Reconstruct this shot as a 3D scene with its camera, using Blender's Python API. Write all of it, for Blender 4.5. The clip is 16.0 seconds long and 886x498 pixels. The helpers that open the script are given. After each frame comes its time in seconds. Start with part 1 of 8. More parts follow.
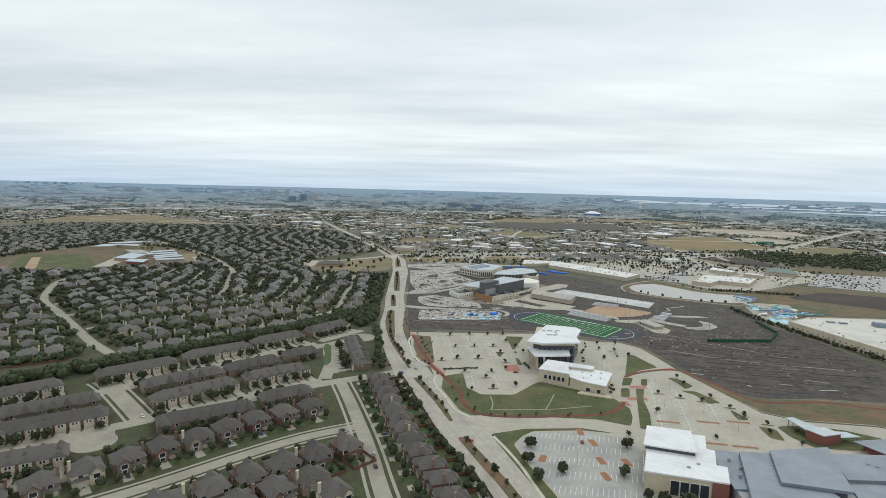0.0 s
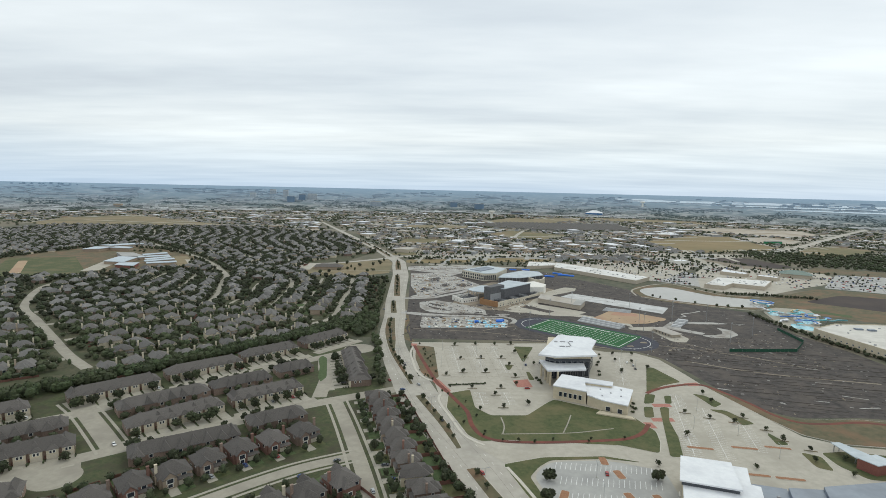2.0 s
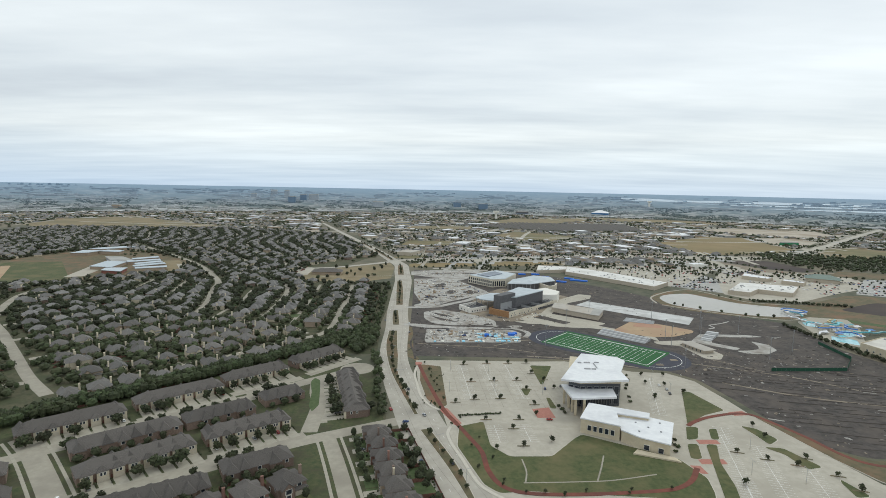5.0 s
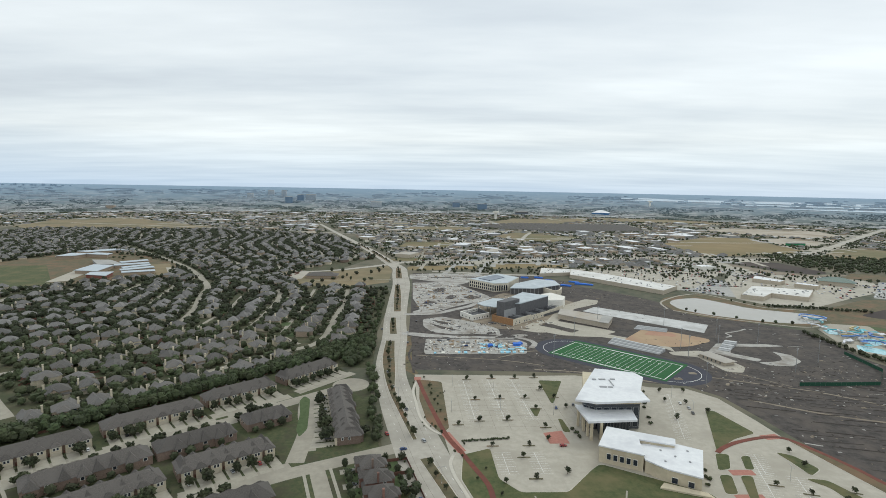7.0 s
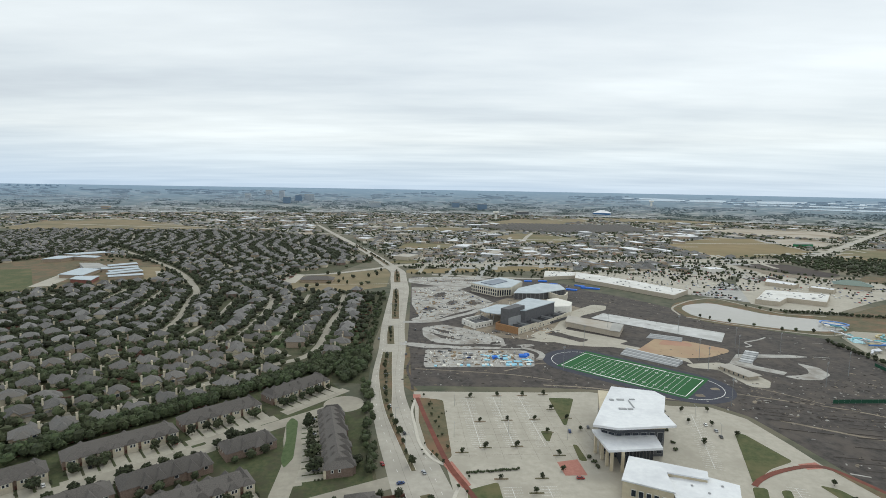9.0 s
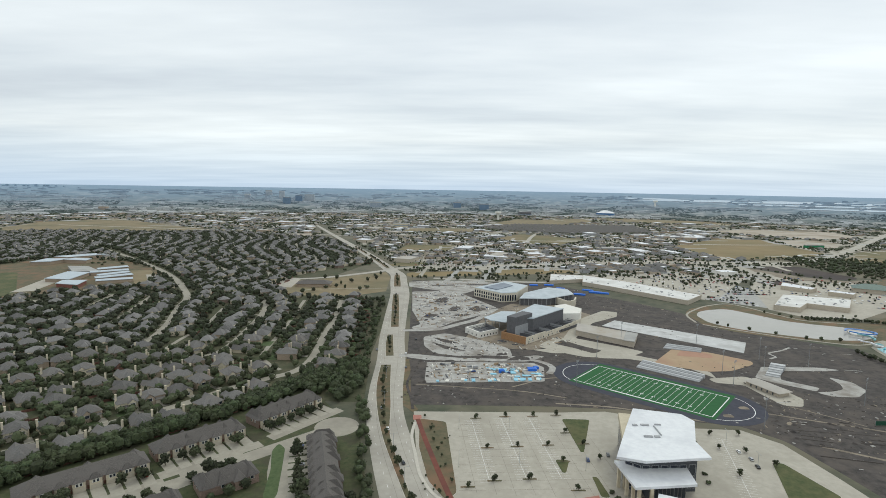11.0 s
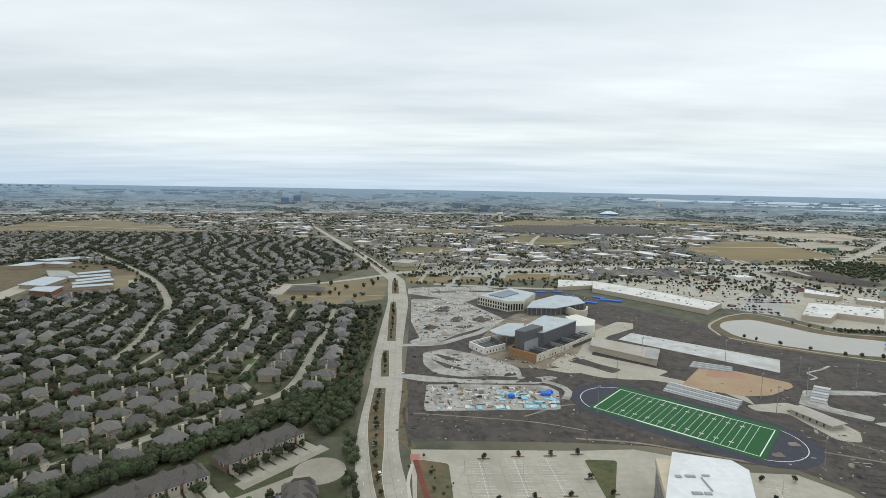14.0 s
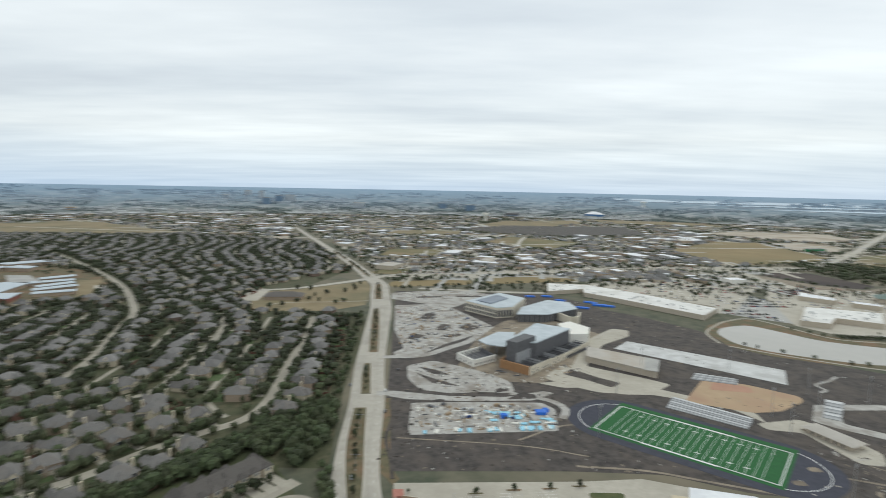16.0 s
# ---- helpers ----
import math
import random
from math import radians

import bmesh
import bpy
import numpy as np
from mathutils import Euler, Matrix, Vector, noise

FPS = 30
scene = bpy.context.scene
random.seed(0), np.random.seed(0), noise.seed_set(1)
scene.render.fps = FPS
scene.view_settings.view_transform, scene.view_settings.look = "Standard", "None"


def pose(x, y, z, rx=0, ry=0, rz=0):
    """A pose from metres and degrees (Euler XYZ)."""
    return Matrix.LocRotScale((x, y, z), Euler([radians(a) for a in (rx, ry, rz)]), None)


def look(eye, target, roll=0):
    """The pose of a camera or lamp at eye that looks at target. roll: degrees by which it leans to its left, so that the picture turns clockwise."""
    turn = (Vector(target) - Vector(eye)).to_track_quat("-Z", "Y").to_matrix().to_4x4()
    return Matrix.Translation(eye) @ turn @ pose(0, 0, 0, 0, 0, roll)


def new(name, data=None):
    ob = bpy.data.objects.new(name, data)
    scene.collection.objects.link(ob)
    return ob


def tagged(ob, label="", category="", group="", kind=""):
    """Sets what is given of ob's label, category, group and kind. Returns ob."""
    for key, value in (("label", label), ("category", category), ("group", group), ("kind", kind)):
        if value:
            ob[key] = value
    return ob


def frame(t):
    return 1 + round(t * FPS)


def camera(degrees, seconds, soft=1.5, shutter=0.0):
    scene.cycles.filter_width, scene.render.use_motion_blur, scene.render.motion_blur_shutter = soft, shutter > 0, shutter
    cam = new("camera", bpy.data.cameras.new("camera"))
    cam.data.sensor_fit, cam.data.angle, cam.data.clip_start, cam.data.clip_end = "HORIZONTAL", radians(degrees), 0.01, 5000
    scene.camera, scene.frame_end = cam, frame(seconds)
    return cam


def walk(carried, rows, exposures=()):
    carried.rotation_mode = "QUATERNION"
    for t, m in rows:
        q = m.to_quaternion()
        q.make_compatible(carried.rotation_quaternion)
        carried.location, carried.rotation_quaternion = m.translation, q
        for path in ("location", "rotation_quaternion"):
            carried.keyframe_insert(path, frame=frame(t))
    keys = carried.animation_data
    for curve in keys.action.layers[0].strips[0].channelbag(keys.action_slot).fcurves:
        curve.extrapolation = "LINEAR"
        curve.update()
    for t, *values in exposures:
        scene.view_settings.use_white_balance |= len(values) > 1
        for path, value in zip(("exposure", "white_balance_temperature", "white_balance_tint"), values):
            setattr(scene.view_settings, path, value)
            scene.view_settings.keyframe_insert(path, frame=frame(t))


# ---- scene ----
# ---- camera ----
cam = camera(79.4, 16.0, 0.75, 0.5)
# seconds, eye, yaw, pitch, roll
PATH = [
    (0, -87.85, -657.15, 161.21, 1.448, -6.504, 1.459),
    (0.5, -89.24, -647.43, 161.34, 1.285, -6.524, 1.412),
    (1, -90.56, -637.72, 161.46, 1.263, -6.541, 1.370),
    (1.5, -91.81, -628.03, 161.57, 1.323, -6.554, 1.332),
    (2, -93.00, -618.35, 161.69, 1.422, -6.565, 1.297),
    (2.5, -94.14, -608.69, 161.79, 1.530, -6.574, 1.265),
    (3, -95.22, -599.03, 161.90, 1.625, -6.581, 1.236),
    (3.5, -96.24, -589.39, 162.00, 1.696, -6.587, 1.208),
    (4, -97.22, -579.77, 162.09, 1.738, -6.591, 1.183),
    (6.5, -101.42, -531.84, 162.51, 1.604, -6.603, 1.074),
    (7, -102.14, -522.29, 162.58, 1.556, -6.605, 1.055),
    (7.5, -102.83, -512.76, 162.65, 1.515, -6.607, 1.036),
    (8, -103.49, -503.24, 162.71, 1.489, -6.608, 1.019),
    (8.5, -104.12, -493.74, 162.77, 1.478, -6.610, 1.003),
    (9, -104.73, -484.24, 162.82, 1.485, -6.612, 0.988),
    (11.5, -107.49, -436.98, 163.03, 1.667, -6.618, 0.943),
    (12, -108.00, -427.57, 163.06, 1.696, -6.617, 0.943),
    (12.5, -108.51, -418.17, 163.08, 1.708, -6.615, 0.947),
    (13, -109.01, -408.79, 163.10, 1.702, -6.613, 0.956),
    (13.5, -109.51, -399.42, 163.12, 1.679, -6.608, 0.970),
    (14, -110.01, -390.06, 163.13, 1.644, -6.601, 0.990),
    (14.5, -110.51, -380.71, 163.14, 1.609, -6.592, 1.017),
    (15, -111.02, -371.38, 163.14, 1.596, -6.581, 1.051),
    (15.5, -111.54, -362.06, 163.14, 1.635, -6.566, 1.095),
    (15.9, -111.96, -354.62, 163.14, 1.635, -6.566, 1.095),
    (16, -112.07, -352.76, 163.14, 0.000, -6.566, 1.095),
]
walk(cam, [(t, pose(x, y, z, 90 + pitch, 0, yaw) @ pose(0, 0, 0, 0, 0, roll)) for t, x, y, z, yaw, pitch, roll in PATH],
     exposures=[(0, 0.0, 6150, 4), (16, 0.0, 6150, 4)])

# ---- world and light: a closed, streaky overcast sky with a faint wide sun ----
def build_world():
    w = bpy.data.worlds.new("overcast_sky")
    scene.world = w
    w.use_nodes = True
    nt = w.node_tree
    nt.nodes.clear()
    N = lambda kind: nt.nodes.new(kind)
    def link(a, b):
        nt.links.new(a, b)
    def math_node(op, a, b):
        n = N("ShaderNodeMath")
        n.operation = op
        for i, v in enumerate((a, b)):
            if hasattr(v, "links"):
                link(v, n.inputs[i])
            else:
                n.inputs[i].default_value = v
        return n.outputs[0]
    out, bg, sky = N("ShaderNodeOutputWorld"), N("ShaderNodeBackground"), N("ShaderNodeTexSky")
    sky.sky_type, sky.sun_disc = "NISHITA", False
    sky.sun_elevation, sky.sun_rotation = radians(48), radians(35)
    co, sep = N("ShaderNodeTexCoord"), N("ShaderNodeSeparateXYZ")
    link(co.outputs["Generated"], sep.inputs[0])
    # the cloud deck as a flat sheet overhead, so that it closes up towards the horizon
    up = math_node("MAXIMUM", sep.outputs[2], 0.0)
    low = math_node("ADD", up, 0.055)
    u, v = math_node("DIVIDE", sep.outputs[0], low), math_node("DIVIDE", sep.outputs[1], low)
    deck = N("ShaderNodeCombineXYZ")
    link(u, deck.inputs[0]), link(v, deck.inputs[1])
    def layer(sx, sy, turn, scale, detail, rough):
        mp, no = N("ShaderNodeMapping"), N("ShaderNodeTexNoise")
        mp.inputs["Scale"].default_value = (sx, sy, 1)
        mp.inputs["Rotation"].default_value = (0, 0, radians(turn))
        link(deck.outputs[0], mp.inputs[0]), link(mp.outputs[0], no.inputs["Vector"])
        no.inputs["Scale"].default_value, no.inputs["Detail"].default_value, no.inputs["Roughness"].default_value = scale, detail, rough
        return no.outputs["Fac"]
    a = layer(0.5, 1.0, 14, 0.42, 6, 0.52)
    b = layer(0.3, 1.0, -6, 1.4, 5, 0.6)
    both = math_node("ADD", math_node("MULTIPLY", a, 0.82), math_node("MULTIPLY", b, 0.18))
    ramp = N("ShaderNodeValToRGB")
    link(both, ramp.inputs[0])
    cols = ((0.32, (0.70, 0.71, 0.75)), (0.43, (0.85, 0.86, 0.88)), (0.52, (0.98, 0.975, 0.975)), (0.62, (1.12, 1.11, 1.10)))
    while len(ramp.color_ramp.elements) < len(cols):
        ramp.color_ramp.elements.new(0.5)
    for e, (p, c) in zip(ramp.color_ramp.elements, cols):
        e.position, e.color = p, (*c, 1)
    # clear blue-grey air low over the horizon
    rim = N("ShaderNodeValToRGB")
    link(up, rim.inputs[0])
    rim.color_ramp.elements[0].position, rim.color_ramp.elements[0].color = 0.0, (1, 1, 1, 1)
    rim.color_ramp.elements[1].position, rim.color_ramp.elements[1].color = 0.085, (0, 0, 0, 1)
    air = N("ShaderNodeMixRGB")
    link(math_node("MULTIPLY", rim.outputs[0], 0.66), air.inputs[0]), link(ramp.outputs[0], air.inputs[1])
    air.inputs[2].default_value = (0.54, 0.70, 0.92, 1)
    dim = N("ShaderNodeMixRGB")
    dim.blend_type, dim.inputs[0].default_value = "MULTIPLY", 1.0
    link(sky.outputs[0], dim.inputs[1])
    dim.inputs[2].default_value = (0.10, 0.10, 0.10, 1)
    mix = N("ShaderNodeMixRGB")
    mix.inputs[0].default_value = 0.88
    link(dim.outputs[0], mix.inputs[1]), link(air.outputs[0], mix.inputs[2])
    link(mix.outputs[0], bg.inputs[0])
    bg.inputs[1].default_value = 0.95
    link(bg.outputs[0], out.inputs[0])


build_world()
sun = new("sun", bpy.data.lights.new("sun", "SUN"))
sun.data.energy, sun.data.angle, sun.data.color = 0.75, radians(25), (1.0, 0.95, 0.80)
sun.matrix_world = look((0, 0, 300), (-170, -245, 0))
scene.view_settings.exposure = 0.0

# ---- materials ----
MATS = {}


def material(name, c1, c2, scale=1.0, rough=0.85, metal=0.0, bump=0.0, fine=0.35, c3=None, big=0.02, vary=0.0, stretch=(1, 1, 1), lo=0.35, hi=0.65):
    """Two colours mixed by a fine noise, a third in large stains, and a shade of its own for each object."""
    if name in MATS:
        return MATS[name]
    m = bpy.data.materials.new(name)
    m.use_nodes = True
    nt = m.node_tree
    N, link = nt.nodes.new, nt.links.new
    bs = nt.nodes["Principled BSDF"]
    geo, mp = N("ShaderNodeTexCoord"), N("ShaderNodeMapping")
    geo = N("ShaderNodeNewGeometry")
    mp.inputs["Scale"].default_value = stretch
    link(geo.outputs["Position"], mp.inputs[0])
    def noisy(s, detail, rg=0.6):
        n = N("ShaderNodeTexNoise")
        n.inputs["Scale"].default_value, n.inputs["Detail"].default_value, n.inputs["Roughness"].default_value = s, detail, rg
        link(mp.outputs[0], n.inputs["Vector"])
        return n.outputs["Fac"]
    def remap(f, a, b):
        n = N("ShaderNodeMapRange")
        n.inputs["From Min"].default_value, n.inputs["From Max"].default_value = a, b
        link(f, n.inputs["Value"])
        return n.outputs[0]
    def mix(f, a, b):
        n = N("ShaderNodeMixRGB")
        link(f, n.inputs[0])
        for i, v in ((1, a), (2, b)):
            if hasattr(v, "links"):
                link(v, n.inputs[i])
            else:
                n.inputs[i].default_value = (*v, 1)
        return n.outputs[0]
    f = noisy(scale, 6, 0.65)
    col = mix(remap(f, lo, hi), c1, c2)
    if c3:
        col = mix(remap(noisy(big, 5, 0.6), 0.46, 0.66), col, c3)
    if vary:
        oi, hsv = N("ShaderNodeObjectInfo"), N("ShaderNodeHueSaturation")
        link(remap(oi.outputs["Random"], 0, 1), hsv.inputs["Value"])
        r = [n for n in nt.nodes if n.type == "MAP_RANGE"][-1]
        r.inputs["To Min"].default_value, r.inputs["To Max"].default_value = 1 - vary, 1 + vary
        link(col, hsv.inputs["Color"])
        col = hsv.outputs[0]
    link(col, bs.inputs["Base Color"])
    bs.inputs["Roughness"].default_value, bs.inputs["Metallic"].default_value = rough, metal
    if bump:
        b = N("ShaderNodeBump")
        b.inputs["Strength"].default_value, b.inputs["Distance"].default_value = 0.6, bump
        link(f, b.inputs["Height"])
        link(b.outputs[0], bs.inputs["Normal"])
    MATS[name] = m
    return m


def island_vary(m, lo, hi, hue=0.0):
    """Gives each loose piece of a joined mesh its own shade."""
    nt = m.node_tree
    bs = nt.nodes["Principled BSDF"]
    src = bs.inputs["Base Color"].links[0].from_socket
    g, r, h = nt.nodes.new("ShaderNodeNewGeometry"), nt.nodes.new("ShaderNodeMapRange"), nt.nodes.new("ShaderNodeHueSaturation")
    nt.links.new(g.outputs["Random Per Island"], r.inputs["Value"])
    r.inputs["To Min"].default_value, r.inputs["To Max"].default_value = lo, hi
    nt.links.new(r.outputs[0], h.inputs["Value"])
    if hue:
        r2 = nt.nodes.new("ShaderNodeMapRange")
        nt.links.new(g.outputs["Random Per Island"], r2.inputs["Value"])
        r2.inputs["To Min"].default_value, r2.inputs["To Max"].default_value = 0.5 - hue, 0.5 + hue
        nt.links.new(r2.outputs[0], h.inputs["Hue"])
    nt.links.new(src, h.inputs["Color"])
    nt.links.new(h.outputs[0], bs.inputs["Base Color"])
    return m


M_GROUND = material("ground_cover", (0.056, 0.066, 0.040), (0.122, 0.116, 0.078), 0.05, 0.95, c3=(0.18, 0.155, 0.108), big=0.005, bump=0.2)
M_GRASS = material("lawn", (0.050, 0.070, 0.022), (0.098, 0.104, 0.040), 0.3, 0.95, c3=(0.135, 0.12, 0.054), big=0.035, bump=0.08)
M_YARD = material("garden_ground", (0.044, 0.052, 0.022), (0.108, 0.094, 0.054), 0.2, 0.95, c3=(0.052, 0.062, 0.026), big=0.05, bump=0.1)
M_LAWN = material("watered_lawn", (0.055, 0.088, 0.030), (0.092, 0.122, 0.05), 0.3, 0.95, bump=0.06)
M_DRY = material("dry_grass", (0.20, 0.155, 0.085), (0.25, 0.20, 0.115), 0.03, 0.95, c3=(0.14, 0.13, 0.07), big=0.008)
M_VERGE = material("verge_grass", (0.085, 0.082, 0.042), (0.145, 0.12, 0.068), 0.15, 0.95, c3=(0.19, 0.115, 0.065), big=0.04, bump=0.08)
M_SOIL = material("dark_soil", (0.030, 0.026, 0.024), (0.090, 0.077, 0.069), 0.16, 0.95, c3=(0.094, 0.078, 0.066), big=0.05, bump=0.4, stretch=(1, 1, 1))
M_FURROW = material("turned_soil", (0.035, 0.028, 0.024), (0.06, 0.05, 0.043), 0.2, 0.95)
M_TANSOIL = material("sandy_soil", (0.20, 0.168, 0.125), (0.30, 0.25, 0.188), 0.08, 0.95, c3=(0.145, 0.118, 0.09), big=0.03, bump=0.2)
M_CLAY = material("infield_clay", (0.37, 0.265, 0.165), (0.43, 0.315, 0.20), 0.1, 0.95, c3=(0.36, 0.235, 0.155), big=0.025)
M_CONC = material("pale_concrete", (0.375, 0.345, 0.285), (0.455, 0.42, 0.35), 0.22, 0.8, c3=(0.35, 0.32, 0.262), big=0.03)
M_ROAD = material("road_concrete", (0.37, 0.34, 0.29), (0.44, 0.41, 0.35), 0.18, 0.8, c3=(0.33, 0.305, 0.26), big=0.035)
M_STREET = material("street_concrete", (0.30, 0.275, 0.222), (0.36, 0.33, 0.266), 0.25, 0.8, c3=(0.265, 0.24, 0.195), big=0.04)
M_WALKWAY = material("walkway_concrete", (0.32, 0.295, 0.24), (0.38, 0.35, 0.285), 0.4, 0.8)
M_KERB = material("kerb_concrete", (0.48, 0.45, 0.385), (0.55, 0.51, 0.44), 0.6, 0.8)
M_GREYLOT = material("grey_paving", (0.34, 0.335, 0.315), (0.41, 0.40, 0.375), 0.15, 0.8, c3=(0.30, 0.295, 0.28), big=0.04)
M_NEWCONC = material("new_concrete", (0.31, 0.295, 0.27), (0.45, 0.435, 0.405), 0.16, 0.8, c3=(0.22, 0.195, 0.165), big=0.05)
M_RED = material("red_trail", (0.145, 0.043, 0.028), (0.19, 0.06, 0.04), 0.3, 0.9, c3=(0.12, 0.042, 0.032), big=0.05)
M_PINK = material("red_pavers", (0.35, 0.145, 0.11), (0.42, 0.19, 0.145), 0.5, 0.85)
M_TURF = material("green_turf", (0.011, 0.086, 0.020), (0.016, 0.11, 0.026), 0.3, 0.9)
M_TURF2 = material("green_turf_band", (0.012, 0.092, 0.021), (0.017, 0.116, 0.028), 0.3, 0.9)
M_TRACK = material("navy_track", (0.028, 0.030, 0.046), (0.044, 0.046, 0.066), 0.2, 0.85)
M_LINE = material("white_paint", (0.72, 0.72, 0.70), (0.82, 0.82, 0.80), 0.5, 0.7)
M_WATER = material("pond_water", (0.30, 0.285, 0.24), (0.33, 0.31, 0.265), 0.02, 0.22, bump=0.02)
M_WHITEROOF = material("white_membrane_roof", (0.69, 0.70, 0.72), (0.77, 0.78, 0.79), 0.3, 0.6, c3=(0.60, 0.61, 0.635), big=0.05)
M_PALEROOF = material("pale_gravel_roof", (0.56, 0.535, 0.48), (0.64, 0.615, 0.56), 0.12, 0.8, c3=(0.50, 0.475, 0.43), big=0.04)
M_GREYROOF = material("blue_grey_metal_roof", (0.175, 0.205, 0.25), (0.215, 0.25, 0.30), 0.15, 0.5, c3=(0.15, 0.175, 0.215), big=0.06)
M_STEELROOF = material("pale_steel_deck", (0.42, 0.47, 0.50), (0.50, 0.545, 0.575), 0.15, 0.5, c3=(0.37, 0.42, 0.45), big=0.06)
M_CREAM = material("cream_stone", (0.52, 0.455, 0.33), (0.59, 0.52, 0.385), 0.5, 0.85, c3=(0.49, 0.42, 0.30), big=0.1)
M_TANWALL = material("tan_block", (0.43, 0.375, 0.295), (0.50, 0.44, 0.355), 0.6, 0.85)
M_TANROOF = material("tan_roof", (0.40, 0.37, 0.325), (0.47, 0.44, 0.395), 0.1, 0.8, c3=(0.36, 0.31, 0.245), big=0.05)
M_WHITE = material("white_render", (0.70, 0.68, 0.62), (0.78, 0.76, 0.70), 0.4, 0.8)
M_DARKWALL = material("dark_panel", (0.055, 0.06, 0.07), (0.075, 0.08, 0.09), 0.4, 0.6)
M_CHARCOAL = material("charcoal_block", (0.10, 0.10, 0.105), (0.135, 0.135, 0.14), 0.3, 0.8)
M_LIGHTGREY = material("light_grey_panel", (0.30, 0.305, 0.31), (0.36, 0.365, 0.37), 0.3, 0.7)
M_ORANGE = material("orange_sheathing", (0.29, 0.16, 0.075), (0.36, 0.205, 0.10), 0.5, 0.85)
M_REDBRICK = material("red_brick", (0.19, 0.072, 0.055), (0.25, 0.10, 0.078), 1.5, 0.85)
M_GLASS = material("dark_window_glass", (0.02, 0.026, 0.036), (0.035, 0.042, 0.055), 0.3, 0.12)
M_FRAME = material("window_frame", (0.68, 0.66, 0.60), (0.76, 0.74, 0.68), 1.0, 0.7)
M_TARP = material("blue_tarpaulin", (0.02, 0.12, 0.55), (0.03, 0.18, 0.68), 1.0, 0.6)
M_PIPE = material("pale_blue_pipe", (0.30, 0.60, 0.75), (0.40, 0.68, 0.80), 1.0, 0.6)
M_METAL = material("grey_metal", (0.35, 0.36, 0.37), (0.42, 0.43, 0.44), 1.0, 0.45, metal=0.6)
M_GREENNET = material("green_windscreen", (0.012, 0.062, 0.035), (0.018, 0.08, 0.045), 1.0, 0.9)
M_SHINGLE = material("asphalt_shingles", (0.078, 0.070, 0.064), (0.130, 0.117, 0.106), 1.6, 0.92, c3=(0.112, 0.101, 0.092), big=0.15, vary=0.17)
M_SLATE = material("grey_shingles", (0.110, 0.105, 0.099), (0.168, 0.160, 0.151), 1.4, 0.92, c3=(0.14, 0.127, 0.114), big=0.12, vary=0.24)
M_BRICK = material("brown_brick", (0.19, 0.135, 0.105), (0.265, 0.195, 0.155), 1.2, 0.9, vary=0.22)
M_STUCCO = material("tan_stucco", (0.54, 0.475, 0.35), (0.62, 0.55, 0.42), 0.8, 0.9, vary=0.1)
M_FENCE = material("fence_timber", (0.14, 0.066, 0.048), (0.20, 0.10, 0.074), 0.8, 0.9, vary=0.2)
M_BARK = material("bark", (0.07, 0.055, 0.04), (0.11, 0.085, 0.065), 2.0, 0.95)
M_LEAF = island_vary(material("foliage", (0.020, 0.028, 0.012), (0.052, 0.063, 0.027), 0.9, 0.9, vary=0.3, c3=(0.050, 0.054, 0.026), big=0.11), 0.6, 1.45, 0.015)
M_WOOD = island_vary(material("woodland_foliage", (0.022, 0.033, 0.014), (0.056, 0.070, 0.028), 0.7, 0.9, vary=0.25, c3=(0.044, 0.052, 0.022), big=0.06), 0.6, 1.4, 0.012)

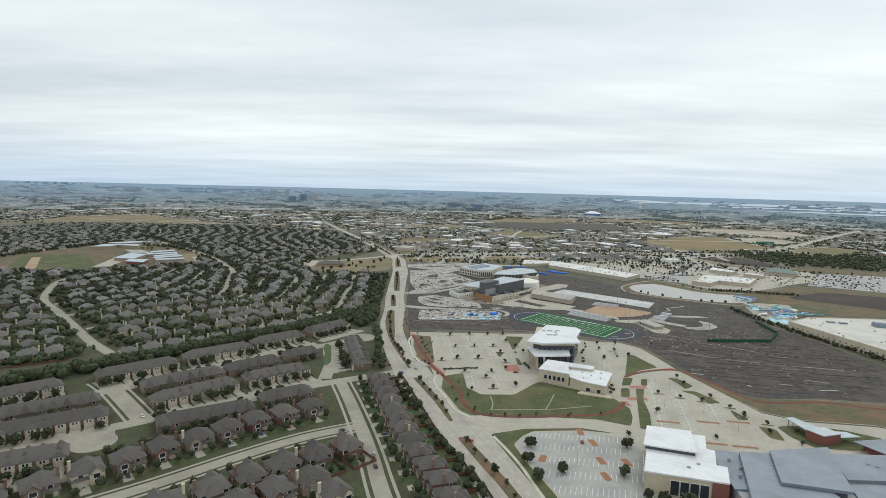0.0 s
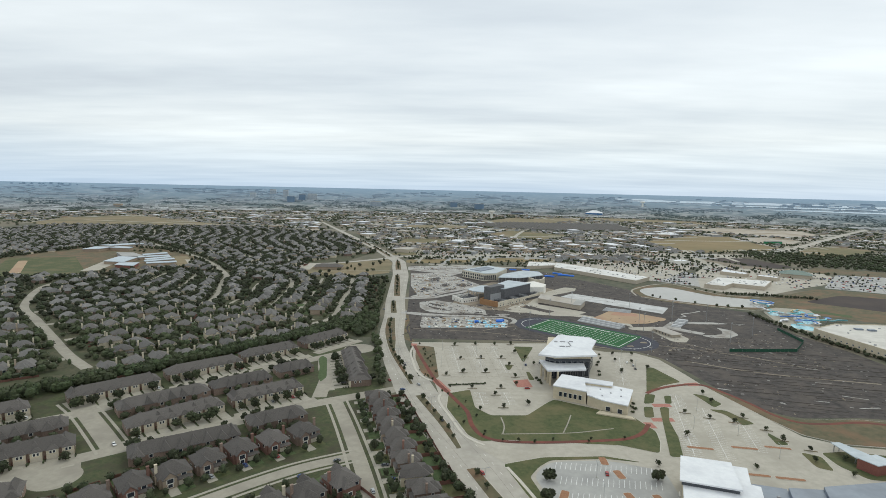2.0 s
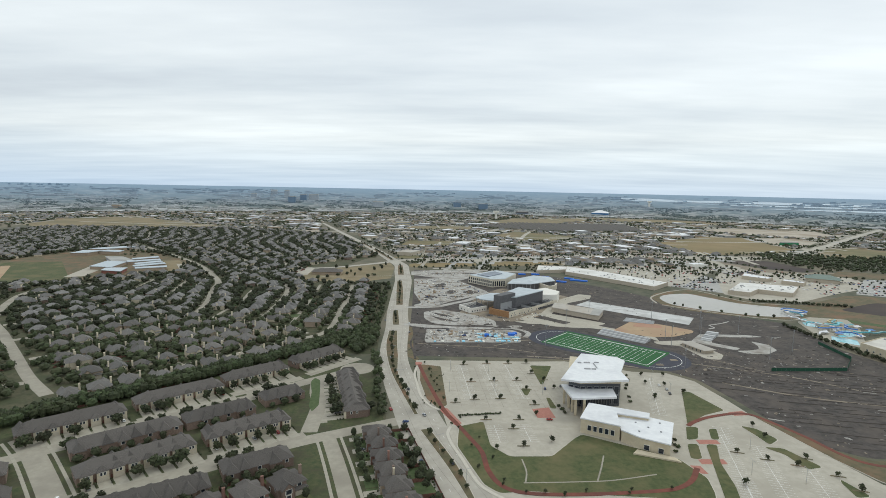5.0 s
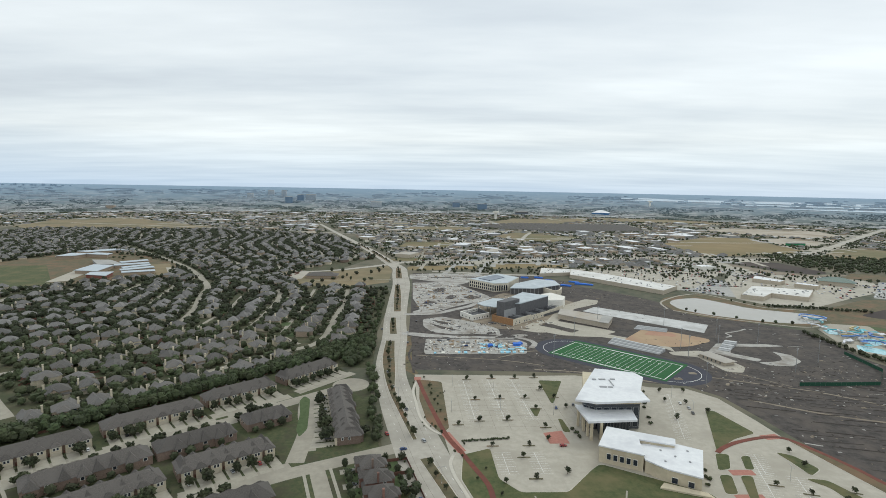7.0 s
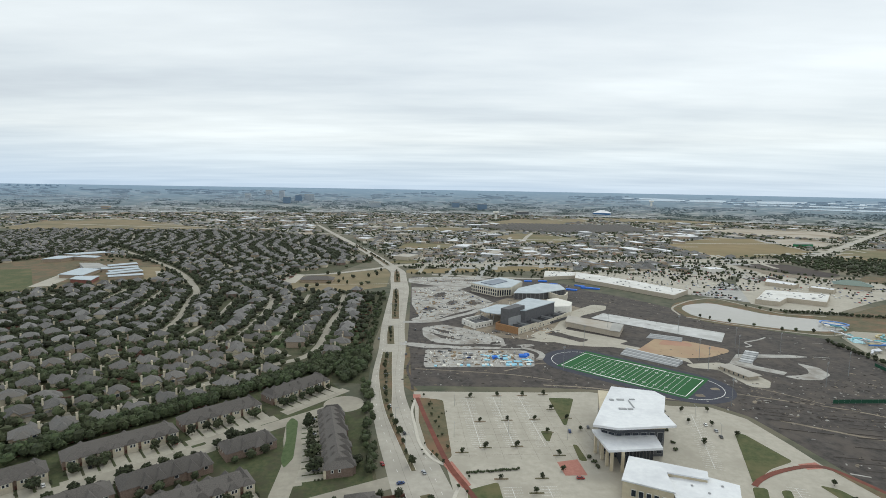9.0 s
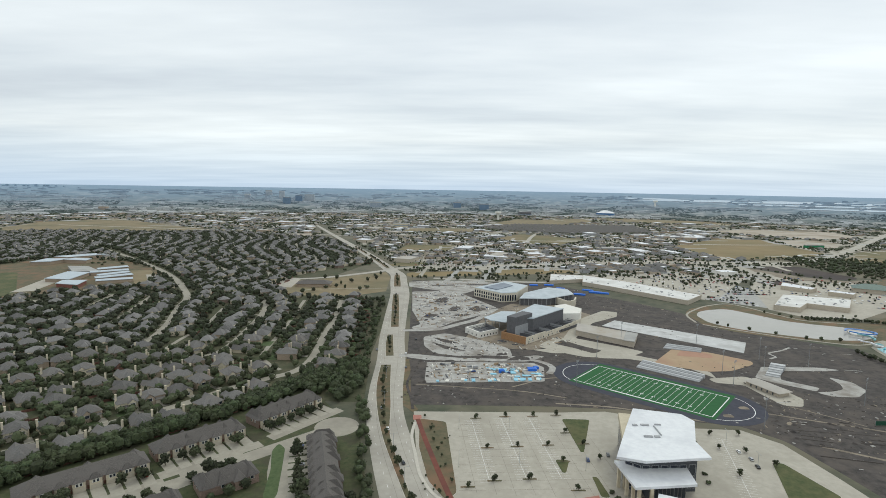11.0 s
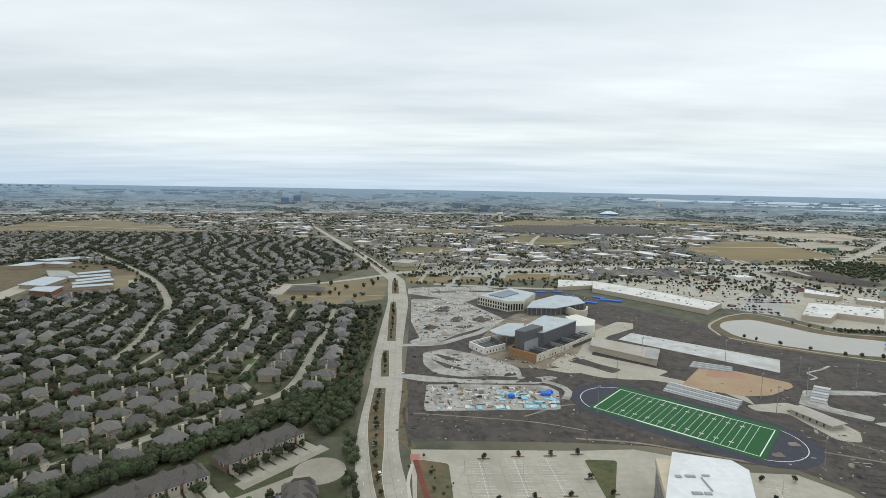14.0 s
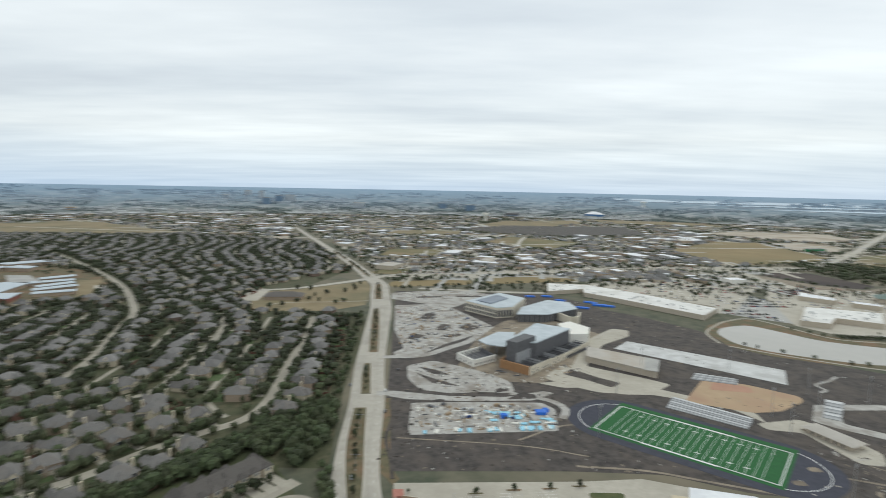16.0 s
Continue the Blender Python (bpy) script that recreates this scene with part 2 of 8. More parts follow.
# ---- mesh helpers ----
class Mb:
    """Collects vertices and faces of one mesh."""

    def __init__(self):
        self.v, self.f = [], []

    def add(self, verts, faces, m=None):
        n = len(self.v)
        self.v += [tuple(m @ Vector(p)) for p in verts] if m else [tuple(p) for p in verts]
        self.f += [tuple(i + n for i in f) for f in faces]
        return self

    def box(self, x0, y0, z0, x1, y1, z1, m=None):
        p = [(x, y, z) for z in (z0, z1) for y in (y0, y1) for x in (x0, x1)]
        return self.add(p, [(0, 2, 3, 1), (4, 5, 7, 6), (0, 1, 5, 4), (2, 6, 7, 3), (0, 4, 6, 2), (1, 3, 7, 5)], m)

    def prism(self, pts, z0, z1, m=None, slope=None):
        """A flat polygon with height; slope(x, y) may lift its top."""
        pts = ccw(pts)
        n = len(pts)
        top = [(x, y, z1 + (slope(x, y) if slope else 0)) for x, y in pts]
        v = [(x, y, z0) for x, y in pts] + top
        f = [tuple(range(n, 2 * n))] + [(i, (i + 1) % n, n + (i + 1) % n, n + i) for i in range(n)]
        return self.add(v, f + [tuple(reversed(range(n)))], m)

    def hip(self, x0, y0, x1, y1, z, rise, m=None, gable=False):
        """A hip or gable roof with a closed underside."""
        w, d = x1 - x0, y1 - y0
        b = [(x0, y0, z), (x1, y0, z), (x1, y1, z), (x0, y1, z)]
        if w >= d:
            k = 0.05 if gable else d / 2
            r = [(x0 + k, (y0 + y1) / 2, z + rise), (x1 - k, (y0 + y1) / 2, z + rise)]
            f = [(0, 1, 5, 4), (2, 3, 4, 5), (1, 2, 5), (3, 0, 4), (3, 2, 1, 0)]
        else:
            k = 0.05 if gable else w / 2
            r = [((x0 + x1) / 2, y0 + k, z + rise), ((x0 + x1) / 2, y1 - k, z + rise)]
            f = [(1, 2, 5, 4), (3, 0, 4, 5), (0, 1, 4), (2, 3, 5), (3, 2, 1, 0)]
        return self.add(b + r, f, m)

    def cyl(self, x, y, z0, z1, r0, r1=None, n=8, m=None):
        r1 = r0 if r1 is None else r1
        a = [2 * math.pi * i / n for i in range(n)]
        v = [(x + r * math.cos(t), y + r * math.sin(t), z) for r, z in ((r0, z0), (r1, z1)) for t in a]
        return self.add(v, [(i, (i + 1) % n, n + (i + 1) % n, n + i) for i in range(n)] + [tuple(range(n, 2 * n)), tuple(reversed(range(n)))], m)

    def mesh(self, name, mat):
        me = bpy.data.meshes.new(name)
        me.from_pydata(self.v, [], self.f)
        me.materials.append(mat)
        me.update()
        return me


def ccw(pts):
    a = sum(p[0] * q[1] - q[0] * p[1] for p, q in zip(pts, pts[1:] + pts[:1]))
    return list(pts) if a > 0 else list(reversed(pts))


def part(name, mb, mat, parent=None, label=""):
    ob = new(name, mb.mesh(name, mat))
    if parent:
        ob.parent = parent
    return tagged(ob, label) if label else ob


def thing(name, label, category, m=None, group="", kind=""):
    ob = tagged(new(name), label, category, group, kind)
    if m:
        ob.matrix_basis = m
    return ob


def smooth(pts, step=6.0):
    """A Catmull-Rom curve through points of any dimension, cut into short steps."""
    p = [np.array(q, float) for q in pts]
    p = [2 * p[0] - p[1]] + p + [2 * p[-1] - p[-2]]
    out = []
    for a, b, c, d in zip(p, p[1:], p[2:], p[3:]):
        n = max(1, int(np.linalg.norm((c - b)[:2]) / step))
        for i in range(n):
            t = i / n
            out.append(0.5 * (2 * b + (c - a) * t + (2 * a - 5 * b + 4 * c - d) * t * t + (3 * b - a - 3 * c + d) * t ** 3))
    return out + [p[-2]]


def ribbon(mb, pts, width, z0, z1, step=6.0):
    """A strip along a curve; points may carry their own width as a third number."""
    c = smooth(pts, step)
    left, right = [], []
    for i, p in enumerate(c):
        d = (c[min(i + 1, len(c) - 1)] - c[max(i - 1, 0)])[:2]
        n = np.array((-d[1], d[0])) / (np.linalg.norm(d) + 1e-9)
        h = (p[2] if len(p) > 2 else width) / 2
        left.append(p[:2] + n * h)
        right.append(p[:2] - n * h)
    for i in range(len(c) - 1):
        q = [left[i], right[i], right[i + 1], left[i + 1]]
        v = [(x, y, z0) for x, y in q] + [(x, y, z1) for x, y in q]
        mb.add(v, [(4, 5, 6, 7), (0, 4, 7, 3), (1, 2, 6, 5)] + ([(0, 1, 5, 4)] if i == 0 else []) + ([(3, 7, 6, 2)] if i == len(c) - 2 else []))
    return mb


def patch(name, pts, mat, label, category, z0, z1, kind="structure"):
    return tagged(part(name, Mb().prism(pts, z0, z1), mat), label, category, kind=kind)


def rounded(pts, r=4.0, n=4):
    """A polygon with its corners rounded off."""
    out = []
    for i, p in enumerate(pts):
        a, b, c = (Vector(q) for q in (pts[i - 1], p, pts[(i + 1) % len(pts)]))
        ra = min(r, (a - b).length * 0.45, (c - b).length * 0.45)
        s, e = b + (a - b).normalized() * ra, b + (c - b).normalized() * ra
        out += [tuple(s * (1 - t) ** 2 + b * 2 * t * (1 - t) + e * t * t) for t in (k / n for k in range(n + 1))]
    return out


def inside(p, pts):
    x, y = p
    hit = False
    for (x0, y0), (x1, y1) in zip(pts, pts[1:] + pts[:1]):
        if (y0 > y) != (y1 > y) and x < (x1 - x0) * (y - y0) / (y1 - y0) + x0:
            hit = not hit
    return hit


def near_line(p, pts, dist):
    p = np.array(p)
    for a, b in zip(pts, pts[1:]):
        a, b = np.array(a[:2], float), np.array(b[:2], float)
        t = np.clip(np.dot(p - a, b - a) / (np.dot(b - a, b - a) + 1e-9), 0, 1)
        if np.linalg.norm(a + t * (b - a) - p) < dist:
            return True
    return False


# ---- the ground: one sheet, flat out to the suburbs and rising into low far country ----
CENTRE = (-100.0, -500.0)


def weld(ob):
    """Joins the touching ends of a strip into one continuous piece."""
    bm = bmesh.new()
    bm.from_mesh(ob.data)
    bmesh.ops.remove_doubles(bm, verts=bm.verts, dist=0.01)
    bm.to_mesh(ob.data)
    bm.free()


def ground_z(x, y):
    r = math.hypot(x - CENTRE[0], y - CENTRE[1])
    t = min(max((r - 3300) / 1300, 0), 1)
    return 138 * t ** 1.6


def ring_sheet(name, radii, mat, label, category, n=128):
    ring = [[(CENTRE[0] + r * math.cos(2 * math.pi * i / n), CENTRE[1] + r * math.sin(2 * math.pi * i / n)) for i in range(n)] for r in radii]
    v = [(x, y, ground_z(x, y)) for row in ring for x, y in row]
    f = [(a * n + i, (a + 1) * n + i, (a + 1) * n + (i + 1) % n, a * n + (i + 1) % n) for a in range(len(radii) - 1) for i in range(n)]
    ob = tagged(part(name, Mb().add(v, f), mat), label, category, kind="structure")
    for p in ob.data.polygons:
        p.use_smooth = True


def hazed_country(m=None):
    """The country below the horizon: dull woods, fields and pale roofs, with blue haze mixed into their colour by
    distance.
    """
    m = m or material("hazed_country", (0.10, 0.12, 0.105), (0.31, 0.30, 0.27), 0.014, 0.95, c3=(0.11, 0.135, 0.13), big=0.003, lo=0.46, hi=0.60)
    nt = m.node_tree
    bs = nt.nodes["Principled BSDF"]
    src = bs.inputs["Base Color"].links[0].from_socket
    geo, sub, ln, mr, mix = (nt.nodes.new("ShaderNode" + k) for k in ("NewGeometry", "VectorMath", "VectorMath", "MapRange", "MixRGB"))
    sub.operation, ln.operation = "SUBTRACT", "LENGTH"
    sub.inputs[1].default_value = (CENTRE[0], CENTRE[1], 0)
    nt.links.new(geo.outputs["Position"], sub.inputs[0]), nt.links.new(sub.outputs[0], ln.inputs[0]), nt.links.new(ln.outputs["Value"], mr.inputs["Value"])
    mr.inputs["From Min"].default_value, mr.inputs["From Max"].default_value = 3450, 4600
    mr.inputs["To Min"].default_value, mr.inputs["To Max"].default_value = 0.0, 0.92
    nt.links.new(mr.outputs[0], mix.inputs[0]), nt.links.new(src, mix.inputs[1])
    # haze blue that the base colour fades to
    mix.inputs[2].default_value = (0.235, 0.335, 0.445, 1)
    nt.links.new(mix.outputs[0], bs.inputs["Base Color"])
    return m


ring_sheet("ground", [0, 300, 700, 1200, 1800, 2400, 3000, 3300], M_GROUND, "patchy olive and tan open ground reaching far out", "ground")
ring_sheet("backdrop", [3300 + 65 * i for i in range(21)], hazed_country(), "hazy blue-grey far country below the horizon", "backdrop")

# ---- the boulevard: two concrete carriageways with planted medians ----
BOULEVARD = [(-10, -520, 34), (-41, -440, 34), (-66, -352, 34), (-86, -300, 33), (-112, -240, 33), (-133, -172, 31), (-146, -128, 28), (-157, -80, 27), (-163, -30, 27), (-168, 40, 27),
             (-177, 120, 27), (-186, 240, 28), (-194, 350, 29), (-207, 450, 29), (-217, 525, 28), (-236, 580, 27), (-272, 680, 24), (-320, 808, 22), (-385, 969, 20), (-470, 1179, 16), (-560, 1400, 14), (-680, 1700, 12)]
road = tagged(part("road", ribbon(Mb(), BOULEVARD, 27, 0.0, 0.10), M_ROAD), "pale worn concrete boulevard with two carriageways", "road", kind="structure")
MEDIANS = [
    [(-171, 26, 9), (-166, -25, 11), (-160, -66, 10), (-152, -112, 5), (-141, -150, 3.5), (-127, -194, 2.5)],
    [(-171, 53, 7.5), (-176, 90, 7.5), (-180, 126, 6)],
    [(-179, 160, 9), (-190, 260, 10), (-200, 348, 8)],
    [(-205, 412, 11), (-212, 470, 11), (-219, 528, 9)],
    [(-245, 605, 7), (-272, 680, 7), (-316, 796, 6)],
    [(-326, 822, 5), (-352, 890, 5), (-383, 962, 4)],
    [(-119, -218, 6), (-100, -264, 5.5), (-88, -301, 3)],
    [(-81, -325, 6), (-67, -358, 7), (-56, -384, 7), (-36, -440, 6)],
]
for pts in MEDIANS:
    md = tagged(part("median", ribbon(Mb(), [(x, y, w + 0.9) for x, y, w in pts], 5, 0.09, 0.24), M_KERB), "raised concrete kerb round a grassy median strip", "median", kind="structure")
    part("grass", ribbon(Mb(), pts, 5, 0.1, 0.30), M_VERGE, md, "dry olive grass")

STREETS = {
    "row_lane": [(-383, -300), (-353, -271), (-311, -231), (-270, -190), (-234, -150), (-212, -128), (-192, -108), (-181, -96)],
    "mews": [(-330, -345), (-296, -318), (-285, -309), (-249, -282), (-204, -246), (-170, -225), (-136, -205)],
    "link": [(-372, -250), (-349, -268), (-322, -293), (-296, -318)],
    "court": [(-400, -395), (-368, -372), (-338, -350), (-308, -347)],
    "cross": [(-330, -470), (-290, -432), (-247, -394), (-213, -360), (-182, -333), (-150, -314)],
    "avenue": [(-180, -235), (-165, -272), (-147, -320), (-135, -355), (-124, -390), (-100, -460)],
    "loop": [(-214, -135), (-208, -160), (-200, -185), (-195, -228)],
}
for k, (name, pts) in enumerate(STREETS.items()):
    tagged(part("street", ribbon(Mb(), pts, {"avenue": 9, "loop": 11, "cross": 8.5}.get(name, 12), 0.0, 0.055 + 0.005 * k), M_STREET), "pale concrete residential street", "street", kind="structure")
for x, y, r in ((-187, -102, 15), (-308, -350, 13)):
    tagged(part("street", Mb().cyl(x, y, 0, 0.046, r, n=32), M_STREET), "round concrete turning circle of a dead-end street", "street", kind="structure")
for k, (name, off) in enumerate((("avenue", 7.6), ("avenue", -7.6), ("cross", 7), ("cross", -7), ("link", 9), ("link", -9))):
    c = smooth(STREETS[name], 6)
    pts = []
    for i, p in enumerate(c[::2]):
        j = min(2 * i, len(c) - 2)
        d = c[j + 1] - c[j]
        n = np.array((-d[1], d[0])) / np.linalg.norm(d)
        pts.append(tuple(p + n * off))
    tagged(part("pavement", ribbon(Mb(), pts, 1.8, 0.0, 0.10 + 0.005 * k), M_WALKWAY), "narrow pale concrete footpath beside a street", "footpath", kind="structure")

# ---- the building site's bare soil and the campus paving ----
DIRT = [(-151, -62), (-36, -58), (20, -60), (60, -78), (92, -82), (112, -105), (122, -150), (128, -185), (143, -226), (160, -238), (210, -234), (262, -240), (330, -150), (322, -60), (306, 5),
        (312, 60), (318, 110), (290, 130), (200, 195), (196, 262), (150, 330), (110, 370), (90, 420), (40, 470), (-186, 475), (-172, 300), (-160, 140), (-154, 50)]
patch("ground_soil", rounded(DIRT, 6), M_SOIL, "dark bare rutted soil of a large building site", "soil", -0.02, 0.05)
CAMPUS = [(-137, -74), (-31, -69), (4, -65), (30, -74), (60, -89), (90, -90), (107, -109), (115, -150), (119, -178), (135, -238), (144, -268), (165, -281), (215, -286), (270, -312), (300, -460), (0, -470),
          (-22, -430), (-44, -385), (-60, -318), (-76, -299), (-99, -240), (-108, -190), (-123, -166), (-131, -128)]
patch("pavement_campus", CAMPUS, M_CONC, "broad pale concrete driveways and car parks", "paving", -0.02, 0.12)
GRASS = {
    "strip": [(-132, -86), (-113, -90), (-105, -177), (-111, -184), (-121, -166), (-129, -128)],
    "front": [(-96, -212), (-79, -203), (-76, -238), (-65, -251), (-39, -249), (-20, -224), (-14, -218), (19, -236), (38, -246), (46, -268), (43, -284), (37, -299), (16, -290), (-28, -289), (-58, -288), (-74, -291), (-82, -283), (-97, -240)],
    "corner": [(-62, -319), (-37, -309), (2, -305), (22, -311), (2, -308), (-33, -312), (-41, -320), (-48, -332), (-42, -356), (-32, -385), (-24, -420), (-42, -380)],
    "wedge": [(-31, -80), (-11, -80), (-26, -128), (-28, -128)],
    "wedge_small": [(-46, -138), (-37, -138), (-42, -153), (-44, -153)],
    "sliver": [(-28, -156), (-25, -157), (-23, -177), (-28, -177)],
    "east_lawn": [(86, -134), (92, -134), (103, -170), (84, -180), (70, -192), (64, -198)],
    "drive_isle": [(62, -200), (70, -201), (62, -219), (54, -221)],
    "drive_isle_b": [(59, -226), (53, -246), (46, -246), (52, -226)],
    "drive_isle_c": [(82, -202), (76, -219), (71, -219), (76, -203)],
    "drive_isle_d": [(71, -226), (64, -226), (42, -303), (50, -303), (58, -276), (62, -250)],
    "lot_isle": [(101, -196), (110, -200), (116, -216), (106, -224), (104, -210)],
    "lot_isle_b": [(100, -227), (112, -228), (122, -251), (111, -254), (108, -236)],
    "lot_isle_c": [(123, -264), (128, -281), (119, -283), (121, -268)],
    "lot_isle_d": [(128, -291), (138, -296), (134, -314), (126, -310)],
    "verge_east": [(119, -178), (128, -186), (143, -229), (158, -241), (205, -238), (262, -246), (330, -200), (330, -300), (272, -308), (215, -283), (165, -278), (146, -266), (136, -240)],
    "round": [(141, -291), (160, -288), (186, -293), (205, -305), (190, -322), (168, -324), (148, -322), (141, -307)],
}
for name, pts in GRASS.items():
    ob = patch("grass", rounded(pts, 3.0), M_VERGE if name in ("verge_east", "strip") else M_GRASS, "mown olive-green grass with a concrete kerb", "grass", 0.0, 0.30)
    part("kerb", Mb().prism([tuple(Vector(p) + (Vector(p) - sum((Vector(q) for q in pts), Vector((0, 0))) / len(pts)).normalized() * 0.5) for p in rounded(pts, 3.0)], 0.0, 0.25), M_KERB, ob)
patch("grass", [(-208, -60), (-176, -60), (-190, 60), (-196, 240), (-215, 330), (-262, 320), (-335, 480), (-300, 640), (-420, 1050), (-900, 1400), (-1500, 1300), (-1500, 300), (-800, -300), (-560, -520), (-80, -520), (-78, -420), (-140, -232), (-170, -110)], M_YARD, "shaded garden grass and beds among the houses", "grass", -0.03, 0.03)
M_HOMELAWN = material("home_lawn", (0.040, 0.058, 0.020), (0.085, 0.088, 0.038), 0.3, 0.95, c3=(0.055, 0.05, 0.028), big=0.07, bump=0.08)
patch("grass", [(-216, -45), (-258, -76), (-305, -132), (-362, -174), (-440, -226), (-540, -316), (-640, -416), (-560, -515), (-80, -515), (-80, -422), (-142, -232), (-172, -110)], M_HOMELAWN, "green lawns round townhouses and near houses", "grass", -0.03, 0.034)
tagged(part("pavement", ribbon(Mb(), [(-346, 330), (-342, 368), (-310, 380), (-270, 386), (-217, 398)], 2.4, 0.0, 0.08), M_WALKWAY), "pale footpath across a dry park field", "footpath", kind="structure")
patch("grass", rounded([(-218, -128), (-212, -134), (-206, -158), (-200, -184), (-202, -196), (-207, -186), (-212, -160), (-219, -138)], 3), M_LAWN, "bright kerbed lawn beside townhouse parking", "grass", 0.0, 0.12)
# verges between the boulevard, the houses and the site
patch("grass", [(-137, -76), (-151, -56), (-158, 45), (-150, 45), (-141, -55), (-134, -70)], M_VERGE, "trampled dry verge with reddish soil", "grass", 0.0, 0.09)
patch("grass", [(-358, 324), (-400, 440), (-339, 474), (-243, 556), (-228, 500), (-218, 372), (-262, 330)], M_DRY, "dry tan field", "grass", -0.02, 0.06)

for k, pts in enumerate(([(-134.5, -92), (-135, -112), (-131, -135), (-126, -160), (-118, -178), (-110, -186)], [(-101, -210), (-103.5, -222), (-101, -236), (-94, -256), (-86, -280), (-80, -289), (-72, -296)], [(-60, -322), (-52, -342), (-46, -360), (-40, -384), (-30, -420)], [(-150, 42), (-146, 10), (-147, -20), (-141, -50), (-138, -70)])):
    tagged(part("pavement", ribbon(Mb(), pts, 2.0, 0.0, 0.31 + 0.004 * k, 3), M_KERB if k < 3 else M_SOIL), "pale winding concrete footpath beside the boulevard" if k < 3 else "dark open trench beside the boulevard", "footpath", kind="structure")
for pts in ([(-58, -254), (-57, -268), (-59, -280)], [(-60, -280), (-30, -277), (-9, -274), (18, -266)], [(-7, -246), (-12, -260), (-18, -275)]):
    tagged(part("pavement", ribbon(Mb(), pts, 0.9, 0.2, 0.335, 3), M_STREET), "narrow pale path worn over a lawn", "footpath", kind="structure")
# the red trail and its crossings
TRAIL = [(-133, -87), (-128, -108), (-122, -132), (-108, -183), (-97, -209), (-90, -226), (-82, -246), (-79, -268), (-72, -284), (-58, -290), (-28, -289), (8, -284), (24, -280), (36, -271), (45, -257)]
TRAIL_E = [(64, -199), (70, -193), (84, -184), (105, -176), (118, -176), (127, -189), (138, -213), (145, -235), (156, -246), (174, -247), (205, -243), (240, -252), (300, -262)]
for pts in (TRAIL, TRAIL_E):
    tagged(part("trail", ribbon(Mb(), pts, 3.2, 0.2, 0.36, 3), M_RED), "brick-red surfaced walking trail", "trail", kind="structure")
for pts in ([(-137, -80), (-131, -80), (-130, -88), (-136, -88)], [(-111, -184), (-105, -182), (-94, -207), (-99, -210)], [(-42, -179), (-29, -175), (-27, -193), (-40, -194)],
            [(60, -220), (74, -219), (74, -225), (60, -226)], [(50, -246), (66, -245), (66, -251), (50, -252)], [(42, -254), (48, -254), (49, -263), (43, -263)], [(104, -173), (116, -170), (118, -177), (106, -179)]):
    patch("paving", pts, M_PINK, "salmon-red paved crossing", "paving", 0.1, 0.19)

# ---- football field and running track ----
F0, FX, FY = Vector((-4.9, 0.0)), Vector((85.3, -69.0)).normalized(), Vector((31.6, 38.4)).normalized()


def fpt(a, b):
    return tuple(F0 + FX * a + FY * b)


def stadium_shape(off, n=18):
    """The oval of a running track round the field, off metres out."""
    r, c0, c1, mid = 38 + off, 8.5, 103.5, 24.4
    pts = [(c1 + r * math.sin(math.pi * k / n), mid - r * math.cos(math.pi * k / n)) for k in range(n + 1)]
    pts += [(c0 - r * math.sin(math.pi * k / n), mid + r * math.cos(math.pi * k / n)) for k in range(n + 1)]
    return [fpt(a, b) for a, b in pts]


def build_field():
    t = tagged(part("running_track", Mb().prism(stadium_shape(-1.0), 0.0, 0.10), M_TRACK), "dark navy running track round a football field", "track", kind="structure")
    inner = Mb()
    a, b = stadium_shape(-9.2, 24), stadium_shape(-9.7, 24)
    for i in range(len(a)):
        j = (i + 1) % len(a)
        inner.add([(*a[i], 0.13), (*a[j], 0.13), (*b[j], 0.13), (*b[i], 0.13)], [(0, 1, 2, 3)])
    part("inner_line", inner, M_LINE, t, "thin white line")
    turf = tagged(part("football_field", Mb().prism([fpt(-2.6, -4.5), fpt(112.6, -4.5), fpt(112.6, 56), fpt(-2.6, 56)], 0.0, 0.15), M_TURF), "bright green artificial turf football field with white lines", "field", kind="structure")
    for i in range(0, 12, 2):
        x0 = i * 9.144
        part("turf_band", Mb().prism([fpt(x0, 0), fpt(x0 + 9.144, 0), fpt(x0 + 9.144, 48.8), fpt(x0, 48.8)], 0.14, 0.17), M_TURF2, turf)
    def stripe(name, a0, b0, a1, b1):
        part(name, Mb().prism([fpt(a0, b0), fpt(a1, b0), fpt(a1, b1), fpt(a0, b1)], 0.16, 0.20), M_LINE, turf)
    stripe("end_line", -0.5, -0.6, 0.3, 49.4), stripe("end_line", 109.3, -0.6, 110.0, 49.4)
    stripe("side_line", 0, -0.6, 109.7, 0.1), stripe("side_line", 0, 48.7, 109.7, 49.4)
    stripe("team_box", 32, -1.4, 78, -0.6), stripe("team_box", 32, 49.4, 78, 50.2)
    for i in range(21):
        x0 = 9.144 + i * 4.572
        stripe("yard_line", x0 - 0.11, 0, x0 + 0.11, 48.8)
        if i % 2 == 0 and 0 < i < 20:
            for b0 in (8.2, 39.2):
                stripe("yard_number", x0 - 1.3, b0, x0 - 0.4, b0 + 1.4), stripe("yard_number", x0 + 0.4, b0, x0 + 1.3, b0 + 1.4)
    for a0 in (-11, 120):
        sand = Mb()
        for k in range(2):
            c = fpt(a0 + 5 * (k - 0.5), 10 + 24 * k)
            sand.prism(rounded([(c[0] - 4, c[1] - 2.5), (c[0] + 4, c[1] - 3), (c[0] + 3.5, c[1] + 3), (c[0] - 3, c[1] + 2)], 2), 0.05, 0.16 if a0 > 0 else 0.06)
        if a0 > 0:
            part("sand_pile", sand, M_TANSOIL, t, "pale sandy patch")


build_field()


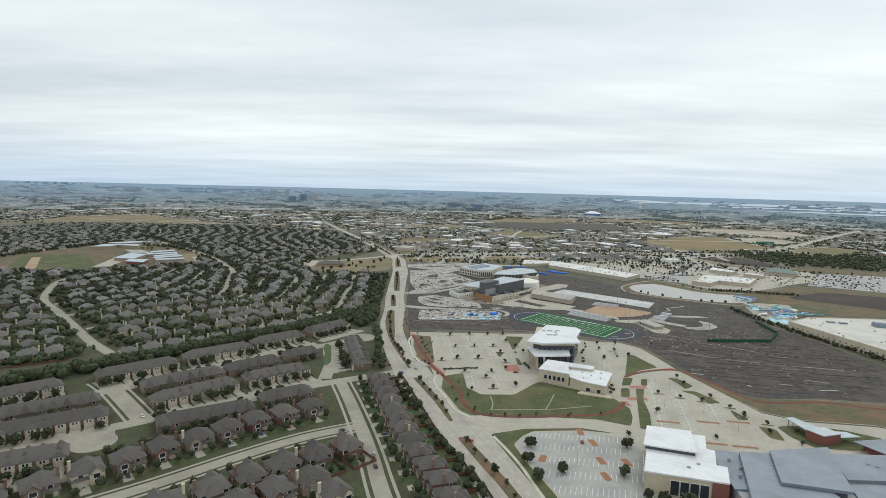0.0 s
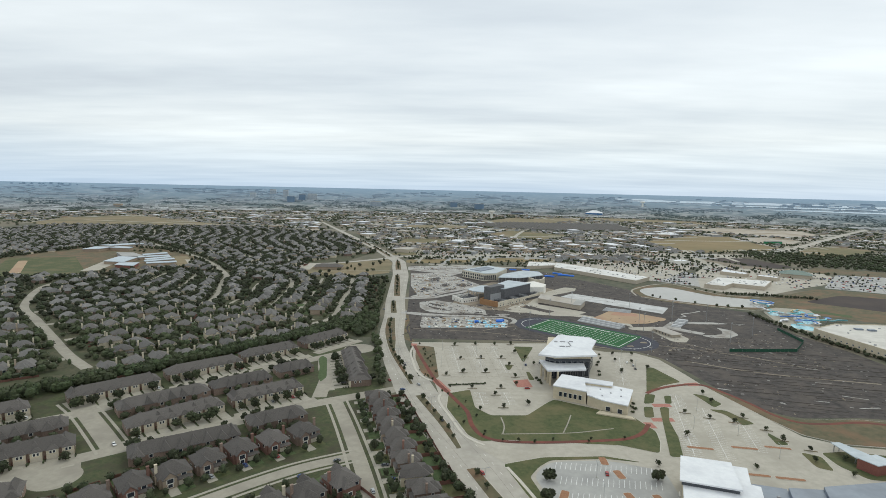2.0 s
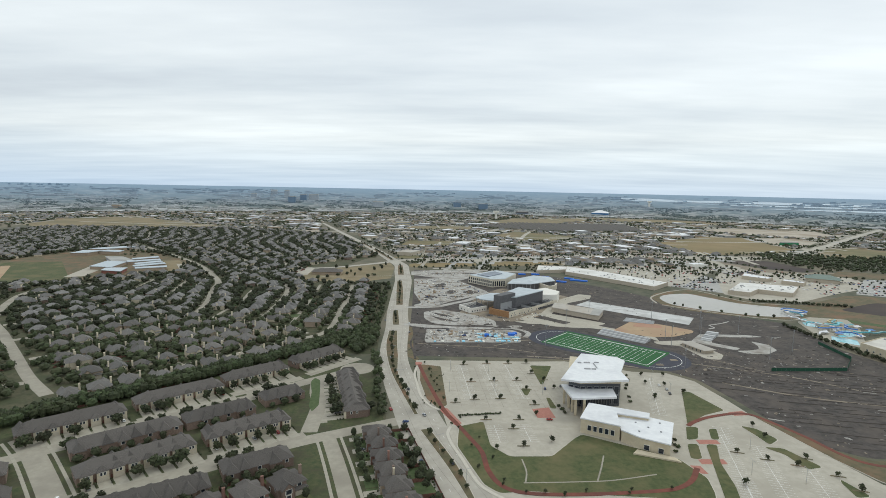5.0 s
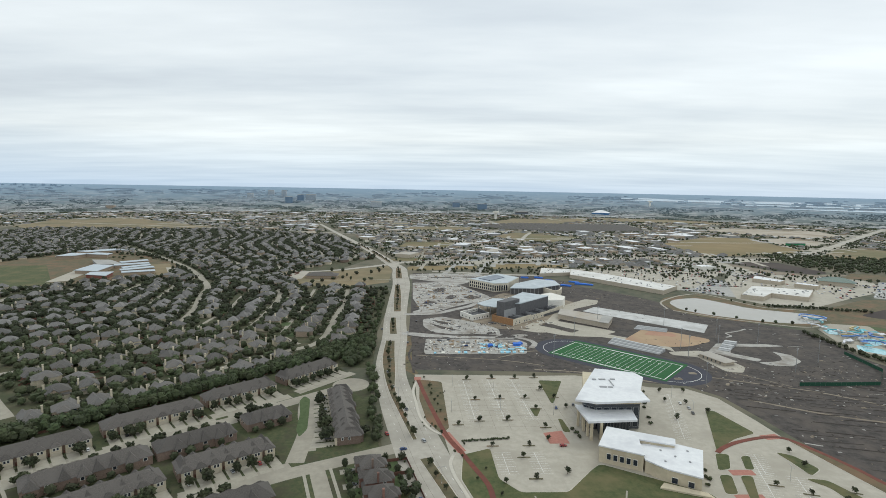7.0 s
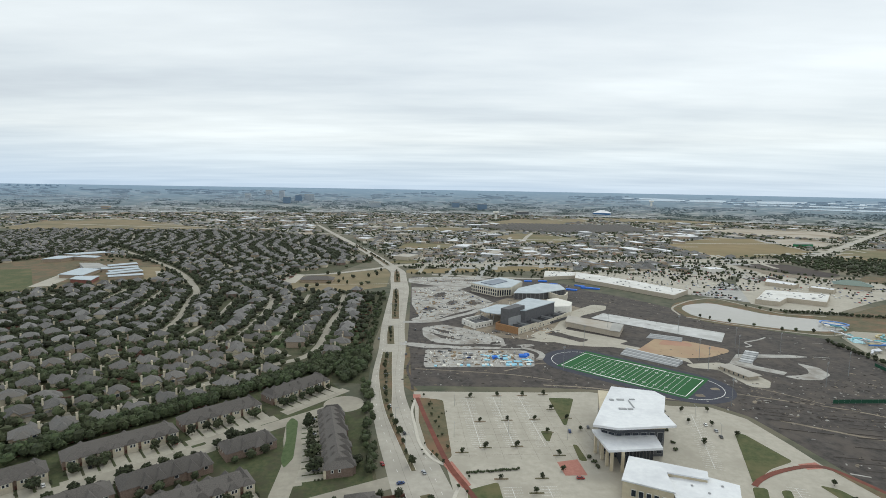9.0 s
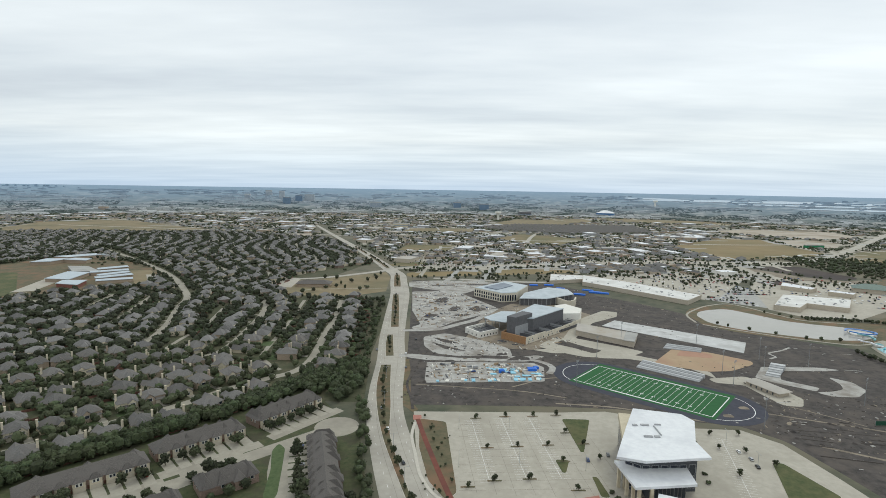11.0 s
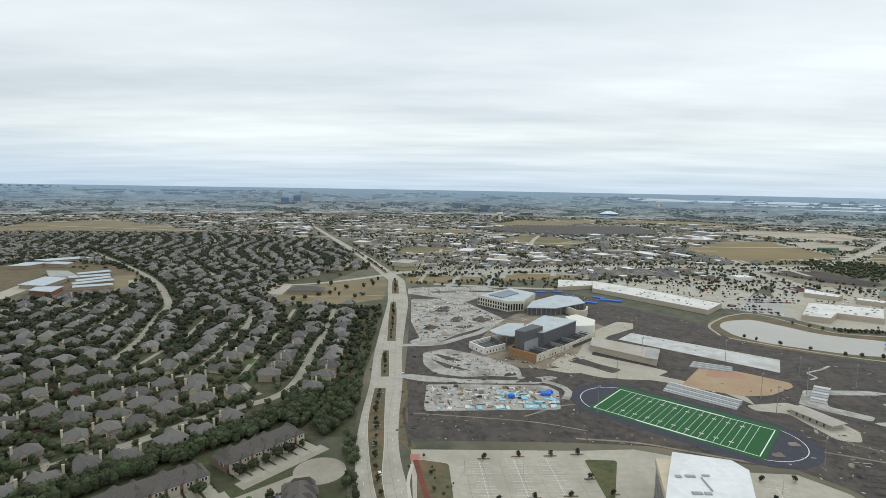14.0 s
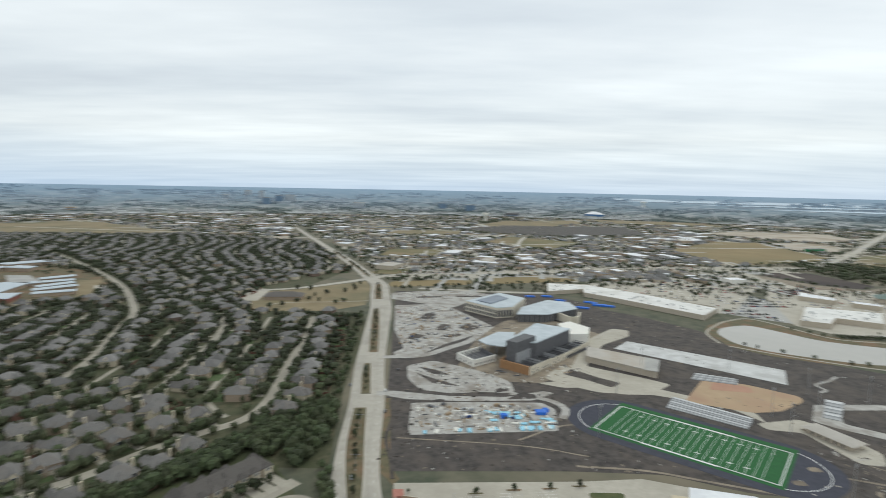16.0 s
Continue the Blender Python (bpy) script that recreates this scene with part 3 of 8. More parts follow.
def wall_windows(parent, p, q, z0, z1, n, width, mat=None, name="window", frame_out=0.10, trim=None):
    """n windows evenly along the wall from p to q (anticlockwise round the building), each a pane in a frame."""
    mat = mat or M_GLASS
    p, q = Vector(p), Vector(q)
    d = (q - p).normalized()
    o = Vector((d.y, -d.x))
    for i in range(n):
        c = p + (q - p) * ((i + 0.5) / n)
        def slab(w, a, b, z_a, z_b):
            e = [c - d * w / 2 - o * 0.3, c + d * w / 2 - o * 0.3, c + d * w / 2 + o * b, c - d * w / 2 + o * b]
            return Mb().prism([tuple(v) for v in e], z_a, z_b)
        w = part(name, slab(width + 0.4, 0, frame_out, z0 - 0.2, z1 + 0.2), trim or M_FRAME, parent)
        part("pane", slab(width, 0, frame_out + 0.05, z0, z1), mat, w, "dark glass")


def inset(pts, k):
    """A polygon shrunk by k metres."""
    pts = ccw(pts)
    out = []
    for i, p in enumerate(pts):
        a, b, c = Vector(pts[i - 1]), Vector(p), Vector(pts[(i + 1) % len(pts)])
        d0, d1 = (b - a).normalized(), (c - b).normalized()
        n0, n1 = Vector((-d0.y, d0.x)), Vector((-d1.y, d1.x))
        s = n0 + n1
        out.append(tuple(b + s * (k / max(0.3, 1 + n0.dot(n1)))))
    return out


def block(name, label, pts, h, wall, roof, parapet=0.7, cat="building", units=0, z0=0.0, group="", seed=1):
    """A flat-roofed building: walls with a parapet, a sunken roof, and plant on it."""
    pts = ccw(pts)
    t = thing(name, label, cat, group=group)
    mb, n, inn = Mb(), len(pts), inset(pts, 0.45)
    v = [(x, y, z0) for x, y in pts] + [(x, y, h + parapet) for x, y in pts] + [(x, y, h + parapet) for x, y in inn] + [(x, y, h - 0.1) for x, y in inn]
    f = []
    for i in range(n):
        j = (i + 1) % n
        f += [(i, j, n + j, n + i), (n + i, n + j, 2 * n + j, 2 * n + i), (2 * n + i, 2 * n + j, 3 * n + j, 3 * n + i)]
    part("wall", mb.add(v, f), wall, t)
    r = part("roof", Mb().prism(inset(pts, 0.4), h - 0.4, h), roof, t)
    rng = random.Random(seed)
    xs, ys = [p[0] for p in pts], [p[1] for p in pts]
    safe = inset(pts, 3.0)
    for _ in range(units * 5):
        x, y = rng.uniform(min(xs), max(xs)), rng.uniform(min(ys), max(ys))
        if units and inside((x, y), safe):
            s = rng.uniform(0.6, 1.5)
            part("roof_unit", Mb().box(x - s, y - s * 0.8, h - 0.02, x + s, y + s * 0.8, h + rng.uniform(0.5, 1.4)), M_LIGHTGREY, t)
            units -= 1
    return t


# ---- campus buildings ----
def build_campus():
    # tall hall: dark glazed base, cream storey, great white slab of a roof over it
    t = thing("campus_hall", "tall dark-glazed campus hall under a broad white slab roof", "building")
    base = [(-2, -117), (33, -124), (37, -132), (27, -158), (25, -168), (-6, -171), (-13, -166)]
    part("wall", Mb().prism(base, 0, 20.4), M_DARKWALL, t, "dark glazed wall")
    part("upper_wall", Mb().prism(inset(base, -0.6), 18.0, 21.6), M_CREAM, t, "cream stone band")
    roof = [(8, -112), (36, -119), (40, -129), (29, -156), (29.5, -174), (-7, -180), (-21, -176), (-5, -140)]
    part("roof", Mb().prism(roof, 21.6, 23.0), M_WHITEROOF, t, "white membrane roof")
    for x, y, a, b in ((7, -137, 2.4, 0.9), (15, -136, 1.8, 0.5), (4, -152, 2.4, 0.9), (12, -144, 0.3, 6.0), (9, -152, 1.6, 0.9), (1, -137.5, 1.4, 0.9)):
        part("roof_unit", Mb().box(x - a, y - b, 22.98, x + a, y + b, 23.6), M_LIGHTGREY, t)
    b = ccw(base)
    for i, p in enumerate(b):
        q = b[(i + 1) % len(b)]
        n = max(2, int((Vector(q) - Vector(p)).length / 4.5))
        wall_windows(t, p, q, 2, 8.5, n, 3.4, trim=M_LIGHTGREY), wall_windows(t, p, q, 9.5, 15.5, n, 3.4, trim=M_LIGHTGREY)
    part("porch_roof", Mb().prism([(-18, -163), (20, -163), (18, -185), (-15, -190)], 12.6, 14.0), M_WHITEROOF, t, "lower white roof slab")
    part("porch_wall", Mb().prism([(-4, -166), (15, -165), (14, -181), (-5, -184)], 0, 12.6), M_DARKWALL, t, "blue-black glass curtain wall")
    wall_windows(t, (-5, -184), (14, -181), 1, 11.5, 9, 1.7, trim=M_CHARCOAL), wall_windows(t, (14, -181), (15, -165), 1, 11.5, 6, 2.2, trim=M_CHARCOAL)
    for x, y in ((-13, -167), (-14, -174), (-13, -181), (-12, -187), (-6, -188), (-16, -166)):
        part("column", Mb().box(x - 0.8, y - 0.8, 0, x + 0.8, y + 0.8, 12.6), M_CREAM, t, "cream stone column")
    # long low cream wing
    t = thing("campus_wing", "long low cream stone wing with a white flat roof", "building")
    b2 = [(12, -207), (34, -205), (48, -213), (34, -245), (18, -236), (9, -226)]
    part("wall", Mb().prism(inset([(-3, -189), (35, -204), (32, -212), (12, -206), (9, -226), (-15, -215)], 0.5), 0, 10.0), M_CREAM, t)
    part("low_wall", Mb().prism(inset(b2, 0.5), 0, 7.6), M_CREAM, t)
    part("roof", Mb().prism([(-3, -189), (35, -204), (32, -212), (12, -206), (9, -226), (-15, -215)], 9.9, 10.7), M_WHITEROOF, t)
    part("low_roof", Mb().prism(b2, 7.5, 8.3), M_WHITEROOF, t)
    wall_windows(t, (-11, -217), (6, -225), 3.2, 6.6, 5, 2.2), wall_windows(t, (18, -236), (33, -244), 1.0, 4.0, 2, 3.0)
    part("terrace", Mb().prism([(16, -238), (36, -247), (38, -252), (12, -243)], 0, 1.2), M_CREAM, t, "low cream terrace wall")
    for x, y in ((22, -215), (28, -222), (34, -228), (20, -228), (38, -215)):
        part("roof_unit", Mb().box(x - 0.5, y - 0.5, 8.28, x + 0.5, y + 0.5, 8.9), M_LIGHTGREY, t)
    # large white-roofed hall at the south
    t = thing("arts_hall", "large cream and glass hall with a white membrane roof", "building")
    body = [(38, -328), (70, -336), (63, -353), (67, -355), (60, -372), (65, -374), (58, -391), (29, -384), (17, -381)]
    part("wall", Mb().prism(inset(body, 0.5), 0, 11.6), M_CREAM, t)
    part("roof", Mb().prism(body, 11.5, 12.3), M_WHITEROOF, t)
    up = [(36, -330), (61, -336), (53, -364), (25, -356)]
    part("clerestory", Mb().prism(inset(up, 1.0), 12.2, 14.4), M_DARKWALL, t, "dark clerestory band")
    part("upper_roof", Mb().prism(up, 14.4, 15.2), M_WHITEROOF, t)
    part("brick_corner", Mb().prism([(50, -389), (58, -391), (63, -378), (56, -376)], 0, 11.7), M_REDBRICK, t, "red brick corner")
    wall_windows(t, (30, -384), (49, -388.7), 1, 9, 4, 4.2), wall_windows(t, (18, -379), (27, -352), 4, 7, 4, 4.5)
    for x, y in ((57, -346), (50, -372), (43, -376)):
        part("roof_unit", Mb().box(x - 0.8, y - 0.6, 12.28, x + 0.8, y + 0.6, 13.0), M_LIGHTGREY, t)
    # blue-grey metal-roofed complex
    t = thing("conference_centre", "wide complex of blue-grey metal roofs at several heights", "building")
    part("wall", Mb().prism([(66, -349), (98, -355), (140, -350), (182, -352), (190, -420), (58, -420), (62, -385)], 0, 9.0), M_LIGHTGREY, t)
    part("roof", Mb().prism([(66, -348), (82, -352), (70, -392), (60, -392)], 9.0, 10.0), M_GREYROOF, t)
    part("hall_roof", Mb().prism([(81, -355), (104, -356), (108, -404), (62, -404), (66, -394)], 9.0, 12.4), M_GREYROOF, t)
    part("great_roof", Mb().prism([(98, -356), (136, -349), (116, -398), (84, -391)], 12.6, 14.2), M_GREYROOF, t, "large tilted blue-grey roof")
    part("great_wall", Mb().prism(inset([(98, -356), (136, -349), (116, -398), (84, -391)], 2.0), 8.0, 12.7), M_DARKWALL, t)
    part("east_roof", Mb().prism([(136, -351), (178, -350), (190, -380), (126, -380)], 9.0, 11.0), M_GREYROOF, t)
    part("south_roof", Mb().prism([(124, -384), (190, -382), (190, -420), (112, -420)], 9.0, 10.0), M_GREYROOF, t)
    for x, y in ((72, -362), (74, -371), (69, -380), (92, -370), (88, -380), (150, -362), (153, -365), (148, -390), (158, -392)):
        part("roof_unit", Mb().box(x - 0.7, y - 0.5, 9.9, x + 0.7, y + 0.5, 12.8 if 80 < x < 100 else 11.6), M_LIGHTGREY, t)
    # small red-brick pavilion on its round lawn
    t = thing("brick_pavilion", "small red-brick pavilion with pale metal canopy roofs", "building")
    part("wall", Mb().prism([(150, -309), (155, -318), (169, -314), (164, -305)], 0, 6.5), M_REDBRICK, t)
    part("roof", Mb().prism([(149.6, -308.5), (155, -318.6), (169.6, -314.2), (164.4, -304.4)], 6.5, 7.0), M_STEELROOF, t)
    part("canopy", Mb().prism([(150, -286), (156, -285), (164, -302), (152, -307)], 4.6, 5.0), M_STEELROOF, t)
    part("side_canopy", Mb().prism([(165, -305), (178, -306), (183, -313), (169, -315)], 4.4, 4.8), M_STEELROOF, t)
    for x, y in ((151, -288), (155, -287), (153, -304), (162, -301), (176, -307), (181, -312), (170, -313.6)):
        part("post", Mb().box(x - 0.2, y - 0.2, 0, x + 0.2, y + 0.2, 4.6 if x < 165 else 4.4), M_METAL, t)
    t = thing("brick_annexe", "low red-brick annexe with a blue-grey roof", "building")
    part("wall", Mb().prism([(178, -322), (196, -318), (202, -332), (182, -336)], 0, 5.0), M_REDBRICK, t)
    part("roof", Mb().prism([(172, -321), (197, -316), (204, -332), (180, -338)], 5.0, 5.5), M_GREYROOF, t)


build_campus()


# ---- school under construction ----
def build_site():
    patch("pavement_site", rounded([(-134, 37), (-133, -16), (-31, -6), (-26, 30), (-34, 42), (-100, 40)], 3), M_NEWCONC, "fresh grey concrete slab used as a pipe yard", "slab", 0.0, 0.12)
    patch("pavement_site", rounded([(-143, 122), (-120, 138), (-86, 118), (-66, 102), (-52, 84), (-52, 60), (-78, 62), (-103, 57), (-128, 64), (-140, 88)], 6), M_NEWCONC, "new looping concrete driveway", "paving", 0.0, 0.11)
    patch("pavement_site", rounded([(-154, 50), (-138, 44), (-100, 42), (-40, 46), (-20, 62), (-28, 66), (-60, 52), (-105, 52), (-140, 58), (-155, 60)], 3), M_NEWCONC, "new concrete site road", "paving", 0.0, 0.10)
    patch("pavement_site", rounded([(-177, 372), (-111, 388), (-52, 272), (-70, 235), (-110, 190), (-131, 156), (-156, 150), (-160, 160), (-150, 175), (-166, 245)], 5), M_NEWCONC, "pale new concrete car park full of building material", "car park", 0.0, 0.11)
    patch("pavement_site", rounded([(-186, 414), (-151, 394), (-97, 364), (-62, 420), (-30, 452), (-67, 484), (-147, 475), (-190, 458)], 5), M_NEWCONC, "pale unfinished concrete lot", "paving", 0.0, 0.105)
    patch("ground_sand", rounded([(-98, 118), (-64, 88), (-30, 82), (20, 120), (48, 190), (66, 214), (72, 240), (56, 262), (30, 300), (-30, 300), (-62, 250), (-80, 190)], 8), M_TANSOIL, "trodden tan soil round the unfinished school", "soil", -0.02, 0.08)
    patch("pavement_site", rounded([(-30, 84), (0, 92), (60, 82), (88, 62), (112, 40), (124, 30), (122, 12), (108, 40), (60, 62), (34, 62), (16, 76), (-10, 74)], 4), M_CONC, "pale concrete path between field and school", "paving", 0.0, 0.115)
    patch("pavement_site", rounded([(10, 128), (30, 90), (62, 66), (84, 86), (68, 100), (24, 130), (60, 200), (100, 236), (108, 262), (90, 268), (44, 214)], 4), M_CONC, "pale concrete service drive", "paving", 0.0, 0.118)
    patch("pavement_site", rounded([(-22, 96), (-8, 82), (17, 65), (44, 63), (57, 82), (47, 106), (24, 122), (6, 134), (-12, 114)], 6), M_CONC, "pale concrete turning drive by the school", "paving", 0.0, 0.124)
    patch("ground_soil", rounded([(-3, 107), (13, 95), (31, 76), (42, 87), (25, 101), (8, 122)], 4), M_SOIL, "dark planting bed", "soil", 0.05, 0.2)
    for pts in ([(-133, 120), (-116, 112), (-103, 99), (-119, 101)], [(-134, 104), (-113, 86), (-95, 73), (-119, 79)], [(-68, 61), (-56, 65), (-57, 73), (-66, 69)], [(-60, 47), (-36, 50), (-36, 59), (-49, 61)], [(-120, 38), (-107, 43), (-111, 46), (-118, 43)], [(-150, 210), (-144, 230), (-130, 225), (-138, 205)], [(-120, 250), (-112, 275), (-100, 268), (-110, 245)],
                [(-92, 258), (-80, 282), (-66, 262), (-80, 246)], [(-140, 300), (-132, 330), (-118, 326), (-128, 296)], [(-112, 225), (-96, 236), (-88, 228), (-104, 215)], [(-150, 425), (-110, 432), (-112, 440), (-152, 434)], [(-90, 436), (-50, 440), (-54, 450), (-92, 446)]):
        patch("ground_soil", rounded(pts, 2.5), M_SOIL, "dark unplanted island of soil in new paving", "soil", 0.05, 0.16)
    tagged(part("pavement_site", ribbon(Mb(), [(-168, 146), (-150, 148), (-128, 154), (-104, 180), (-82, 205), (-64, 245), (-54, 268)], 9, 0.0, 0.125), M_NEWCONC), "new concrete site entrance road", "paving", kind="structure")
    tagged(part("pavement_site", ribbon(Mb(), [(-162, 55), (-150, 56), (-130, 52), (-104, 47)], 9, 0.0, 0.13), M_NEWCONC), "new concrete site entrance road", "paving", kind="structure")
    tagged(part("pavement_site", ribbon(Mb(), [(-56, 60), (-40, 54), (-24, 44), (-18, 30), (-24, 14)], 6, 0.0, 0.128), M_NEWCONC), "new concrete kerbed site lane", "paving", kind="structure")
    # main block, dark tower and pale deck
    PALE = material("pale_cream_block", (0.60, 0.55, 0.44), (0.68, 0.63, 0.52), 0.5, 0.85, c3=(0.54, 0.49, 0.39), big=0.08)
    t = thing("unfinished_school", "unfinished school with orange sheathing, charcoal tower and pale steel roof", "building")
    part("orange_wall", Mb().prism([(-58, 122), (-34, 101), (-33, 102.4), (-57, 123.4)], 0, 7.8), M_ORANGE, t, "orange sheathed front wall")
    part("orange_return", Mb().prism([(-58, 122), (-57, 123.4), (-50, 133), (-51.4, 133.6)], 0, 7.8), M_ORANGE, t, "orange sheathed side wall")
    part("open_floor", Mb().prism([(-57, 124), (-33.5, 103), (42, 186), (30, 206), (-46, 134)], 0.1, 3.2), M_CHARCOAL, t, "dark unroofed floor")
    side0, side1 = Vector((-34, 101)), Vector((42, 187))
    sd = (side1 - side0).normalized()
    so = Vector((-sd.y, sd.x))
    L = (side1 - side0).length
    for k in range(6):
        p, q = side0 + sd * (L * k / 6), side0 + sd * (L * (k + 1) / 6)
        part("side_wall", Mb().prism([tuple(p), tuple(q), tuple(q + so * 0.6), tuple(p + so * 0.6)], 0, (7.6, 7.6, 6.4, 6.4, 7.0, 7.8)[k]), PALE, t, "cream block side wall")
        wall_windows(t, tuple(p + sd * 2), tuple(q - sd * 2), 1.2, 3.0, 2 + k % 2, 1.5, frame_out=0.04)
        if k % 2 == 0:
            wall_windows(t, tuple(p + sd * 4), tuple(q - sd * 4), 4.0, 5.2, 2, 1.1, frame_out=0.04)
    for k in range(1, 14):
        p = side0 + sd * (L * k / 14)
        q = p + so * (19 if k < 10 else 14)
        part("partition", Mb().prism([tuple(p + so), tuple(p + so + sd * 0.35), tuple(q + sd * 0.35), tuple(q)], 0, 6.0 if k % 3 else 7.2), M_LIGHTGREY if k % 3 == 0 else M_CHARCOAL, t, "bare block partition")
    for k in range(22):
        p = side0 + sd * (2 + (L - 4) * k / 21)
        q = p + so * 17
        part("joist", Mb().prism([tuple(p + so * 0.7), tuple(p + so * 0.7 + sd * 0.2), tuple(q + sd * 0.2), tuple(q)], 5.6, 6.0), M_DARKWALL, t, "dark steel joist")
    part("tower", Mb().prism([(-52, 127), (-43, 121), (-22, 145), (-32, 153)], 0, 24.0), M_CHARCOAL, t, "charcoal stage tower")
    part("tower_face", Mb().prism([(-43.4, 120.9), (-42.6, 120.6), (-21.6, 144.7), (-22.2, 145.4)], 0, 14.0), M_LIGHTGREY, t, "light grey panel")
    part("hall", Mb().prism([(-50, 140), (-22, 138), (22, 192), (-10, 212)], 0, 18.6), M_CHARCOAL, t, "charcoal hall wall")
    part("hall_roof", Mb().prism([(-51, 140), (-22.6, 137.4), (22.8, 192), (-10, 213)], 18.6, 19.4), M_STEELROOF, t, "pale steel deck roof")
    part("deck", Mb().prism([(-75, 169), (-67, 155), (-51, 148), (-38, 178), (-34, 202), (-52, 202)], 11.0, 11.8), M_STEELROOF, t, "pale steel porch deck")
    for x, y in ((-73, 168), (-66, 157), (-58, 154), (-60, 184), (-52, 199)):
        part("column", Mb().box(x - 0.4, y - 0.4, 0, x + 0.4, y + 0.4, 11.0), M_METAL, t)
    part("west_wing", Mb().prism([(-97, 143), (-82, 121), (-80.6, 122), (-95.6, 144)], 0, 6.5), M_WHITE, t, "white block wing wall")
    part("west_front", Mb().prism([(-82, 121), (-60, 139), (-60.8, 140.2), (-81.4, 122.8)], 0, 6.5), M_WHITE, t, "white block wing wall")
    part("west_back", Mb().prism([(-97, 143), (-95.8, 142.6), (-73, 164), (-73.6, 165.4)], 0, 6.5), M_WHITE, t, "white block wing wall")
    part("west_return", Mb().prism([(-60, 139), (-61, 139), (-73.2, 163.4), (-72.4, 164.4)], 0, 6.0), M_CHARCOAL, t, "dark inner wall")
    wall_windows(t, (-81, 121.8), (-61, 138.2), 1.4, 3.2, 6, 1.3, frame_out=0.04), wall_windows(t, (-96, 141.6), (-83, 122.4), 1.4, 3.2, 3, 1.3, frame_out=0.04)
    part("wing_floor", Mb().prism([(-95, 143), (-82, 123.4), (-62, 139.6), (-73, 162)], 0.1, 2.6), M_CHARCOAL, t, "dark unroofed floor")
    for k in range(5):
        p, q = Vector((-95, 143)).lerp(Vector((-74, 162)), (k + 0.5) / 5), Vector((-82, 124)).lerp(Vector((-62, 140)), (k + 0.5) / 5)
        part("joist", Mb().prism([tuple(p), tuple(p + Vector((0.25, 0.2))), tuple(q + Vector((0.25, 0.2))), tuple(q)], 4.9, 5.3), M_DARKWALL, t, "dark steel joist")
    part("east_wing", Mb().prism([(22, 196), (44, 200), (52, 226), (36, 252), (20, 240)], 0, 12.0), M_WHITE, t, "white block wing")
    # north block with its tall white window bays
    n = thing("unfinished_classrooms", "white unfinished classroom block with tall openings and pale roof", "building")
    pts = [(-81, 348), (-43, 308), (-21, 316), (3, 374), (-30, 408)]
    part("wall", Mb().prism(pts, 0, 13.0), PALE, n)
    part("roof", Mb().prism(inset(pts, 0.8), 12.9, 13.6), M_STEELROOF, n)
    wall_windows(n, (-81, 348), (-43, 308), 1.5, 5.2, 12, 2.6, frame_out=0.04), wall_windows(n, (-81, 348), (-43, 308), 6.6, 10.6, 12, 2.6, frame_out=0.04), wall_windows(n, (-43, 308), (-21, 316), 1.5, 10, 6, 2.4, frame_out=0.04)
    part("roof_bay", Mb().prism([(-66, 349), (-48, 330), (-22, 366), (-34, 388)], 13.5, 14.6), M_GREYROOF, n, "raised blue-grey roof bay")
    h = thing("unfinished_gym", "unfinished hall with dark steel frame and pale deck roof", "building")
    pts = [(-20, 290), (18, 291), (64, 328), (62, 367), (34, 378), (-8, 330)]
    part("wall", Mb().prism(inset(pts, 2), 0, 9.0), M_CHARCOAL, h, "dark open steel frame")
    part("roof", Mb().prism(pts, 9.6, 10.4), M_STEELROOF, h)
    for p, q in zip(pts, pts[1:] + pts[:1]):
        for k in range(6):
            x, y = Vector(p).lerp(Vector(q), k / 6)
            x, y = x + (20 - x) * 0.02, y + (330 - y) * 0.02
            part("column", Mb().box(x - 0.3, y - 0.3, 0, x + 0.3, y + 0.3, 9.6), M_METAL, h)
    a = thing("arched_wall", "curved white block wall with arched openings", "wall")
    pts = [(30, 316), (38, 300), (46, 284), (56, 290), (63, 312)]
    part("wall", ribbon(Mb(), pts, 2.0, 0, 9.5, 4), PALE, a)
    for p, q in zip(pts, pts[1:]):
        wall_windows(a, p, q, 1.0, 6.5, 2, 2.6) if p[0] < 46 else wall_windows(a, q, p, 1.0, 6.5, 2, 2.6)
    # gym pavilion beside the practice slab
    t = thing("field_house", "low tan block field house with a tan flat roof", "building")
    part("wall", Mb().prism([(27, 142), (36, 172), (92, 132), (78, 100)], 0, 5.6), M_TANWALL, t)
    part("roof", Mb().prism(inset([(27, 142), (36, 172), (92, 132), (78, 100)], -0.6), 5.6, 6.4), M_TANROOF, t)
    part("grey_roof", Mb().prism([(68, 104), (78.4, 99.4), (92.6, 132.2), (82, 140)], 6.35, 6.7), M_GREYLOT, t)
    M_SLAB = material("cured_slab", (0.46, 0.46, 0.45), (0.58, 0.58, 0.57), 0.12, 0.7, c3=(0.38, 0.375, 0.36), big=0.05)
    patch("pavement_site", [(68, 187), (91, 215), (208, 128), (186, 90)], M_SLAB, "long pale practice slab", "slab", 0.0, 0.35)
    patch("ground_infield", rounded([(80, 50), (118, 100), (150, 90), (180, 64), (176, 54), (146, 34), (122, 30)], 6), M_CLAY, "orange-tan ball diamond", "infield", 0.0, 0.12)
    patch("ground_infield", rounded([(112, 76), (124, 94), (150, 84), (146, 70)], 5), material("red_clay", (0.37, 0.21, 0.145), (0.42, 0.25, 0.17), 0.1, 0.95), "redder clay infield", "infield", 0.1, 0.16)
    # bleachers
    M_ALU = material("weathered_aluminium", (0.42, 0.425, 0.43), (0.50, 0.505, 0.51), 0.5, 0.5)
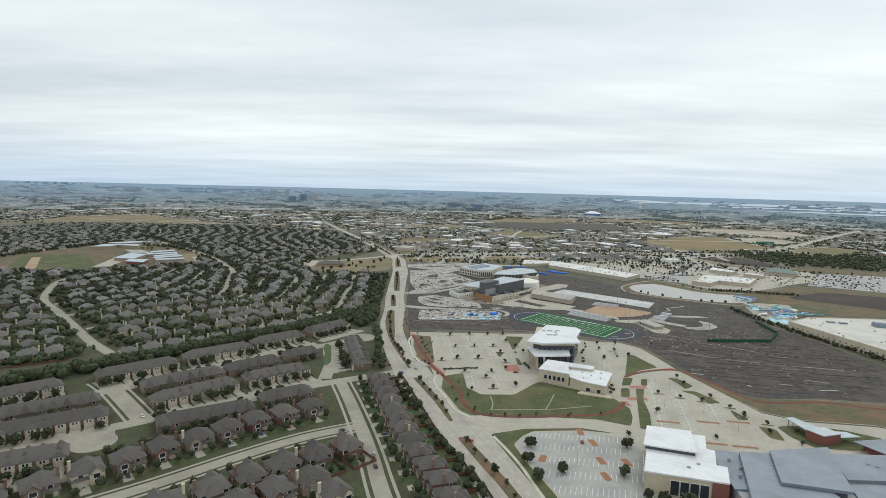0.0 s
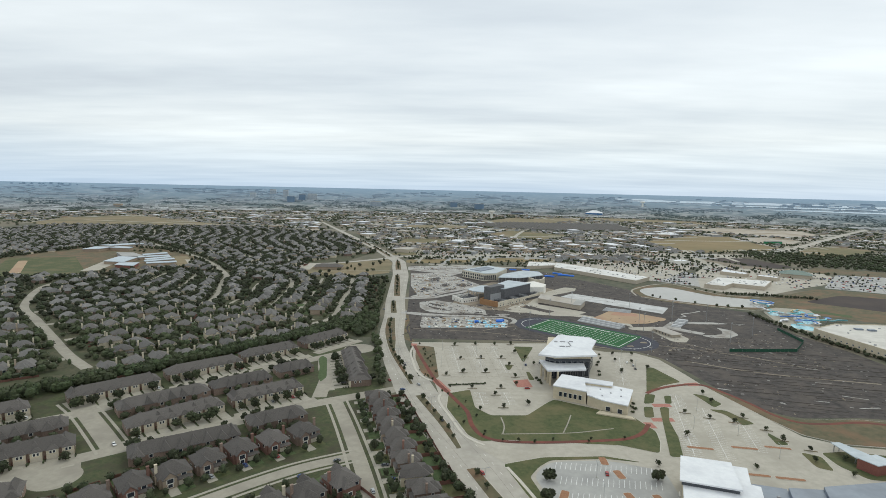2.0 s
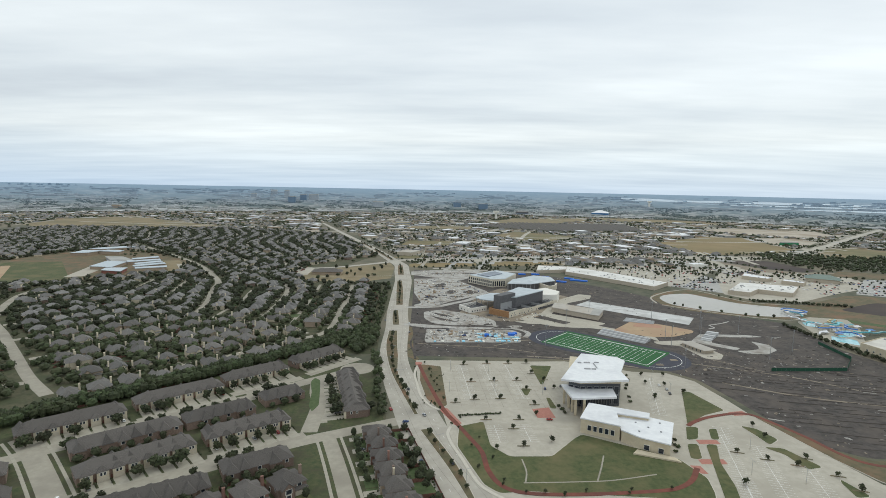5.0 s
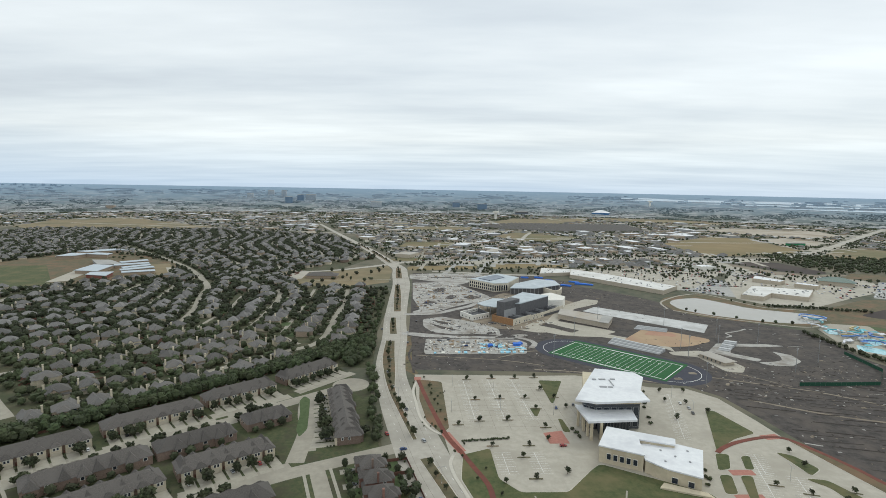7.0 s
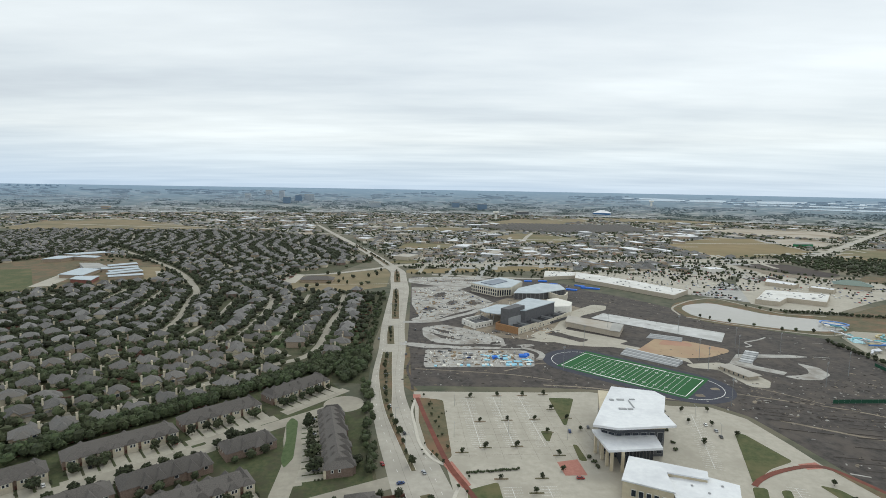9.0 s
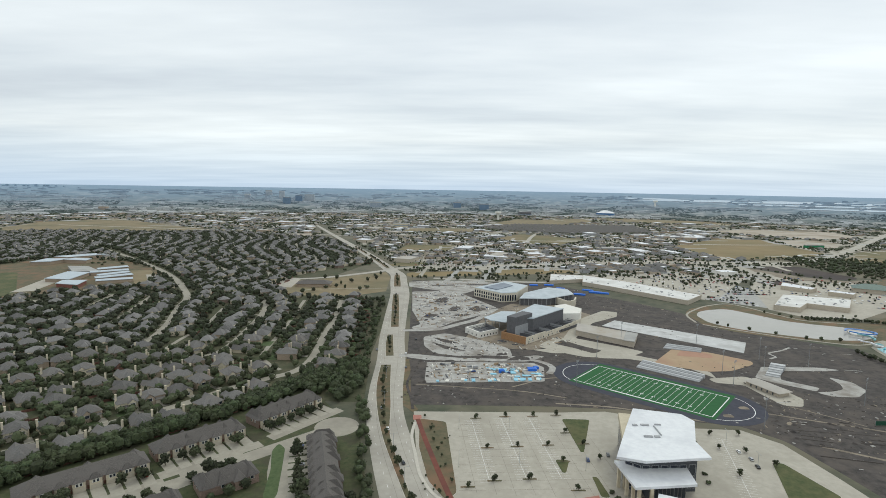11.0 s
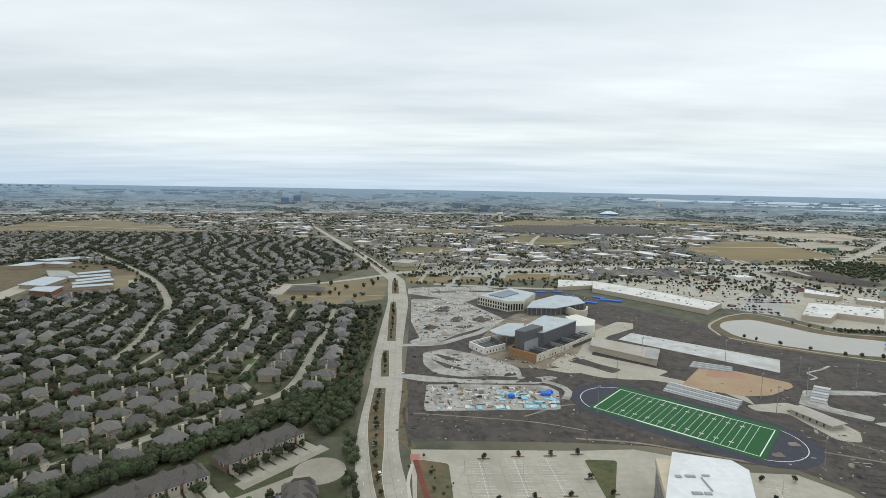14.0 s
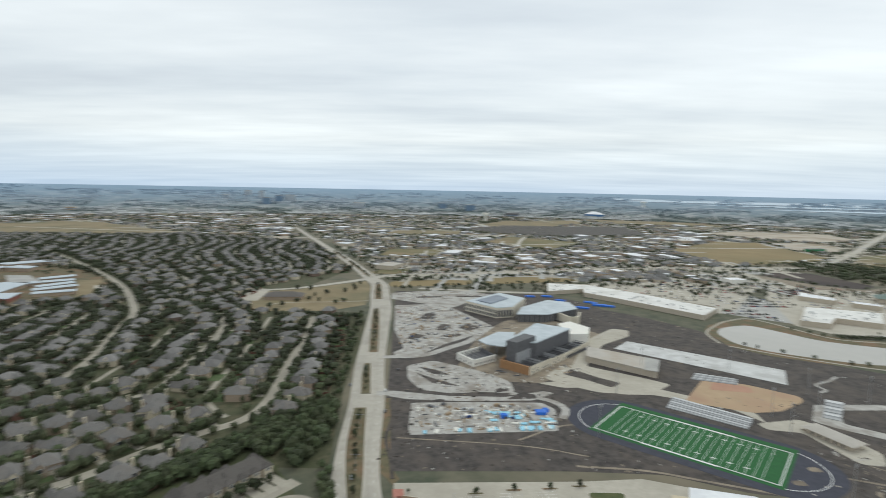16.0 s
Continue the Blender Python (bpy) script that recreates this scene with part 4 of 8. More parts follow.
    tagged(part("pavement_site", ribbon(Mb(), [(203, 74), (212, 80), (212, 92), (230, 102), (246, 114)], 2.4, 0.0, 0.10, 3), M_NEWCONC), "pale winding strip of spilt concrete", "paving", kind="structure")
    for pts, hh, lab in (([(60, 37), (71, 51), (112, 13), (102, 2)], 3.4, "long aluminium bleachers beside the track"), ([(170, 24), (190, 50), (200, 44), (179, 18)], 4.0, "white covered stand by the far diamond"),
                         ([(108, 100), (116, 110), (146, 96), (142, 88)], 2.4, "small stand behind the diamond")):
        s = thing("bleachers", lab, "bleachers")
        p0, p1, p2, p3 = (Vector(p) for p in pts)
        for k in range(6):
            q = [p0.lerp(p1, k / 6), p3.lerp(p2, k / 6), p3.lerp(p2, (k + 1) / 6), p0.lerp(p1, (k + 1) / 6)]
            part("tier", Mb().prism([tuple(v) for v in q], 0, 0.6 + hh * k / 6), M_ALU if k % 2 else M_LIGHTGREY, s)
    r = thing("rest_house", "tan gabled rest house by the track", "building", pose(152, -11, 0, 0, 0, -68))
    part("wall", Mb().box(-15, -6, 0, 15, 6, 3.4), M_TANWALL, r)
    part("roof", Mb().hip(-17, -8, 17, 8, 3.4, 2.6), M_TANROOF, r)
    for k in range(-2, 3):
        part("door", Mb().box(k * 5 - 0.6, -6.08, 0, k * 5 + 0.6, -5.9, 2.2), M_DARKWALL, r)
    patch("pavement_site", rounded([(114, 12), (150, 20), (162, 2), (170, -30), (160, -46), (146, -44), (141, -20), (138, -2), (116, 2)], 4), M_CONC, "pale concrete apron", "paving", 0.0, 0.12)
    patch("pavement_site", rounded([(158, 18), (180, 48), (234, 50), (250, 44), (234, 40), (192, 38), (178, 14), (200, -4), (192, -12), (168, 6)], 3), M_NEWCONC, "pale concrete walks by the diamond", "paving", 0.0, 0.125)
    patch("ground_infield", rounded([(225, 24), (238, 12), (236, -8), (218, -23), (198, -23), (190, -14), (204, -12), (218, -6), (224, 6)], 4), M_NEWCONC, "pale curved practice diamond edge", "infield", 0.0, 0.11)
    f = thing("windscreen_fence", "dark green windscreen along a chain-link fence", "fence")
    pts = [(191, -76), (228, -73), (264, -69), (293, -34), (296, 20)]
    for p, q in zip(pts, pts[1:]):
        d = (Vector(q) - Vector(p)).normalized()
        o = Vector((-d.y, d.x)) * 0.06
        part("panel", Mb().prism([tuple(Vector(p) + o), tuple(Vector(q) + o), tuple(Vector(q) - o), tuple(Vector(p) - o)], 0.2, 3.4), M_GREENNET, f)
        for k in range(8):
            x, y = Vector(p).lerp(Vector(q), k / 8)
            part("post", Mb().cyl(x, y, 0, 3.6, 0.07, n=6), M_METAL, f)
    # low ridges of turned soil in the open field
    rng = random.Random(5)
    mb = Mb()
    for row in range(26):
        y0 = -228 + row * 7.5 + rng.uniform(-1.5, 1.5)
        x = rng.uniform(120, 150)
        while x < 315:
            n = rng.uniform(14, 42)
            a = math.radians(rng.uniform(-14, -6))
            p, q = (x, y0 - (x - 120) * 0.10), (x + n * math.cos(a), y0 - (x - 120) * 0.10 + n * math.sin(a))
            if inside(p, DIRT) and inside(q, DIRT) and p[1] < -75 and rng.random() < 0.8:
                d = Vector((q[0] - p[0], q[1] - p[1])).normalized()
                o = Vector((-d.y, d.x)) * rng.uniform(0.4, 0.9)
                z = rng.uniform(0.2, 0.5)
                mb.add([(p[0] + o.x, p[1] + o.y, 0.03), (p[0] - o.x, p[1] - o.y, 0.03), (q[0] - o.x, q[1] - o.y, 0.03), (q[0] + o.x, q[1] + o.y, 0.03), (p[0], p[1], z), (q[0], q[1], z)],
                       [(1, 2, 5, 4), (3, 0, 4, 5), (0, 1, 4), (2, 3, 5)])
            x += n + rng.uniform(3, 16)
    tagged(part("soil_ridges", mb, M_FURROW), "long dark ridges of turned soil", "soil", kind="stuff")


build_site()

# ---- pond, stores, warehouse ----
POND = [(208, 214), (209, 254), (222, 276), (240, 288), (270, 298), (292, 266), (312, 232), (340, 218), (372, 206), (385, 185), (370, 160), (340, 146), (300, 150), (262, 168), (230, 186)]
patch("grass", rounded([(196, 205), (198, 262), (216, 292), (250, 318), (296, 330), (330, 262), (352, 238), (410, 230), (500, 225), (560, 120), (470, 60), (400, 110), (380, 140), (330, 128), (262, 150), (220, 172)], 10), M_VERGE, "olive grass banks round a pond", "grass", -0.02, 0.08)
patch("water", rounded(POND, 14, 6), M_WATER, "still murky beige pond", "water", 0.0, 0.13)
tagged(part("trail", ribbon(Mb(), [(192, 215), (198, 256), (226, 292), (256, 318), (294, 328), (328, 254), (345, 236), (390, 226)], 3, 0.0, 0.14), M_WALKWAY), "pale footpath round the pond", "trail", kind="structure")
tagged(part("trail", ribbon(Mb(), [(196, 205), (240, 172), (290, 142), (330, 130), (372, 150)], 3, 0.0, 0.14), M_WALKWAY), "pale footpath round the pond", "trail", kind="structure")

# ---- trees ----
def crown_mesh(name, mat, n, rx, rz, clump, seed):
    """A crown of many small irregular leaf clumps with gaps and an uneven outline, centred rz above its base."""
    rng = random.Random(seed)
    mb = Mb()
    lobes = [(rng.uniform(-0.45, 0.45) * rx, rng.uniform(-0.45, 0.45) * rx, rng.uniform(-0.35, 0.4) * rz, rng.uniform(0.5, 0.72)) for _ in range(5)]
    for i in range(n):
        lx, ly, lz, k = lobes[i % 5]
        u, v = rng.uniform(-1, 1), rng.uniform(0, 2 * math.pi)
        s = math.sqrt(1 - u * u)
        r = rng.uniform(0.4, 1.06)
        c = Vector((lx + rx * k * r * s * math.cos(v), ly + rx * k * r * s * math.sin(v), rz + lz + rz * k * r * u))
        m = Matrix.Translation(c) @ Euler((rng.uniform(0, 6), rng.uniform(0, 6), rng.uniform(0, 6))).to_matrix().to_4x4()
        a, b, d = (clump * rng.uniform(0.6, 1.35) for _ in range(3))
        mb.add([(a, 0, 0), (-a, 0.2 * a, 0), (0, b, 0.1), (0, -b, 0), (0, 0, d), (0.2, 0, -d)],
               [(0, 2, 4), (2, 1, 4), (1, 3, 4), (3, 0, 4), (2, 0, 5), (1, 2, 5), (3, 1, 5), (0, 3, 5)], m)
    return mb.mesh(name, mat)


def trunk_mesh(name, h, r, seed):
    """A tapered trunk that parts into limbs."""
    rng = random.Random(seed)
    mb = Mb().cyl(0, 0, -0.1, h, r, r * 0.65, 7)
    for k in range(4):
        a = k * 1.6 + rng.uniform(-0.4, 0.4)
        m = Matrix.Translation((0, 0, h * 0.92)) @ Matrix.Rotation(a, 4, "Z") @ Matrix.Rotation(radians(rng.uniform(28, 50)), 4, "Y")
        mb.cyl(0, 0, 0, h * 1.1, r * 0.5, r * 0.15, 5, m)
    return mb.mesh(name, M_BARK)


KINDS = []
for k, (rx, rz, n, th) in enumerate(((3.4, 2.9, 110, 1.5), (2.6, 2.7, 95, 1.4), (4.3, 3.4, 130, 1.7), (1.8, 1.9, 90, 1.3), (3.0, 3.6, 110, 1.4))):
    KINDS.append((trunk_mesh("tree", th, 0.12 + rx * 0.03, k), crown_mesh("crown", M_LEAF, n, rx, rz, rx * 0.25, 50 + k), th))
TREE_LABEL = "broad dark green shade tree with an uneven crown"


def tree(x, y, kind, size=1.0, z=0.0, label=TREE_LABEL, group="trees of the suburb", rng=random.Random(77)):
    trunk, crown, th = KINDS[kind]
    t = tagged(new("tree", trunk), label, "tree", group)
    t.matrix_basis = pose(x, y, z, 0, 0, rng.uniform(0, 360)) @ Matrix.Scale(size, 4)
    c = new("crown", crown)
    c.parent = t
    c.location = (0, 0, th * 0.55)
    return t


def wood(name, spots, mat, label, clumps, seed):
    """Many trees too dense to count, as one mesh: each a lumpy crown with small leaf tufts round it; spots are x, y, crown radius, height."""
    rng = random.Random(seed)
    v, f = [], []
    tuft = ((0, 1, 3), (1, 2, 3), (2, 0, 3), (0, 2, 1))
    n = 5 if clumps < 6 else 6 if clumps < 20 else 8
    rings = ((-0.75, 0.62), (0.35, 0.9)) if clumps < 6 else ((-0.8, 0.55), (-0.1, 0.97), (0.6, 0.72))
    for x, y, r, h in spots:
        g = ground_z(x, y)
        b, mid, half = len(v), g + h * 0.56, h * 0.44
        turn = rng.uniform(0, 6)
        lx, ly = rng.uniform(-0.15, 0.15) * r, rng.uniform(-0.15, 0.15) * r
        for u, s in rings:
            for i in range(n):
                t, k = turn + 6.2832 * i / n, r * s * rng.uniform(0.68, 1.12)
                v.append((x + k * math.cos(t) + lx * u, y + k * math.sin(t) + ly * u, mid + half * (u + rng.uniform(-0.16, 0.16))))
        v.append((x + lx, y + ly, mid + half * rng.uniform(0.85, 1.1)))
        for j in range(len(rings) - 1):
            for i in range(n):
                p, q = b + j * n + i, b + j * n + (i + 1) % n
                f += [(p, q, q + n), (p, q + n, p + n)]
        top = b + n * len(rings)
        f += [(top - n + i, top - n + (i + 1) % n, top) for i in range(n)]
        for i in range(clumps if clumps > 3 else 0):
            u, w = rng.uniform(-0.6, 1), rng.uniform(0, 6.283)
            s, k = math.sqrt(1 - u * u), rng.uniform(0.82, 1.08)
            cx, cy, cz = x + r * k * s * math.cos(w), y + r * k * s * math.sin(w), mid + half * u * k
            q = r * rng.uniform(0.13, 0.3) * (1.3 if clumps < 12 else 1.0)
            m = len(v)
            for _ in range(4):
                v.append((cx + rng.uniform(-q, q), cy + rng.uniform(-q, q), max(g, cz + rng.uniform(-q, q))))
            f += [(c + m, d + m, e + m) for c, d, e in tuft]
    me = bpy.data.meshes.new(name)
    me.from_pydata(v, [], f)
    me.materials.append(mat)
    return tagged(new(name, me), label, "trees", kind="stuff")


# ---- cars ----
CAR_PAINT = {c: material("car_paint_" + c, v, tuple(k * 1.1 for k in v), 2.0, 0.3) for c, v in
             (("white", (0.72, 0.72, 0.70)), ("silver", (0.38, 0.39, 0.40)), ("black", (0.02, 0.02, 0.022)), ("red", (0.30, 0.03, 0.025)), ("blue", (0.03, 0.06, 0.17)), ("grey", (0.11, 0.115, 0.12)))}
M_TYRE = material("tyre_rubber", (0.015, 0.015, 0.015), (0.03, 0.03, 0.03), 2.0, 0.9)


def car_meshes():
    body = Mb()
    prof = [(-2.25, 0.35), (2.2, 0.35), (2.3, 0.6), (2.15, 0.85), (1.1, 1.0), (-1.9, 1.02), (-2.3, 0.9)]
    n = len(prof)
    body.add([(x, -0.9, z) for x, z in prof] + [(x, 0.9, z) for x, z in prof], [tuple(range(n)), tuple(range(2 * n - 1, n - 1, -1))] + [(i, n + i, n + (i + 1) % n, (i + 1) % n) for i in range(n)])
    cab = Mb().add([(1.1, -0.82, 0.98), (-1.95, -0.82, 1.0), (-1.95, 0.82, 1.0), (1.1, 0.82, 0.98), (0.3, -0.66, 1.46), (-1.5, -0.66, 1.46), (-1.5, 0.66, 1.46), (0.3, 0.66, 1.46)],
                   [(0, 1, 5, 4), (1, 2, 6, 5), (2, 3, 7, 6), (3, 0, 4, 7), (4, 5, 6, 7)])
    top = Mb().box(-1.5, -0.68, 1.45, 0.3, 0.68, 1.52)
    wheel = Mb().cyl(0, 0, -0.1, 0.1, 0.33, n=12, m=Matrix.Rotation(math.pi / 2, 4, "X"))
    return body, cab, top, wheel


CAR_PARTS = {}


def car(x, y, a, paint, z=0.13, group="cars"):
    if not CAR_PARTS:
        b, c, t, w = car_meshes()
        CAR_PARTS.update(body={p: b.mesh("body", m) for p, m in CAR_PAINT.items()}, glass=c.mesh("cabin_glass", M_GLASS), top={p: t.mesh("cabin_roof", m) for p, m in CAR_PAINT.items()}, wheel=w.mesh("wheel", M_TYRE))
    t = thing("car", f"{paint} passenger car on the paving", "car", pose(x, y, z, 0, 0, a), group)
    for name, me, loc in [("body", CAR_PARTS["body"][paint], (0, 0, 0)), ("cabin_glass", CAR_PARTS["glass"], (0, 0, 0)), ("cabin_roof", CAR_PARTS["top"][paint], (0, 0, 0))] + [("wheel", CAR_PARTS["wheel"], (sx, sy, 0.33)) for sx in (-1.4, 1.4) for sy in (-0.82, 0.82)]:
        o = new(name, me)
        o.parent, o.location = t, loc
    return t


# ---- houses ----
def window_mb(w, h, d=0.08):
    return Mb().box(-w / 2, -d, 0, w / 2, 0.1, h)


M_WIN = {k: (window_mb(w + 0.6, h + 0.45).mesh("window", M_FRAME), Mb().box(-w / 2, -0.13, 0.15, w / 2, 0, h + 0.15).mesh("pane", M_GLASS)) for k, (w, h) in
         {"s": (1.0, 1.5), "m": (1.7, 1.6), "l": (2.4, 1.9)}.items()}
M_GARAGE = material("garage_door_paint", (0.50, 0.45, 0.36), (0.56, 0.51, 0.41), 1.0, 0.8)
DOOR_ME = Mb().box(-0.55, -0.1, 0, 0.55, 0.1, 2.1).mesh("door", material("door_timber", (0.10, 0.045, 0.03), (0.14, 0.065, 0.045), 1.0, 0.6))
GARAGE_ME = Mb().box(-2.45, -0.1, 0, 2.45, 0.1, 2.2).mesh("garage_door", M_GARAGE)


def put(parent, name, me, x, y, z, turn=0):
    o = new(name, me)
    o.parent = parent
    o.matrix_basis = pose(x, y, z, 0, 0, turn)
    return o


def window(parent, size, x, y, z, turn=0):
    w = put(parent, "window", M_WIN[size][0], x, y, z, turn)
    put(w, "pane", M_WIN[size][1], 0, 0, 0)


def house_plain(wall, w, d, h, rise, seed, tiles=None):
    """Walls, roof and chimney meshes of a suburban house: a hipped main body, a gabled front wing and a lower garage."""
    rng = random.Random(seed)
    g = rng.choice((-1, 1))
    wa, ro = Mb(), Mb()
    wa.box(-w / 2, 0, 0, w / 2, d, h)
    ro.hip(-w / 2 - 0.5, -0.5, w / 2 + 0.5, d + 0.5, h, rise)
    wx, ww, wp = g * w * 0.22, w * 0.42, 2.2
    wa.box(wx - ww / 2, -wp, 0, wx + ww / 2, 0.3, h - 0.1)
    k = ww / 2 + 0.4
    gz = min(rise - 0.3, k * 0.95)
    ro.add([(wx - k, -wp - 0.4, h - 0.1), (wx + k, -wp - 0.4, h - 0.1), (wx + k, d * 0.45, h - 0.1), (wx - k, d * 0.45, h - 0.1), (wx, -wp - 0.4, h + gz), (wx, d * 0.45, h + gz)],
           [(1, 2, 5, 4), (3, 0, 4, 5), (2, 3, 5), (3, 2, 1, 0)])
    wa.add([(wx - ww / 2, -wp, h - 0.12), (wx + ww / 2, -wp, h - 0.12), (wx, -wp, h + gz - 0.4), (wx - ww / 2, -wp + 0.3, h - 0.12), (wx + ww / 2, -wp + 0.3, h - 0.12), (wx, -wp + 0.3, h + gz - 0.4)], [(0, 1, 2), (5, 4, 3), (0, 2, 5, 3), (1, 4, 5, 2)])
    gx = -g * (w * 0.24)
    wa.box(gx - 3.2, -1.2, 0, gx + 3.2, 0.2, 2.9)
    ro.hip(gx - 3.6, -1.7, gx + 3.6, 1.6, 2.9, 1.1)
    ro.hip(-w * 0.2, d * 0.55, w * 0.34, d + 2.6, h - 0.25, rise * 0.72)
    wa.box(-w * 0.2 + 0.4, d - 0.1, 0, w * 0.34 - 0.4, d + 2.1, h - 0.3)
    cx = rng.choice((-1, 1)) * (w / 2 - 0.1)
    ch = Mb().box(cx - 0.55, d * 0.45, 0, cx + 0.55, d * 0.45 + 0.9, h + rise + 0.5)
    ch.box(cx - 0.65, d * 0.45 - 0.1, h + rise + 0.5, cx + 0.65, d * 0.45 + 1.0, h + rise + 0.75)
    return wa.mesh("wall", wall), ro.mesh("roof", tiles or M_SHINGLE), ch.mesh("chimney", M_STUCCO if rng.random() < 0.6 else wall), g


M_BRICK_TAN = material("tan_brick", (0.33, 0.26, 0.19), (0.40, 0.32, 0.245), 1.2, 0.9, vary=0.15)
M_BRICK_RED = material("red_house_brick", (0.185, 0.10, 0.075), (0.24, 0.135, 0.105), 1.2, 0.9, vary=0.2)
HOUSES, SUBURB = [], []
for k, (w, d, h, rise, mat, lab) in enumerate(((12.5, 11.5, 5.4, 4.2, M_BRICK, "brown"), (11.5, 12.5, 5.4, 4.4, M_BRICK_RED, "red"), (13.0, 11.0, 5.2, 4.1, M_BRICK_TAN, "tan"), (14.0, 12.5, 3.0, 4.4, M_STUCCO, "pale"), (12.0, 12.5, 5.4, 4.5, M_STUCCO, "pale"), (13.5, 13.0, 3.0, 4.3, M_BRICK_TAN, "tan"))):
    HOUSES.append((*house_plain(mat, w, d, h, rise, 20 + k), w, d, h, lab))
    wall, tone = ((M_STUCCO, "pale"), (M_BRICK_TAN, "tan"), (M_BRICK_TAN, "tan"), (M_STUCCO, "pale"), (M_STUCCO, "pale"), (M_BRICK_RED, "red"))[k]
    SUBURB.append((*house_plain(wall, w, d, h, rise, 20 + k, M_SLATE), w, d, h, tone))


def house(x, y, a, k, rich=2, group="houses of the suburb", size=1.0, kinds=HOUSES):
    """A brick house whose front faces local -y. rich: how many of its openings are built."""
    wa, ro, ch, g, w, d, h, lab = kinds[k]
    t = thing("house", f"{lab} brick house with a grey-brown shingle hip roof", "house", pose(x, y, 0, 0, 0, a) @ Matrix.Diagonal((size, size, 1 + (size - 1) * 0.5, 1)), group)
    put(t, "wall", wa, 0, 0, 0), put(t, "roof", ro, 0, 0, 0), put(t, "chimney", ch, 0, 0, 0)
    if rich >= 1:
        wx, gx = g * w * 0.22, -g * w * 0.24
        put(t, "garage_door", GARAGE_ME, gx, -1.24, 0.05)
        window(t, "l" if h > 4 else "m", wx, -2.22, h - 2.4), window(t, "m", w * 0.07, d + 2.12, 0.8, 180)
        window(t, "m", -w * 0.33, d + 0.02, h - 2.2, 180)
    if rich >= 2:
        window(t, "m", wx, -2.22, 0.7), put(t, "door", DOOR_ME, wx - g * (w * 0.21 + 1.0), -0.02, 0.05)
        window(t, "s", w / 2 + 0.02, d * 0.25, 0.9, 90), window(t, "s", -w / 2 - 0.02, d * 0.7, 0.9, -90)
        if h > 4:
            window(t, "s", w / 2 + 0.02, d * 0.75, h - 2.1, 90), window(t, "s", -w / 2 - 0.02, d * 0.25, h - 2.1, -90), window(t, "m", gx, -0.02, h - 2.0), window(t, "m", w * 0.38, d + 0.02, h - 2.1, 180)
    return t


UNIT, DEEP = 7.6, 15.5
LANES = []


def townhouse(p, q, reverse=False, back=None):
    """A row of attached two-storey homes from p to q, the body on the left of that way. Front: garage, bay and paired windows for each home."""
    p, q = Vector(p), Vector(q)
    n = max(2, round((q - p).length / UNIT))
    d = (q - p).normalized()
    left = Vector((-d.y, d.x))
    a = math.degrees(math.atan2(d.y, d.x))
    o = p
    if reverse:
        o, a = q + left * DEEP, a + 180
    L = n * UNIT
    t = thing("townhouse_row", "row of tan and brown two-storey townhouses with grey shingle roofs", "townhouse", pose(o.x, o.y, 0, 0, 0, a), "townhouse rows")
    wa, ro = Mb(), Mb()
    wa.box(0, 0.6, 0, L, DEEP, 5.4)
    ro.hip(-0.5, 0.0, L + 0.5, DEEP + 0.5, 5.4, 5.2)
    gables = []
    rng = random.Random(int(o.x * 7 + o.y))
    for i in range(n):
        x = i * UNIT
        if i % 3 == 1:
            gables.append(Mb().hip(x - 0.8, 3.0, x + UNIT - 1.2, DEEP + 2.2, 5.2, 4.2))
            wa.box(x - 0.3, DEEP - 0.2, 0, x + UNIT - 1.7, DEEP + 1.7, 5.35)
        elif rng.random() < 0.7:
            gables.append(Mb().hip(x + 0.5, 2.0, x + UNIT - 0.7, DEEP + 1.0, 5.3, 4.6))
    part("wall", wa, M_BRICK, t)
    roof = part("roof", ro, M_SHINGLE, t)
    for g in gables:
        part("roof_hip", g, M_SHINGLE, roof)
    for i in range(n):
        x = i * UNIT + UNIT / 2
        bay = put(t, "bay", TOWN["bay"], x + 0.6, 0, 0)
        put(bay, "bay_roof", TOWN["bay_roof"], 0, 0, 0)
        put(bay, "garage_door", GARAGE_ME, 0, -0.72, 0.05)
        window(t, "s", x + 0.6 - 0.85, -0.72, 3.3), window(t, "s", x + 0.6 + 0.85, -0.72, 3.3)
        put(t, "door", DOOR_ME, x - 2.75, 0.55, 0.05)
        if i % 2 == 0:
            window(t, "m", x, DEEP + 0.02 + (1.7 if i % 3 == 1 else 0), 3.2, 180)
    for k in range(2):
        window(t, "s", L + 0.02, 4 + 4 * k, 3.2, 90), window(t, "s", -0.02, 4 + 4 * k, 3.2, -90)
    LANES.append(t)
    lane = tagged(part("street", Mb().box(-3, -21.5, -0.02, L + 3, -12.5, 0.04 + 0.0004 * len(LANES)), M_STREET), "pale concrete lane in front of townhouses", "street", kind="structure")
    lane.matrix_basis = t.matrix_basis.copy()
    # driveways with planting strips between
    dr = Mb()
    for i in range(n):
        x = i * UNIT + UNIT / 2 + 0.6
        dr.box(x - 3.1, -16.5, -0.02, x + 3.1, -0.5, 0.048)
    ob = tagged(part("driveway", dr, M_WALKWAY), "pale concrete driveways in front of garages", "driveway", kind="structure")
    ob.matrix_basis = t.matrix_basis.copy()
    return t, n


